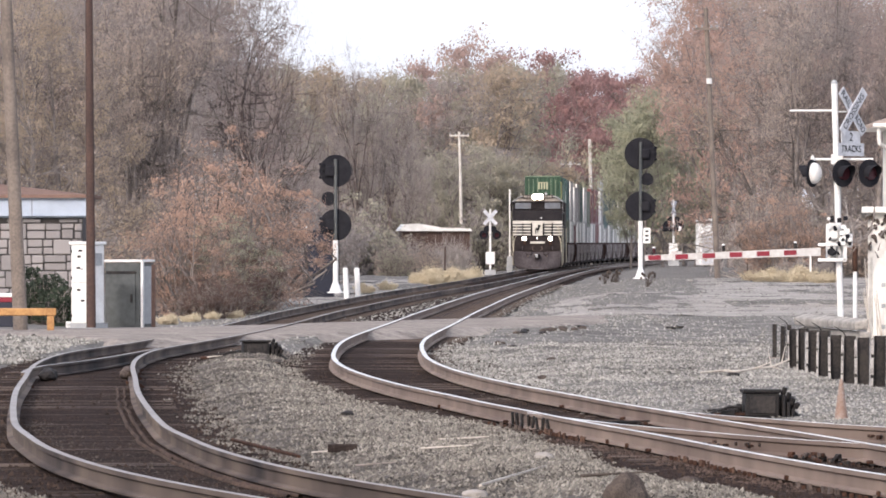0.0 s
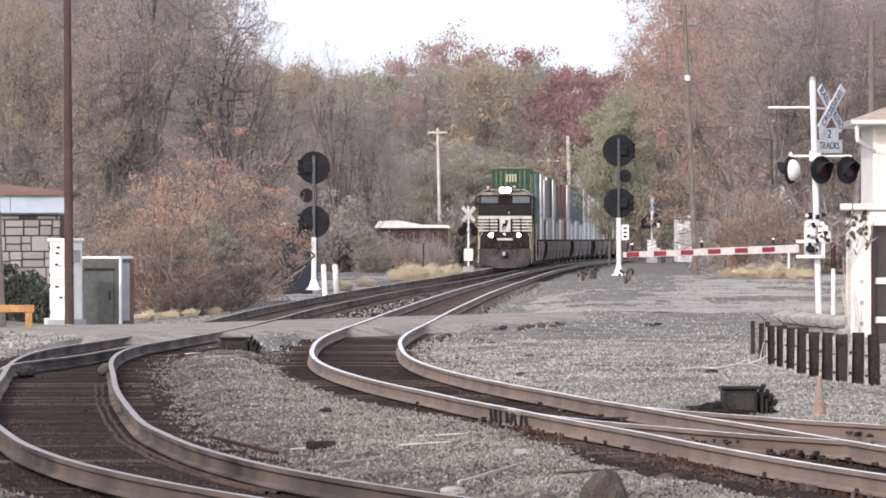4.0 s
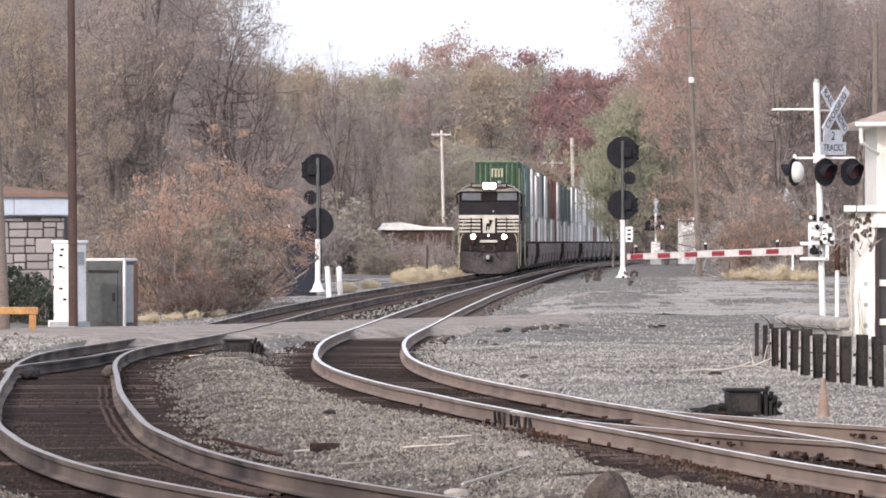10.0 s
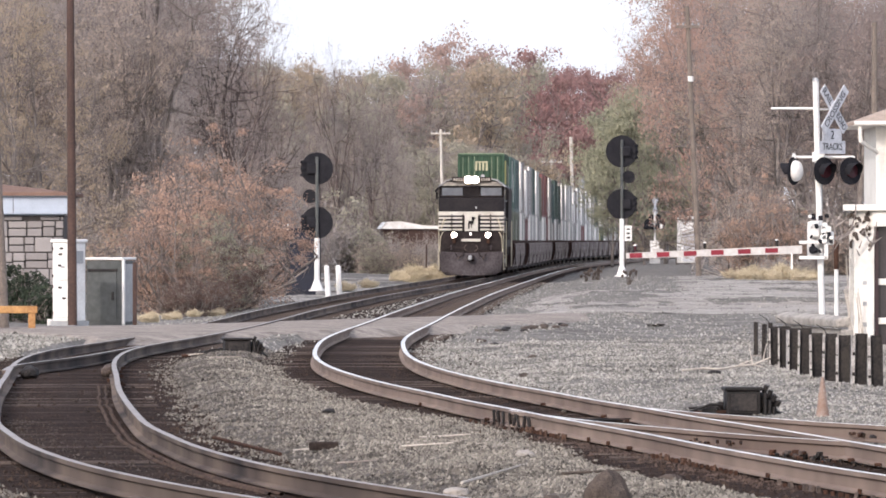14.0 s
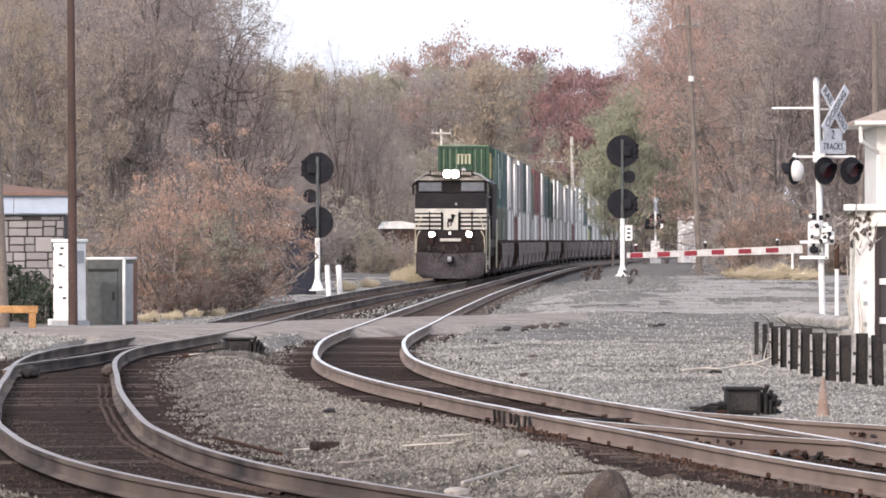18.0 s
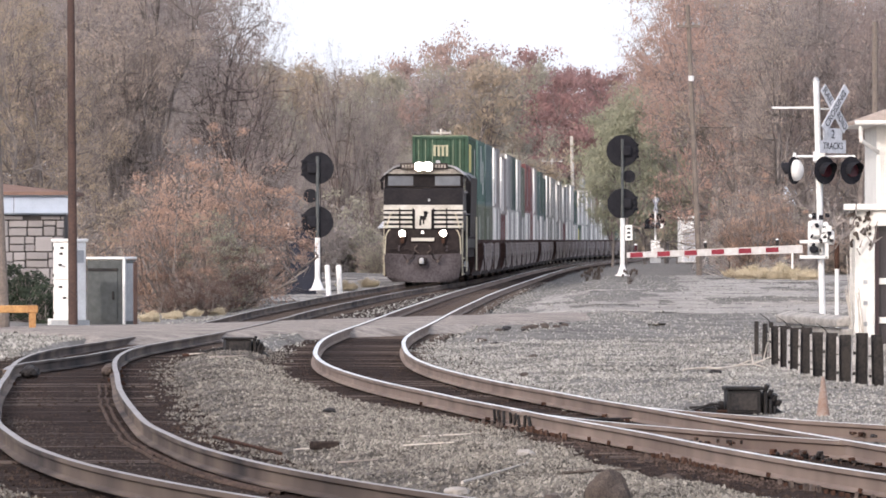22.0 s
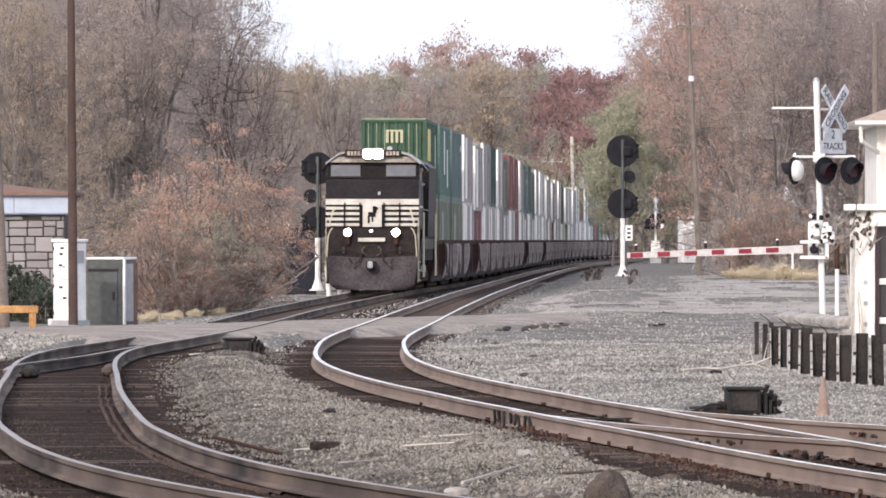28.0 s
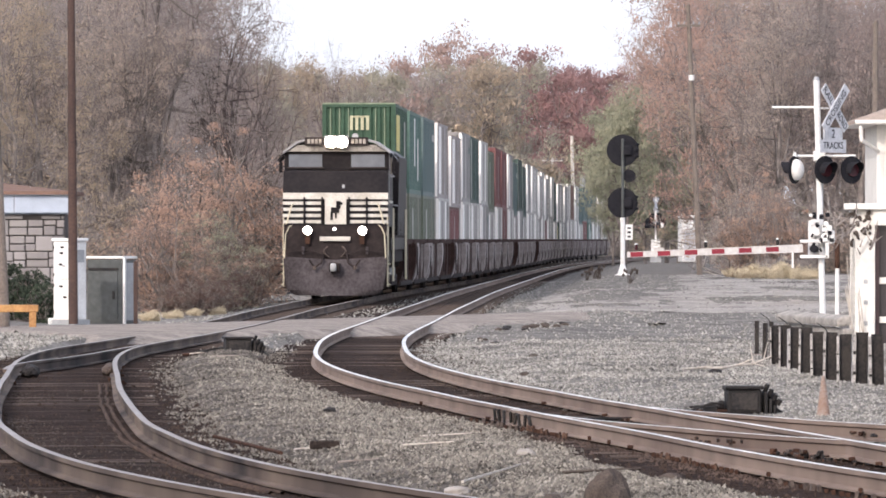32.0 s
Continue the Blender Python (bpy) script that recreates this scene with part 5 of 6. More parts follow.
for x, y, s in ((1.5, 181, 0.5), (2.0, 184, 0.7), (2.6, 187, 0.5), (0.9, 168, 0.35), (0.75, 126, 0.25), (-2.4, 128, 0.3), (-2.9, 137, 0.4)):
    for k in range(5):
        xx, yy = x + random.uniform(-0.3, 0.3) * s * 2, y + random.uniform(-2, 2)
        solid("clod", lumpy(0.16 * s, 0.2 * s, 0.08 * s, x + k), random.choice((MACHINE, STUMPMAT)), "black lump of old asphalt by the crossing", "clod", (xx, yy, ground_z(xx, yy) + 0.02), k * 40, group="clods on the gravel")

# dead weeds on the gravel beyond the road
random.seed(61)
for ang, d in ((255, 372), (268, 374), (275, 368), (331, 322)):
    x = ang * d / 14600
    w = thing("weed", "dark dead weed standing on gravel", "weed", (x, d, ground_z(x, d) - 0.02), group="weeds on the gravel")
    for k in range(9):
        part("stalk", tb((random.uniform(-0.08, 0.08), 0, 0), (random.uniform(-0.3, 0.3), random.uniform(-0.2, 0.2), random.uniform(0.25, 0.62)), 0.016, 0.008, n=5), STUMPMAT, w)
        part("seed_head", lumpy(0.05, 0.05, 0.07, k), STUMPMAT, w).location = (random.uniform(-0.28, 0.28), random.uniform(-0.15, 0.15), random.uniform(0.25, 0.6))

# cables along the rails
def cable(line, offs, y0, y1, material, label):
    t = thing("track_cable", label, "cable", group="cables along the rails")
    for k, o in enumerate(offs):
        bm = B()
        y = y0
        while y < y1:
            a, c = (side(line, v, o + 0.03 * noise.noise(Vector((v * 0.4, k * 7, 0))), -0.185) for v in (y, y + 1.0))
            tube(bm, a, c, 0.022, n=6, caps=False)
            y += 1.0
        bmesh.ops.remove_doubles(bm, verts=list(bm.verts), dist=0.009)
        part("cable", bm, material, t)


CABLE = mat("dusty_brown_cable", (0.10, 0.068, 0.054), 0.9, second=(0.035, 0.025, 0.021), scale=0.8, spec=0.03)
cable(main_line, (0.52, 0.61), 66, 116, CABLE, "pair of dusty brown cables beside the rail")

# ---- turnouts ----
closure = spline([(75.9, 3.84), (77, 3.51), (78.5, 3.04), (80.4, 2.56), (82.9, 2.0), (84.9, 1.56), (86.6, 1.27), (89.4, 0.86), (91, 0.67)])
outer = spline([(62, 11.6), (72, 7.6), (78, 5.7), (80, 5.12), (82.9, 4.35), (84.4, 3.87), (86.6, 3.34), (89.1, 2.74), (92, 2.17)])
turn = thing("turnout", "turnout rails leading off the second track", "turnout", kind="structure")
sweep_rail("rail", lambda y: (closure(y), y, -0.008), [75.9 + 0.45 * i for i in range(33)], turn)
sweep_rail("rail", lambda y: (outer(y), y, -0.006), [62 + 0.6 * i for i in range(50)], turn)
left_point = spline([(114, -6.1), (120, -6.33), (123.2, -6.36), (125.5, -6.26), (128.4, -6.04), (132.8, -5.78), (139, -5.55), (144.1, -5.37), (153.3, -5.06)])
turn2 = thing("turnout", "turnout point rail inside the main track", "turnout", kind="structure")
sweep_rail("rail", lambda y: (left_point(y), y, -0.006), [118 + 0.61 * i for i in range(46)], turn2, DULLTOP)
random.seed(31)
BRACES = [mesh_of("rail_brace", bx(-l, l, -w, w, 0, h, bev=0.006), m) for h, l, w, m in ((0.04, 0.018, 0.025, RUST), (0.135, 0.012, 0.05, MACHINE), (0.03, 0.03, 0.03, RUST), (0.06, 0.016, 0.05, CASTING), (0.06, 0.012, 0.035, RUSTY))]


def braces(t, line, off, y0, y1, step, kinds, z=-0.165, odds=1.0):
    """Rail braces and anchors set along one side of a rail."""
    y = y0
    while y < y1:
        if random.random() < odds:
            x, yy, _ = side(line, y, off, 0)
            ob = new("rail_brace", BRACES[random.choice(kinds)])
            ob.parent = t
            ob.matrix_basis = pose(x + random.uniform(-0.01, 0.01), yy, z, random.uniform(-6, 6), random.uniform(-10, 10), random.uniform(-12, 12))
        y += step * random.uniform(0.9, 1.1)


braces(turn, second_line, -0.845, 88.0, 91.9, 0.53, (1,))
braces(turn, second_line, -0.97, 87.8, 93.4, 0.53, (3, 0), -0.2)
braces(turn, second_line, -0.93, 84.0, 88.2, 0.28, (4, 0), -0.18)
braces(turn, second_line, -0.90, 71.6, 77.6, 0.30, (4, 0), -0.185)
braces(turn, second_line, -0.95, 64, 69, 0.32, (3, 0), -0.2)
for o in (-0.85, -0.66, 0.66, 0.85):
    braces(turn, second_line, o, 65.7, 101, 0.53, (0, 2), odds=0.2)
    braces(turn2, main_line, o, 114.4, 134, 0.53, (0, 2), odds=0.2)
braces(turn2, main_line, -0.85, 119, 123, 0.53, (0, 2, 3), odds=0.9)


def castings(t, x0, x1, y0, y1, count, size, z=-0.19):
    """Bolted blocks, heel plates and nuts of a turnout, rusty and oily."""
    for k in range(count):
        u = (k + random.uniform(0, 0.9)) / count
        x, y = x0 + (x1 - x0) * u, y0 + (y1 - y0) * u
        w, l, h = (size * random.uniform(0.3, 0.95) for _ in range(3))
        m = random.choice((RUSTY, CASTING, MACHINE, RUST))
        c = part("casting", bx(-w, w, -l * 1.6, l * 1.6, 0, h * 1.5, bev=size * 0.2), m, t, at=(x + random.uniform(-1, 1) * size, y, z + random.uniform(0, size)))
        c.rotation_euler = (0, 0, random.uniform(-0.4, 0.4))
        part("bolt", tb((0, -l * 1.6 - size * 0.7, h * 0.8), (0, -l * 1.6, h * 0.8), size * 0.42, n=7), random.choice((RUST, MACHINE)), c)


castings(turn, 2.36, 2.58, 81.0, 80.1, 5, 0.028, -0.13)
castings(turn, 2.68, 2.90, 79.7, 78.8, 5, 0.028, -0.13)
castings(turn, 3.12, 3.42, 77.9, 76.9, 8, 0.042)
castings(turn, 3.20, 3.62, 77.0, 75.9, 8, 0.038)
castings(turn, 3.30, 3.75, 76.2, 75.0, 6, 0.030)
castings(turn, 1.90, 2.12, 92.4, 90.6, 8, 0.032)
castings(turn, 4.10, 4.36, 83.6, 82.3, 6, 0.034, -0.14)
part("stretcher_rod", tb((1.75, 92.0, -0.16), (3.2, 95.0, -0.16), 0.02, n=6), RUST, turn)
part("stretcher_rod", tb((0.75, 91.2, -0.15), (2.1, 92.1, -0.15), 0.022, n=6), MACHINE, turn)
for x, y, m in ((-4.98, 123.5, CASTING), (-6.1, 121.9, DARKSTEEL)):
    solid("switch_heater", lumpy(0.13, 0.26, 0.11, 4), m, "rounded dusty casing beside the point rail", "casing", (x, y, -0.11), group="point casings")


# ---- ties, stones ----
def ties(track, line, y0, y1, seed):
    rng = random.Random(seed)
    me = [mesh_of("tie", bx(-1.28, 1.28, -0.115, 0.115, -0.18, 0.0, bev=0.012), TIE) for _ in range(1)]
    y = y0
    while y < y1:
        ob = new("tie", me[0])
        ob.parent = track
        ob.matrix_basis = pose(line(y) + rng.uniform(-0.05, 0.05), y, -0.19 - rng.choice((0, 0.01, 0.02, 0.03, 0.04)), 0, 0, -math.degrees(math.atan(slope(line, y))) + rng.uniform(-1, 1))
        y += 0.53


ties(MAIN, main_line, 53.5, 155.8, 1)
ties(SECOND, second_line, 58.4, 170.4, 2)


def far_ties(track, line, y0, y1):
    vs, fs = [], []
    y = y0
    while y < y1:
        k = len(vs)
        for o in (-1.28, 1.28):
            for d in (-0.115, 0.115):
                x, yy, _ = side(line, y + d, o, 0)
                vs += [(x, yy, -0.25), (x, yy, -0.19)]
        fs += [(k + 1, k + 3, k + 7, k + 5), (k, k + 1, k + 5, k + 4), (k + 2, k + 6, k + 7, k + 3), (k, k + 2, k + 3, k + 1), (k + 4, k + 5, k + 7, k + 6)]
        y += 0.53
    me = bpy.data.meshes.new("far_ties")
    me.from_pydata(vs, [], fs)
    me.materials.append(TIE)
    ob = new("far_ties", me)
    ob.parent = track
    tagged(ob, kind="stuff")


far_ties(MAIN, main_line, 156.4, 401.6)
far_ties(SECOND, second_line, 171, 401.6)


def stones(name, label, count, y0, y1, x0, x1, size, seed, keep, material, bed=None):
    """Scattered crushed stones, each an uneven wedge."""
    rng = np.random.default_rng(seed)
    vs, fs = [], []
    made = 0
    corners = np.array([(0.9, 0, -0.4), (-0.6, 0.8, -0.4), (-0.5, -0.85, -0.35), (0.1, 0, 0.9)], float)
    tri = [(0, 1, 3), (1, 2, 3), (2, 0, 3), (1, 0, 2)]
    while made < count:
        y = y0 + (y1 - y0) * rng.random() ** 1.5
        x = rng.uniform(x0, x1) * (y / y1 * 0.75 + 0.25)
        if not keep(x, y):
            continue
        s = size * rng.uniform(0.45, 1.4) * (1.7 if rng.random() < 0.06 else 1)
        o = corners * rng.uniform(0.6, 1.25, (4, 3)) * s
        a = rng.uniform(0, 6.28)
        r = np.array([[math.cos(a), -math.sin(a), 0], [math.sin(a), math.cos(a), 0.3], [0, -0.3, 0.8]])
        z = ground_z(x, y) if bed is None else bed
        if min(abs(x - main_line(y)), abs(x - second_line(y))) < 2.1:
            z = max(z, -0.2)
        o = o @ r.T + (x, y, z + s * 0.25)
        k = len(vs)
        vs += o.tolist()
        fs += [(k + p, k + q, k + w) for p, q, w in tri]
        made += 1
    me = bpy.data.meshes.new(name)
    me.from_pydata(vs, [], fs)
    me.materials.append(material)
    tagged(new(name, me), label, "gravel", kind="stuff")


def clear(x, y):
    m, q = x - main_line(y), x - second_line(y)
    fray = 0.22 * noise.noise(Vector((x * 0.8, y * 0.35, 2))) + 0.30 * noise.noise(Vector((x * 13, y * 7, 6)))
    if m < 0:
        off = -m - 1.45
    elif m < -q:
        off = m - 1.42 - 0.6 * noise.noise(Vector((x * 3, y * 0.8, 4)))
    else:
        off = -q - (1.04 + min(0.8, max(0, 88 - y) * 0.05) + min(0.3, max(0, y - 94) * 0.03)) if q < 0 else q - 0.98
    off += fray
    return off > 0 and (abs(y - 166.7 - (x + 8) * 3.39) * 0.283 > 2.2 + 1.2 * noise.noise(Vector((x, y * 0.4, 5))) or x > 3.4)


def dirty(x, y):
    """Between the tracks the gravel is soiled, most of all along the main line."""
    if not clear(x, y):
        return False
    return main_line(y) < x < second_line(y) or x < main_line(y)


def right_side(x, y):
    return clear(x, y) and x > second_line(y)


def heap(x, y):
    """Cleaner stones on the gravel heap, thinning out towards the main line."""
    return dirty(x, y) and x > main_line(y) + 2.6 + 0.6 * noise.noise(Vector((x * 0.7, y * 0.12, 9))) + 1.9 * noise.noise(Vector((x * 9, y * 5, 1)))


def rusty(x, y):
    """Rust-stained chips beside the second track's outer rail, where the turnout's castings sit."""
    off = second_line(y) - x
    return 0.80 < off < 1.12 + 0.35 * noise.noise(Vector((x * 6, y * 3, 2))) and noise.noise(Vector((x * 0.9, y * 0.25, 8))) > -0.25


stones("dirty_ballast_stones", "soiled grey crushed stones between the tracks", 44000, 53.5, 150, -8, 8, 0.0205, 3, dirty, DIRTYSTONE)
stones("ballast_stones", "loose grey crushed stones between the tracks", 42000, 53.5, 135, -5, 5, 0.0195, 6, heap, MIDSTONE)
stones("trackside_stones", "loose pale grey crushed stones beside the second track", 66000, 60, 165, -2, 11, 0.019, 7, right_side, STONE_CHIP)
stones("roadside_stones", "pale crushed stones beside the road's edge", 5000, 140, 172, -11, -5.6, 0.034, 12, lambda x, y: x < main_line(y) - 1.5 and y < 171 + (x + 8.9) * (-4.5 if x > -8.9 else -0.9), STONE_CHIP)
stones("far_stones", "loose grey crushed stones near the crossing", 34000, 120, 400, -12, 18, 0.028, 4, lambda x, y: clear(x, y) and (x > second_line(y) or y > 150), STONE_CHIP)
stones("rust_stained_stones", "rust-brown chips along the rail of the second track", 2400, 56, 86, 0, 7.5, 0.018, 19, rusty, RUSTSTONE, -0.205)


def on_bed(x, y):
    return min(abs(x - main_line(y)), abs(x - second_line(y))) < 2.0


def dusty(x, y):
    """Pale dusty stones gather in patches between the rails."""
    return min(abs(x - main_line(y)), abs(x - second_line(y))) < 0.66 and noise.noise(Vector((x * 0.5, y * 0.09, 4))) > 0.08


stones("dusty_bed_stones", "patches of dusty stones between the rails", 4500, 58, 150, -8, 6, 0.015, 15, dusty, DUSTYSTONE, -0.21)
stones("bed_stones", "dark oily stones between the ties", 16000, 53.5, 146, -8, 7, 0.020, 5, on_bed, BEDSTONE, -0.212)

# ---- rolling stock ----
def nose_y(t):
    return 539 - 9.7 * t + 0.024 * t * t


def wheelset(parent, y, r, name="wheelset"):
    w = part(name, tube(tube(tube(B(), (-0.8, 0, 0), (0.8, 0, 0), 0.09, n=10), (-0.80, 0, 0), (-0.67, 0, 0), r, n=24), (0.67, 0, 0), (0.80, 0, 0), r, n=24), DARKSTEEL, parent, at=(0, y, r))
    return w


LOCO_WHEELS, WELL_WHEELS = [], []


def make_loco():
    """Front at local y = 0, body towards +y; x to its left side."""
    t = thing("locomotive", "black freight locomotive with white nose stripes and lit headlights", "locomotive")
    W = 1.62
    part("underframe", bx(-1.5, 1.5, 1.0, 20.3, 1.15, 1.55, bev=0.02), LOCODIRT, t)
    # pilot and plow
    part("pilot", bx(-1.58, 1.58, 0.62, 0.95, 1.15, 2.36, bev=0.03), LOCODIRT, t, "dusty brown-black pilot sheet")
    plow = B()
    n = 16
    rows = []
    for z, w, bulge in ((0.13, 1.22, 0.52), (0.30, 1.46, 0.45), (0.80, 1.57, 0.26), (1.25, 1.60, 0.06)):
        rows.append([plow.verts.new((w * (2 * i / n - 1), 0.62 - bulge * (1 - (2 * i / n - 1) ** 2), z + (0.10 * abs(2 * i / n - 1) if z > 1.2 else 0))) for i in range(n + 1)])
    back = [[plow.verts.new((v.co.x, v.co.y + 0.05, v.co.z)) for v in r] for r in rows]
    for k in range(3):
        for i in range(n):
            plow.faces.new((rows[k][i], rows[k][i + 1], rows[k + 1][i + 1], rows[k + 1][i]))
            plow.faces.new((back[k][i + 1], back[k][i], back[k + 1][i], back[k + 1][i + 1]))
    for i in range(n):
        plow.faces.new((rows[0][i + 1], rows[0][i], back[0][i], back[0][i + 1]))
        plow.faces.new((rows[3][i], rows[3][i + 1], back[3][i + 1], back[3][i]))
    bmesh.ops.recalc_face_normals(plow, faces=list(plow.faces))
    part("plow", plow, PLOWGREY, t, "curved dust-grey snow plow")
    cp = part("coupler", bx(-0.17, 0.17, 0.05, 0.7, 0.88, 1.16, bev=0.05), LOCODIRT, t)
    part("knuckle", bx(-0.13, 0.06, -0.10, 0.1, 0.88, 1.14, bev=0.06), GALV, cp, "worn bright steel knuckle")
    for s in (-1, 1):
        hose = B()
        pts = [(s * 0.35, 0.55, 1.45), (s * 0.42, 0.35, 1.15), (s * 0.62, 0.28, 1.02), (s * 0.78, 0.3, 1.25)]
        for a, b in zip(pts, pts[1:]):
            tube(hose, a, b, 0.03, n=8)
        part("air_hose", hose, LOCODIRT, t)
        loop = B()
        arc = [(s * (0.18 + 0.16 * math.sin(q)), 0.52 - 0.1 * math.sin(q), 1.70 - 0.36 * q / 3.14) for q in (0.3, 0.6, 1.0, 1.6, 2.2, 2.7, 3.14)]
        for a, b in zip(arc, arc[1:]):
            tube(loop, a, b, 0.026, n=6)
        part("brake_hose", loop, CASTING, t, "pale dusty brake hose")
        part("hose_coupling", bx(s * 0.62 - 0.05, s * 0.62 + 0.05, 0.22, 0.32, 0.94, 1.06, bev=0.015), CASTING, t)
        part("uncoupling_bracket", bx(s * 0.98 - 0.04, s * 0.98 + 0.04, 0.52, 0.62, 1.42, 1.66, bev=0.01), PLOWGREY, t)
        front = B()
        bow = [(s * 1.30, 0.66, 2.36), (s * 1.42, 0.60, 2.28), (s * 1.52, 0.58, 2.05), (s * 1.56, 0.60, 1.3)]
        for a, b in zip(bow, bow[1:]):
            tube(front, a, b, 0.02, n=6)
        part("corner_rail", front, HANDRAIL, t, "pale bowed corner grab rail")
        part("cut_lever", tube(tube(B(), (s * 0.2, 0.5, 1.35), (s * 0.75, 0.45, 1.55), 0.018, n=6), (s * 0.75, 0.45, 1.55), (s * 1.45, 0.5, 1.5), 0.018, n=6), LOCODIRT, t)
        part("step_well", bx(s * 1.5 - 0.12, s * 1.5 + 0.12, 1.0, 1.9, 0.35, 1.4), LOCODIRT, t)
        for z in (0.45, 0.8, 1.1):
            part("step", bx(s * 1.62 - 0.06, s * 1.62 + 0.06, 1.05, 1.85, z, z + 0.04), HANDRAIL, t)
    part("number_bar", bx(-0.47, 0.47, 0.50, 0.56, 1.84, 1.98, bev=0.01), LOCOWHITE, t, "pale plate across the pilot")
    part("platform", bx(-1.58, 1.58, 0.62, 1.5, 2.30, 2.37), LOCOBLACK, t)
    # nose
    part("nose", extrude_profile(B(), [(0.98, 2.3), (0.98, 3.36), (1.25, 4.05), (2.6, 4.12), (2.6, 2.3)], -W, W), LOCOBLACK, t, "wide black nose")
    # white stripes: thick top band, four thinner ones on each side of a centre panel
    part("stripe_band", bx(-W - 0.004, W + 0.004, 0.962, 0.985, 3.16, 3.36), LOCOWHITE, t, "broad white stripe")
    panel = part("crest_panel", bx(-0.33, 0.33, 0.945, 0.98, 2.37, 3.19), LOCOWHITE, t, "white panel with a dark emblem")
    em = B()
    for x0, x1, z0, z1 in ((-0.14, 0.12, 2.72, 2.9), (0.02, 0.16, 2.85, 3.1), (-0.16, -0.08, 2.5, 2.75), (-0.02, 0.04, 2.55, 2.75), (0.06, 0.22, 2.98, 3.06)):
        box(em, x0, x1, 0.936, 0.944, z0, z1)
    part("emblem", em, LOCOBLACK, panel, "dark emblem shape")
    for s in (-1, 1):
        for k in range(4):
            z = 3.04 - 0.195 * k
            x0, x1 = sorted((s * 0.40, s * (W + 0.003)))
            part("stripe", bx(x0, x1, 0.960, 0.984, z - 0.055, z + 0.045), LOCOWHITE, t, "white stripe")
        for x in (0.42, 0.96):
            part("grab_post", tb((s * x, 0.90, 2.35), (s * x, 0.90, 3.22), 0.028, n=8), LOCOBLACK, t)
        part("handrail", tube(tube(B(), (s * 1.60, 0.68, 2.0), (s * 1.35, 0.72, 2.95), 0.025, n=8), (s * 1.35, 0.72, 2.95), (s * 1.30, 0.9, 3.0), 0.025, n=8), HANDRAIL, t, "pale corner handrail")
        d = part("ditch_light", tb((s * 0.84, 0.40, 2.17), (s * 0.84, 0.62, 2.17), 0.15, n=20), LOCOBLACK, t, "lit ditch light")
        part("lens", tb((s * 0.84, 0.385, 2.17), (s * 0.84, 0.40, 2.17), 0.135, n=20), DITCH, d)
        part("stand", bx(s * 0.84 - 0.07, s * 0.84 + 0.07, 0.46, 0.6, 1.75, 2.05), RUST, d)
    part("marker_lamp", tb((-0.02, 0.55, 2.22), (-0.02, 0.62, 2.22), 0.05, n=12), SMALLLAMP, t, "small white lamp")
    part("nose_latch", bx(0.2, 0.28, 1.04, 1.10, 3.5, 3.62), GALV, t)
    # cab
    part("cab", front_prism(B(), [(-W, 2.3), (W, 2.3), (W, 4.62), (1.22, 4.9), (0.8, 5.02), (-0.8, 5.02), (-1.22, 4.9), (-W, 4.62)], 2.0, 5.6), LOCOBLACK, t)
    shell = B()
    front_prism(shell, [(-W - 0.04, 4.60), (-1.20, 4.93), (-0.8, 5.05), (0.8, 5.05), (1.20, 4.93), (W + 0.04, 4.60), (W + 0.04, 4.67), (1.22, 5.0), (0.8, 5.11), (-0.8, 5.11), (-1.22, 5.0), (-W - 0.04, 4.67)], 1.75, 5.7)
    part("roof", shell, LOCOGREY, t, "dusty grey cab roof")
    part("brow", front_prism(B(), [(-W + 0.1, 4.67), (W - 0.1, 4.67), (1.2, 4.88), (-1.2, 4.88)], 1.82, 2.0), BROW, t, "pale brow above the windows")
    for x0, x1 in ((-1.48, -0.45), (0.45, 1.48)):
        w = part("windshield", bx(x0, x1, 1.955, 1.995, 4.18, 4.58), GLASS, t, "tinted windshield pane")
        for a in ((x0 - 0.05, x1 + 0.05, 4.58, 4.62), (x0 - 0.05, x1 + 0.05, 4.13, 4.18)):
            part("frame", bx(a[0], a[1], 1.94, 1.99, a[2], a[3]), LOCODIRT, w)
    for s in (-1, 1):
        nbx = part("number_board", bx(s * 0.68 - 0.3, s * 0.68 + 0.3, 1.70, 1.9, 4.86, 5.12, bev=0.02), LOCODIRT, t, "number board with pale bars")
        for k in range(4):
            part("bar", bx(s * 0.68 - 0.22 + 0.12 * k, s * 0.68 - 0.14 + 0.12 * k, 1.692, 1.699, 4.92, 5.06), BROW, nbx)
        sw = part("side_window", bx(s * W - 0.01, s * W + 0.015, 3.0, 4.6, 3.95, 4.5), GLASS, t)
        part("frame", bx(s * W - 0.008, s * W + 0.02, 2.92, 4.68, 3.86, 3.95), LOCOGREY, sw)
        part("mirror", bx(s * (W + 0.12) - 0.05, s * (W + 0.12) + 0.05, 2.2, 2.26, 4.0, 4.35), LOCOBLACK, t)
        part("sunshade", front_prism(B(), [(s * W, 4.62), (s * (W + 0.22), 4.36), (s * (W + 0.24), 4.42), (s * W, 4.68)], 2.6, 4.8), LOCOBLACK, t)
        part("stripe_line", bx(s * W - 0.005, s * W + 0.006, 2.0, 5.5, 3.05, 3.12), LOCOWHITE, t)
        part("walkway", bx(min(s * 1.0, s * 1.6), max(s * 1.0, s * 1.6), 5.6, 20.2, 1.95, 2.03), LOCODIRT, t)
        part("sill_stripe", bx(s * 1.55 - 0.01, s * 1.55 + 0.012, 5.6, 20.2, 1.56, 1.95), LOCOBLACK, t)
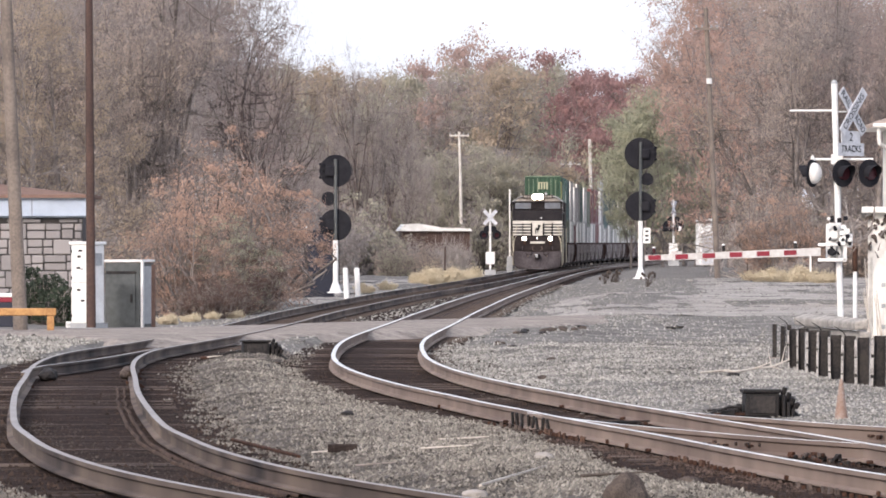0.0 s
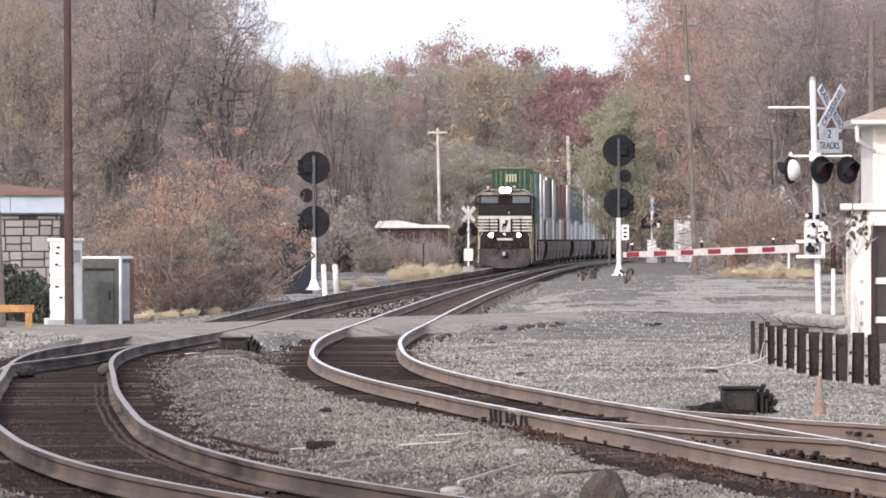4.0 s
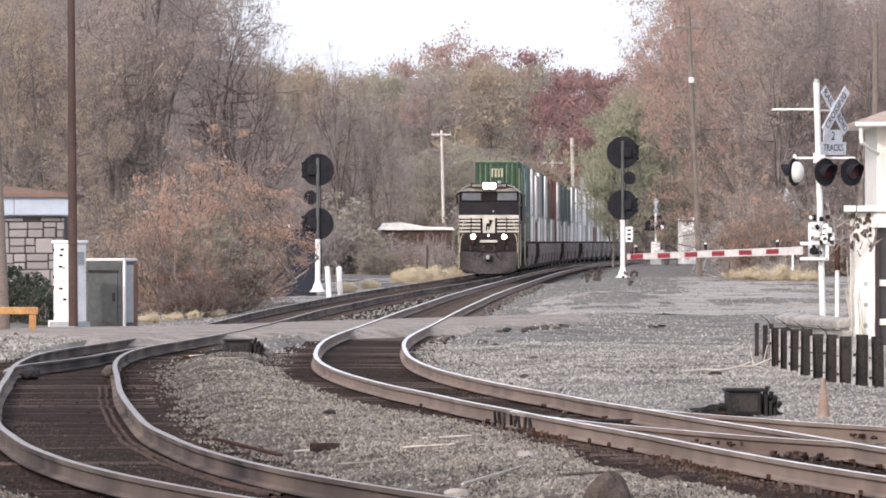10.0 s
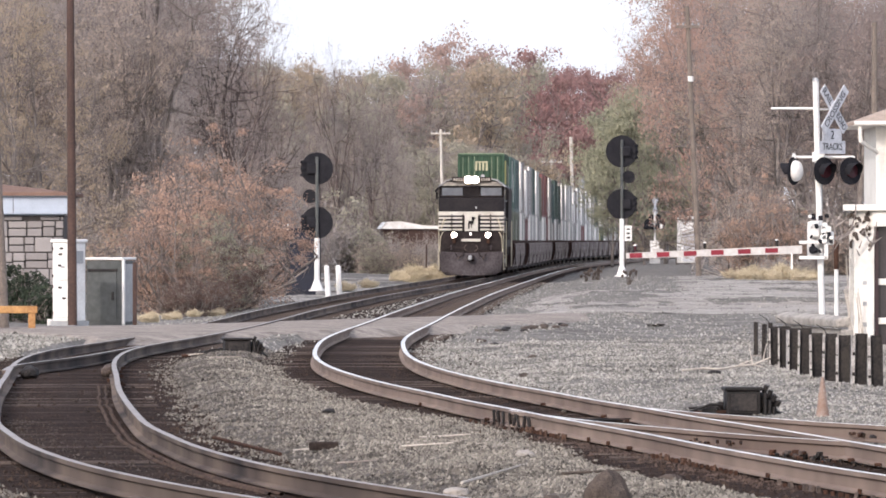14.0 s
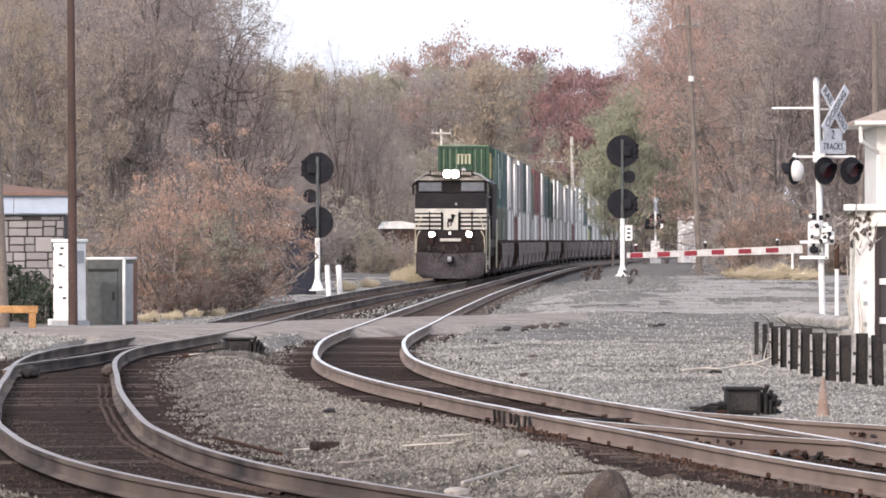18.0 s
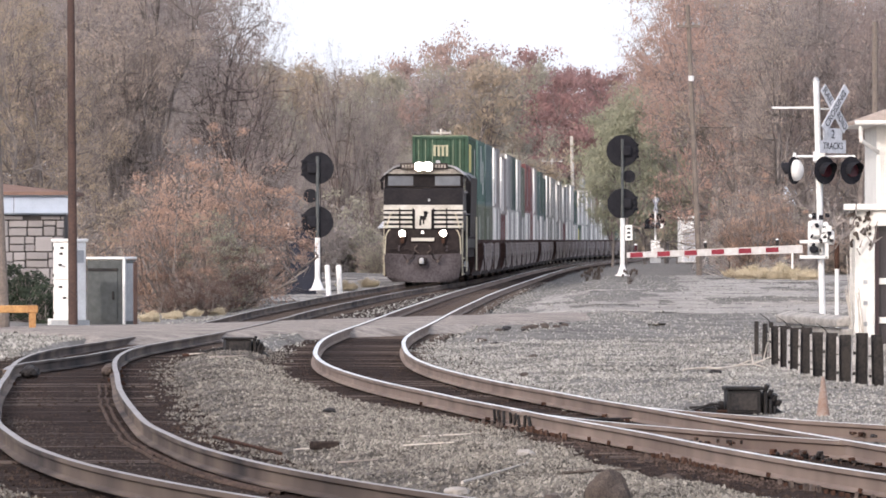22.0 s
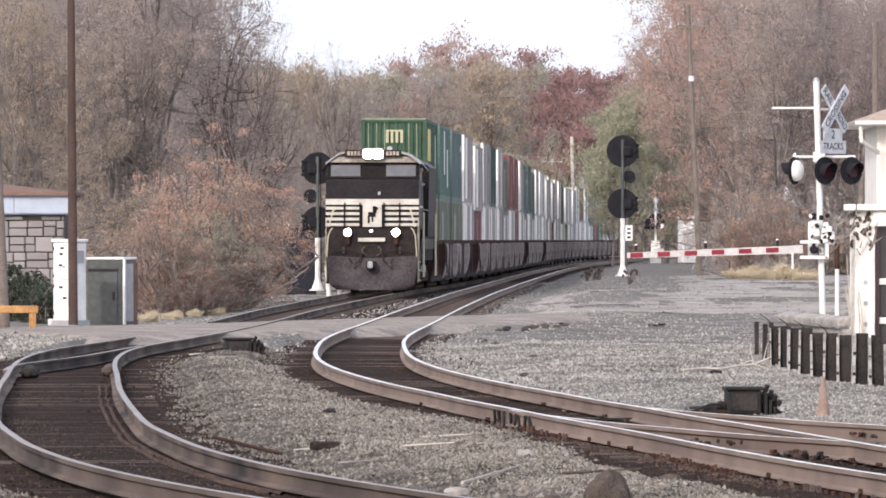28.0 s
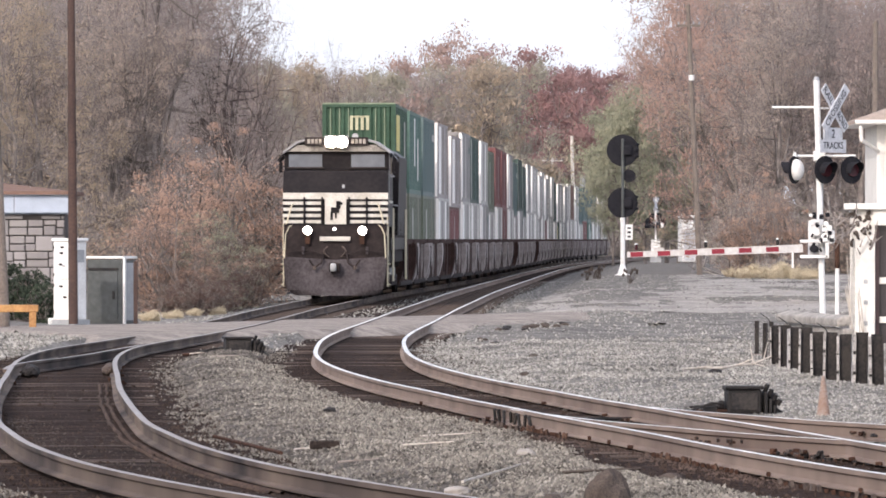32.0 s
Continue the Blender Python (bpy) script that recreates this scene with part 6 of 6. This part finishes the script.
        for k in range(9):
            part("stanchion", tb((s * 1.58, 6 + 1.7 * k, 2.0), (s * 1.58, 6 + 1.7 * k, 3.0), 0.015, n=6), LOCOBLACK, t)
        part("long_handrail", tb((s * 1.58, 5.7, 3.0), (s * 1.58, 19.9, 3.0), 0.018, n=6), LOCOGREY, t)
        for yy in (4.3, 16.4):
            part("truck_frame", extrude_profile(B(), [(yy - 2.6, 0.75), (yy - 2.4, 0.45), (yy + 2.4, 0.45), (yy + 2.6, 0.75), (yy + 2.3, 0.98), (yy - 2.3, 0.98)], min(s * 1.0, s * 1.2), max(s * 1.0, s * 1.2)), LOCODIRT, t)
        for z in (0.0, 0.6):
            part("entry_rail", tb((s * 1.6, 1.0 + z, 0.4), (s * 1.6, 1.0 + z, 2.6), 0.026, n=6), HANDRAIL, t)
        for yy in (5.75, 6.5, 19.2, 20.1):
            part("entry_rail", tb((s * 1.62, yy, 0.55), (s * 1.62, yy, 2.9), 0.026, n=6), HANDRAIL, t)
        for yy in (2.9, 4.9, 15.0, 17.0):
            part("suspension_spring", tb((s * 1.22, yy, 0.55), (s * 1.22, yy, 0.95), 0.13, n=10), GALV, t, "dusty grey coil spring")
        for yy in (2.3, 4.3, 6.3, 14.4, 16.4, 18.4):
            part("axle_box", bx(s * 1.27 - 0.09, s * 1.27 + 0.09, yy - 0.2, yy + 0.2, 0.36, 0.72, bev=0.03), PLOWGREY, t)
        part("sand_box", bx(min(s * 1.1, s * 1.5), max(s * 1.1, s * 1.5), 7.2, 7.9, 1.2, 1.95, bev=0.03), LOCODIRT, t)
        part("air_tank", tb((s * 1.35, 8.0, 1.55), (s * 1.35, 12.5, 1.55), 0.2, n=12), LOCODIRT, t)
        part("cab_trim", bx(s * W - 0.004, s * W + 0.012, 2.02, 2.12, 2.4, 4.55), LOCOGREY, t)
        part("inner_window", bx(s * W - 0.009, s * W + 0.013, 2.3, 2.85, 3.98, 4.45), GLASS, t)
        part("arm_rest", bx(s * W - 0.01, s * W + 0.09, 3.0, 4.6, 3.88, 3.93), LOCOGREY, t)
    hl = part("headlight", bx(-0.38, 0.38, 1.60, 1.9, 4.77, 5.17, bev=0.05), LOCOGREY, t, "bright twin headlight")
    for s in (-1, 1):
        part("lens", tb((s * 0.17, 1.57, 4.97), (s * 0.17, 1.60, 4.97), 0.18, n=20), LAMP, hl)
    part("hood", bx(-0.95, 0.95, 5.6, 13.0, 2.0, 4.7, bev=0.05), LOCOBLACK, t)
    part("radiator_hood", front_prism(B(), [(-1.58, 2.0), (1.58, 2.0), (1.64, 4.6), (1.3, 4.85), (-1.3, 4.85), (-1.64, 4.6)], 12.0, 20.2), LOCOBLACK, t)
    part("exhaust_stack", bx(-0.35, 0.35, 11.0, 12.2, 4.7, 4.85), LOCODIRT, t)
    part("horn", tb((0.5, 4.5, 5.1), (0.5, 3.9, 5.18), 0.05, 0.1, n=10), LOCOGREY, t)
    part("fuel_tank", bx(-1.3, 1.3, 7.4, 13.0, 0.45, 1.2, bev=0.12), LOCODIRT, t)
    for yy in (2.3, 4.3, 6.3, 14.4, 16.4, 18.4):
        LOCO_WHEELS.append((wheelset(t, yy, 0.53), yy, 0.53))
    return t


CAR_PITCH = 14.6
BROW = mat("pale_brow_and_bars", (0.40, 0.37, 0.33), 0.6, second=(0.16, 0.145, 0.13), obj=True)
LOCO = make_loco()
LOCO.scale = (1, 1, 0.978)
MOVING = [(LOCO, 4.3, 16.4, 4.3, 0.0)]
BOXCOL = {"green": (0.046, 0.092, 0.06), "sea_green": (0.105, 0.178, 0.15), "teal": (0.125, 0.175, 0.17), "white": (0.49, 0.47, 0.44), "grey": (0.33, 0.315, 0.305), "red": (0.23, 0.10, 0.098),
          "dark_green": (0.07, 0.105, 0.092), "pale_pink_grey": (0.36, 0.315, 0.30), "brown": (0.22, 0.13, 0.105), "moss": (0.17, 0.19, 0.145), "tan": (0.27, 0.24, 0.20), "chalk": (0.55, 0.53, 0.50)}
BOXMAT = {k: mat("container_paint_" + k, v, 0.55, vary=0.35, scale=0.6, obj=True, spec=0.2) for k, v in BOXCOL.items()}
# White of the side bars; also stands in for sunlit container ends and posts.
SUNBARWHITE = mat("white_bar_and_painted_sunlight", (0.92, 0.90, 0.87), 0.4, second=(0.86, 0.83, 0.79), obj=True, spec=0.5)
STRIPEYELLOW = mat("yellow_label", (0.72, 0.62, 0.22), 0.6)
PALEYELLOW = mat("pale_yellow_lettering", (0.48, 0.47, 0.32), 0.6)
# Pale green for the highlights painted on the ribs, and for the top edge.
PALEEDGE = mat("pale_green_edge_and_highlight", (0.30, 0.34, 0.25), 0.6, second=(0.14, 0.19, 0.12), scale=3, obj=True)
BOX_L, BOX_W, BOX_H = 12.19, 2.44, 2.9


def corrugated_shell():
    """Container walls with vertical corrugations on the sides and ends, flat roof and floor."""
    vs, fs = [], []

    def wall(a, b, out, pitch, depth):
        a, b, out = Vector(a), Vector(b), Vector(out)
        n = max(2, int((b - a).length / pitch))
        pts = []
        for i in range(n):
            for u, d in ((0.05, 0), (0.35, 0), (0.5, 1), (0.85, 1)):
                pts.append(a.lerp(b, (i + u) / n) - out * depth * d)
        pts.append(b)
        k = len(vs)
        for p in pts:
            vs.append((p.x, p.y, 0.15))
            vs.append((p.x, p.y, BOX_H - 0.10))
        for i in range(len(pts) - 1):
            fs.append((k + 2 * i, k + 2 * i + 2, k + 2 * i + 3, k + 2 * i + 1))

    w, l = BOX_W / 2 - 0.012, BOX_L
    wall((-w, 0.03, 0), (w, 0.03, 0), (0, -1, 0), 0.30, 0.045)
    wall((w, 0.03, 0), (w, l - 0.03, 0), (1, 0, 0), 0.28, 0.036)
    wall((w, l - 0.03, 0), (-w, l - 0.03, 0), (0, 1, 0), 0.30, 0.045)
    wall((-w, l - 0.03, 0), (-w, 0.03, 0), (-1, 0, 0), 0.28, 0.036)
    k = len(vs)
    vs.extend([(-w, 0.03, BOX_H - 0.03), (w, 0.03, BOX_H - 0.03), (w, l - 0.03, BOX_H - 0.03), (-w, l - 0.03, BOX_H - 0.03)])
    fs.append((k, k + 1, k + 2, k + 3))
    vs.extend([(-w, 0.03, 0.1), (w, 0.03, 0.1), (w, l - 0.03, 0.1), (-w, l - 0.03, 0.1)])
    fs.append((k + 7, k + 6, k + 5, k + 4))
    return vs, fs


SHELL_VF = corrugated_shell()


def make_container(colour, label):
    t = thing("shipping_container", label, "container", group="containers on the train")
    m = BOXMAT[colour]
    me = bpy.data.meshes.new("shell")
    me.from_pydata(SHELL_VF[0], [], SHELL_VF[1])
    me.materials.append(m)
    sh = new("shell", me)
    sh.parent = t
    w = BOX_W / 2
    for x in (-w, w - 0.14):
        for y in (0, BOX_L - 0.14):
            part("corner_post", bx(x, x + 0.14, y, y + 0.14, 0, BOX_H), m, t)
    for y in (0, BOX_L - 0.1):
        part("top_beam", bx(-w + 0.14, w - 0.14, y, y + 0.1, BOX_H - 0.12, BOX_H), m, t)
        part("bottom_beam", bx(-w + 0.14, w - 0.14, y, y + 0.1, 0, 0.16), m, t)
    for x in (-w, w - 0.08):
        part("top_rail", bx(x, x + 0.08, 0.14, BOX_L - 0.14, BOX_H - 0.10, BOX_H), m, t)
        part("bottom_rail", bx(x, x + 0.08, 0.14, BOX_L - 0.14, 0, 0.15), m, t)
    return t


def marks(t, rows):
    """Flat bars on the side and front, for labels, panels and painted sunlight: side, from, to, low, high, material."""
    for face, a, b, z0, z1, m in rows:
        if face == "side":
            part("marking", bx(BOX_W / 2 - 0.008, BOX_W / 2 + 0.004, a, b, z0, z1), m, t, "plain bar of pale lettering")
        else:
            part("marking", bx(a, b, -0.004, 0.03, z0, z1), m, t, "plain bar of pale lettering")


def make_well(bulge, ribs):
    """A well car: recessed sills between flared ends; bulge: the material of the flares; ribs: places of side posts."""
    t = thing("well_car", "brown and grey well car carrying stacked containers" if bulge is WELLGREY else "red-brown well car carrying stacked containers", "rail car", group="well cars of the train")
    for s in (-1, 1):
        part("side_sill", bx(min(s * 1.26, s * 1.34), max(s * 1.26, s * 1.34), 0.7, 13.5, 0.42, 1.68), WELLBROWN, t)
        part("top_chord", bx(min(s * 1.24, s * 1.40), max(s * 1.24, s * 1.40), 0.6, 14.0, 1.68, 1.86, bev=0.02), WELLBROWN, t)
        part("bottom_chord", bx(min(s * 1.2, s * 1.38), max(s * 1.2, s * 1.38), 1.2, 13.4, 0.30, 0.45), LOCODIRT, t)
        for y0, y1 in ((0.35, 1.9), (12.6, 14.0)):
            flare = [(1.10, 1.72), (1.10, 0.40), (1.34, 0.34), (1.44, 0.62), (1.53, 1.05), (1.55, 1.45), (1.52, 1.72)]
            part("end_flare", front_prism(B(), [(s * x, z) for x, z in flare], y0, y1), bulge, t, "pale flared end panel" if bulge is WELLGREY else "")
        part("grab_iron", bx(min(s * 1.5, s * 1.54), max(s * 1.5, s * 1.54), 0.30, 0.34, 0.6, 1.6), LOCODIRT, t)
        for y in ribs:
            part("side_post", front_prism(B(), [(s * x, z) for x, z in ((1.30, 1.68), (1.30, 0.42), (1.36, 0.42), (1.41, 0.9), (1.42, 1.68))], y - 0.09, y + 0.09), WELLGREY if bulge is WELLGREY else WELLBROWN, t)
    part("floor", bx(-1.25, 1.25, 1.0, 13.6, 0.45, 0.555), LOCODIRT, t)
    for y in (0.3, 13.7):
        part("end_platform", bx(-1.35, 1.35, y, y + 0.6, 0.95, 1.3, bev=0.02), LOCODIRT, t)
    part("bulkhead", bx(-1.2, 1.2, 0.9, 0.98, 0.35, 1.6), LOCODIRT, t)
    part("center_sill", bx(-0.25, 0.25, -0.35, 0.9, 0.75, 1.0), LOCODIRT, t)
    for s in (-1, 1):
        part("truck_frame", extrude_profile(B(), [(-1.3, 0.42), (-1.0, 0.35), (1.0, 0.35), (1.3, 0.42), (1.25, 0.7), (0.4, 0.85), (-0.4, 0.85), (-1.25, 0.7)], min(s * 0.92, s * 1.08), max(s * 0.92, s * 1.08)), DARKSTEEL, t)
    for y in (-0.85, 0.85):
        WELL_WHEELS.append((wheelset(t, y, 0.42), y, 0.42))
    return t


WELLBROWN = mat("well_car_brown", (0.075, 0.043, 0.037), 0.85, second=(0.032, 0.022, 0.020), scale=1.5, obj=True, spec=0.04)
# Grey paint, with the sun on the flared ends put into it.
WELLGREY = mat("well_car_sunlit_grey", (0.42, 0.38, 0.37), 0.75, second=(0.24, 0.205, 0.195), scale=1.5, obj=True, spec=0.04)
UPPER = ("green sea_green teal pale_pink_grey pale_pink_grey grey dark_green chalk moss red red pale_pink_grey teal dark_green dark_green grey chalk white "
         "pale_pink_grey white grey white chalk dark_green white white grey chalk brown white teal teal teal teal white white").split()
LOWER = ("tan moss moss chalk red white white grey white white red white pale_pink_grey grey white white white white "
         "grey white red white white white green white grey white white white white red sea_green white grey white").split()
LABELS = {"green": "bright green corrugated container with yellow marks", "teal": "grey-teal corrugated steel shipping container", "sea_green": "sea-green corrugated container with white bars", "white": "off-white corrugated shipping container",
          "grey": "grey corrugated shipping container with pale panels", "red": "faded red corrugated shipping container", "dark_green": "dark green corrugated shipping container",
          "pale_pink_grey": "pinkish-grey corrugated container with white panels", "brown": "rust-brown corrugated shipping container", "moss": "moss-green corrugated shipping container",
          "tan": "tan corrugated container with a pale line", "chalk": "chalk-white corrugated shipping container"}
WIDE = ("white", "chalk", "grey", "pale_pink_grey")       # domestic boxes, a hand wider than the rest
# strips of another colour, W mostly painted sunlight: from, to along the side
PANELS = {"sea_green": ((5.2, 5.9, 1.0, 2.7, "W"), (8.6, 9.2, 0.5, 2.0, "W")), "white": ((0.2, 2.2, 0.16, 2.78, "W"), (6.2, 7.0, 0.16, 2.78, "grey"), (9.4, 10.2, 0.16, 2.78, "W")),
          "grey": ((0.2, 1.6, 0.16, 2.78, "W"), (5.0, 6.4, 0.16, 2.78, "white"), (9.8, 11.6, 2.1, 2.35, "teal")), "teal": ((9.8, 11.6, 2.1, 2.35, "white"),),
          "pale_pink_grey": ((1.8, 4.4, 0.16, 2.78, "W"), (8.2, 9.0, 0.16, 2.78, "white")), "chalk": ((0.2, 1.8, 0.16, 2.78, "W"), (4.4, 5.2, 0.16, 2.78, "grey"), (7.4, 8.6, 0.16, 2.78, "W"), (10.4, 11.0, 0.16, 2.78, "grey")),
          "red": ((0.2, 0.9, 0.16, 2.78, "brown"), (6.4, 7.0, 0.4, 2.5, "pale_pink_grey")), "tan": ((7.6, 8.6, 0.8, 2.6, "Y"), (3.0, 4.2, 0.16, 2.78, "grey")),
          "moss": ((3.2, 4.0, 0.4, 2.4, "white"), (9.0, 9.6, 0.16, 2.78, "tan")), "dark_green": ((0.2, 1.0, 0.16, 2.78, "white"), (7.0, 7.6, 0.16, 2.78, "teal"))}
random.seed(77)
PROTO = {}
WELLS = []
for i in range(36):
    at = 20.6 + i * CAR_PITCH
    if i < 3:
        w = make_well(*((WELLBROWN, (3.5, 7.1, 10.8)), (WELLGREY, (5.2, 9.4)), (WELLGREY, (7.2,)))[i])
        WELLS.append(w)
    else:
        w = copy_thing(WELLS[0 if i in (3, 11, 16) else 1 + i % 2], pose(0, 0, 0))
    lowered = 0.893 if random.random() < 0.3 else 1.0
    MOVING.append((w, at, at + CAR_PITCH, 0.0, 0.0))
    for lev, colour in ((0, LOWER[i]), (1, UPPER[i])):
        if colour not in PROTO:
            PROTO[colour] = c = make_container(colour, LABELS[colour])
            if colour == "green":
                marks(c, (("front", -0.30, -0.20, 2.02, 2.50, PALEYELLOW), ("front", -0.12, -0.02, 2.02, 2.50, PALEYELLOW), ("front", 0.06, 0.16, 2.02, 2.50, PALEYELLOW), ("front", 0.24, 0.34, 2.02, 2.50, PALEYELLOW),
                          ("front", -0.20, 0.24, 2.44, 2.50, PALEYELLOW), ("side", 1.2, 4.2, 1.35, 2.55, STRIPEYELLOW), ("side", 9.2, 9.8, 0.7, 2.4, LOCOWHITE)))
                # Highlights along the ribs, put in as pale strips.
                for x in (-0.96, -0.66, -0.36, 0.54, 0.84):
                    part("rib_edge", bx(x, x + 0.03, -0.006, 0.02, 0.2, BOX_H - 0.16), PALEEDGE, c, "worn pale rib edge")
                part("top_edge", bx(-1.2, 1.2, -0.008, 0.08, BOX_H - 0.02, BOX_H + 0.03), PALEEDGE, c, "worn pale top edge")
            if colour in WIDE:
                # White strip imitates the sunlit face of the corner post.
                for x in (-BOX_W / 2, BOX_W / 2 - 0.1):
                    part("post_facing", bx(x, x + 0.1, -0.012, -0.003, 0.03, BOX_H - 0.03), SUNBARWHITE, c, "white front corner post")
            marks(c, [("side", y0, y1, z0, z1, {"W": SUNBARWHITE, "Y": STRIPEYELLOW}.get(k) or BOXMAT[k]) for y0, y1, z0, z1, k in PANELS.get(colour, ())])
        else:
            c = copy_thing(PROTO[colour], pose(0, 0, 0))
        c.scale = ((1.07 if (i + lev) % 2 else 1.03) if colour in WIDE else 1, 1, lowered if lev == 0 and i > 2 else 1)
        MOVING.append((c, at + 0.9, at + 0.9 + BOX_L, 0.0, 0.56 + 2.91 * lev * (lowered if i > 2 else 1)))


def motions():
    """The train rolls along the main line, slowing a little."""
    for ob, a, b, off, z in MOVING:
        rows = []
        for k in range(17):
            t = k * 2.0
            y0, y1 = nose_y(t) + a, nose_y(t) + b
            x0, x1 = main_line(y0), main_line(y1)
            d = math.hypot(x1 - x0, y1 - y0)
            rows.append((t, pose(x0 - (x1 - x0) / d * off, y0 - (y1 - y0) / d * off, z, 0, 0, -math.degrees(math.atan2(x1 - x0, y1 - y0)))))
        walk(ob, rows)
    for w, y, r in LOCO_WHEELS:
        walk(w, [(k / 15, pose(0, y, r, math.degrees((539 - nose_y(k / 15)) / r), 0, 0)) for k in range(481)])
    for w, y, r in WELL_WHEELS:
        walk(w, [(k / 20, pose(0, y, r, math.degrees((539 - nose_y(k / 20)) / r), 0, 0)) for k in range(641)])


motions()
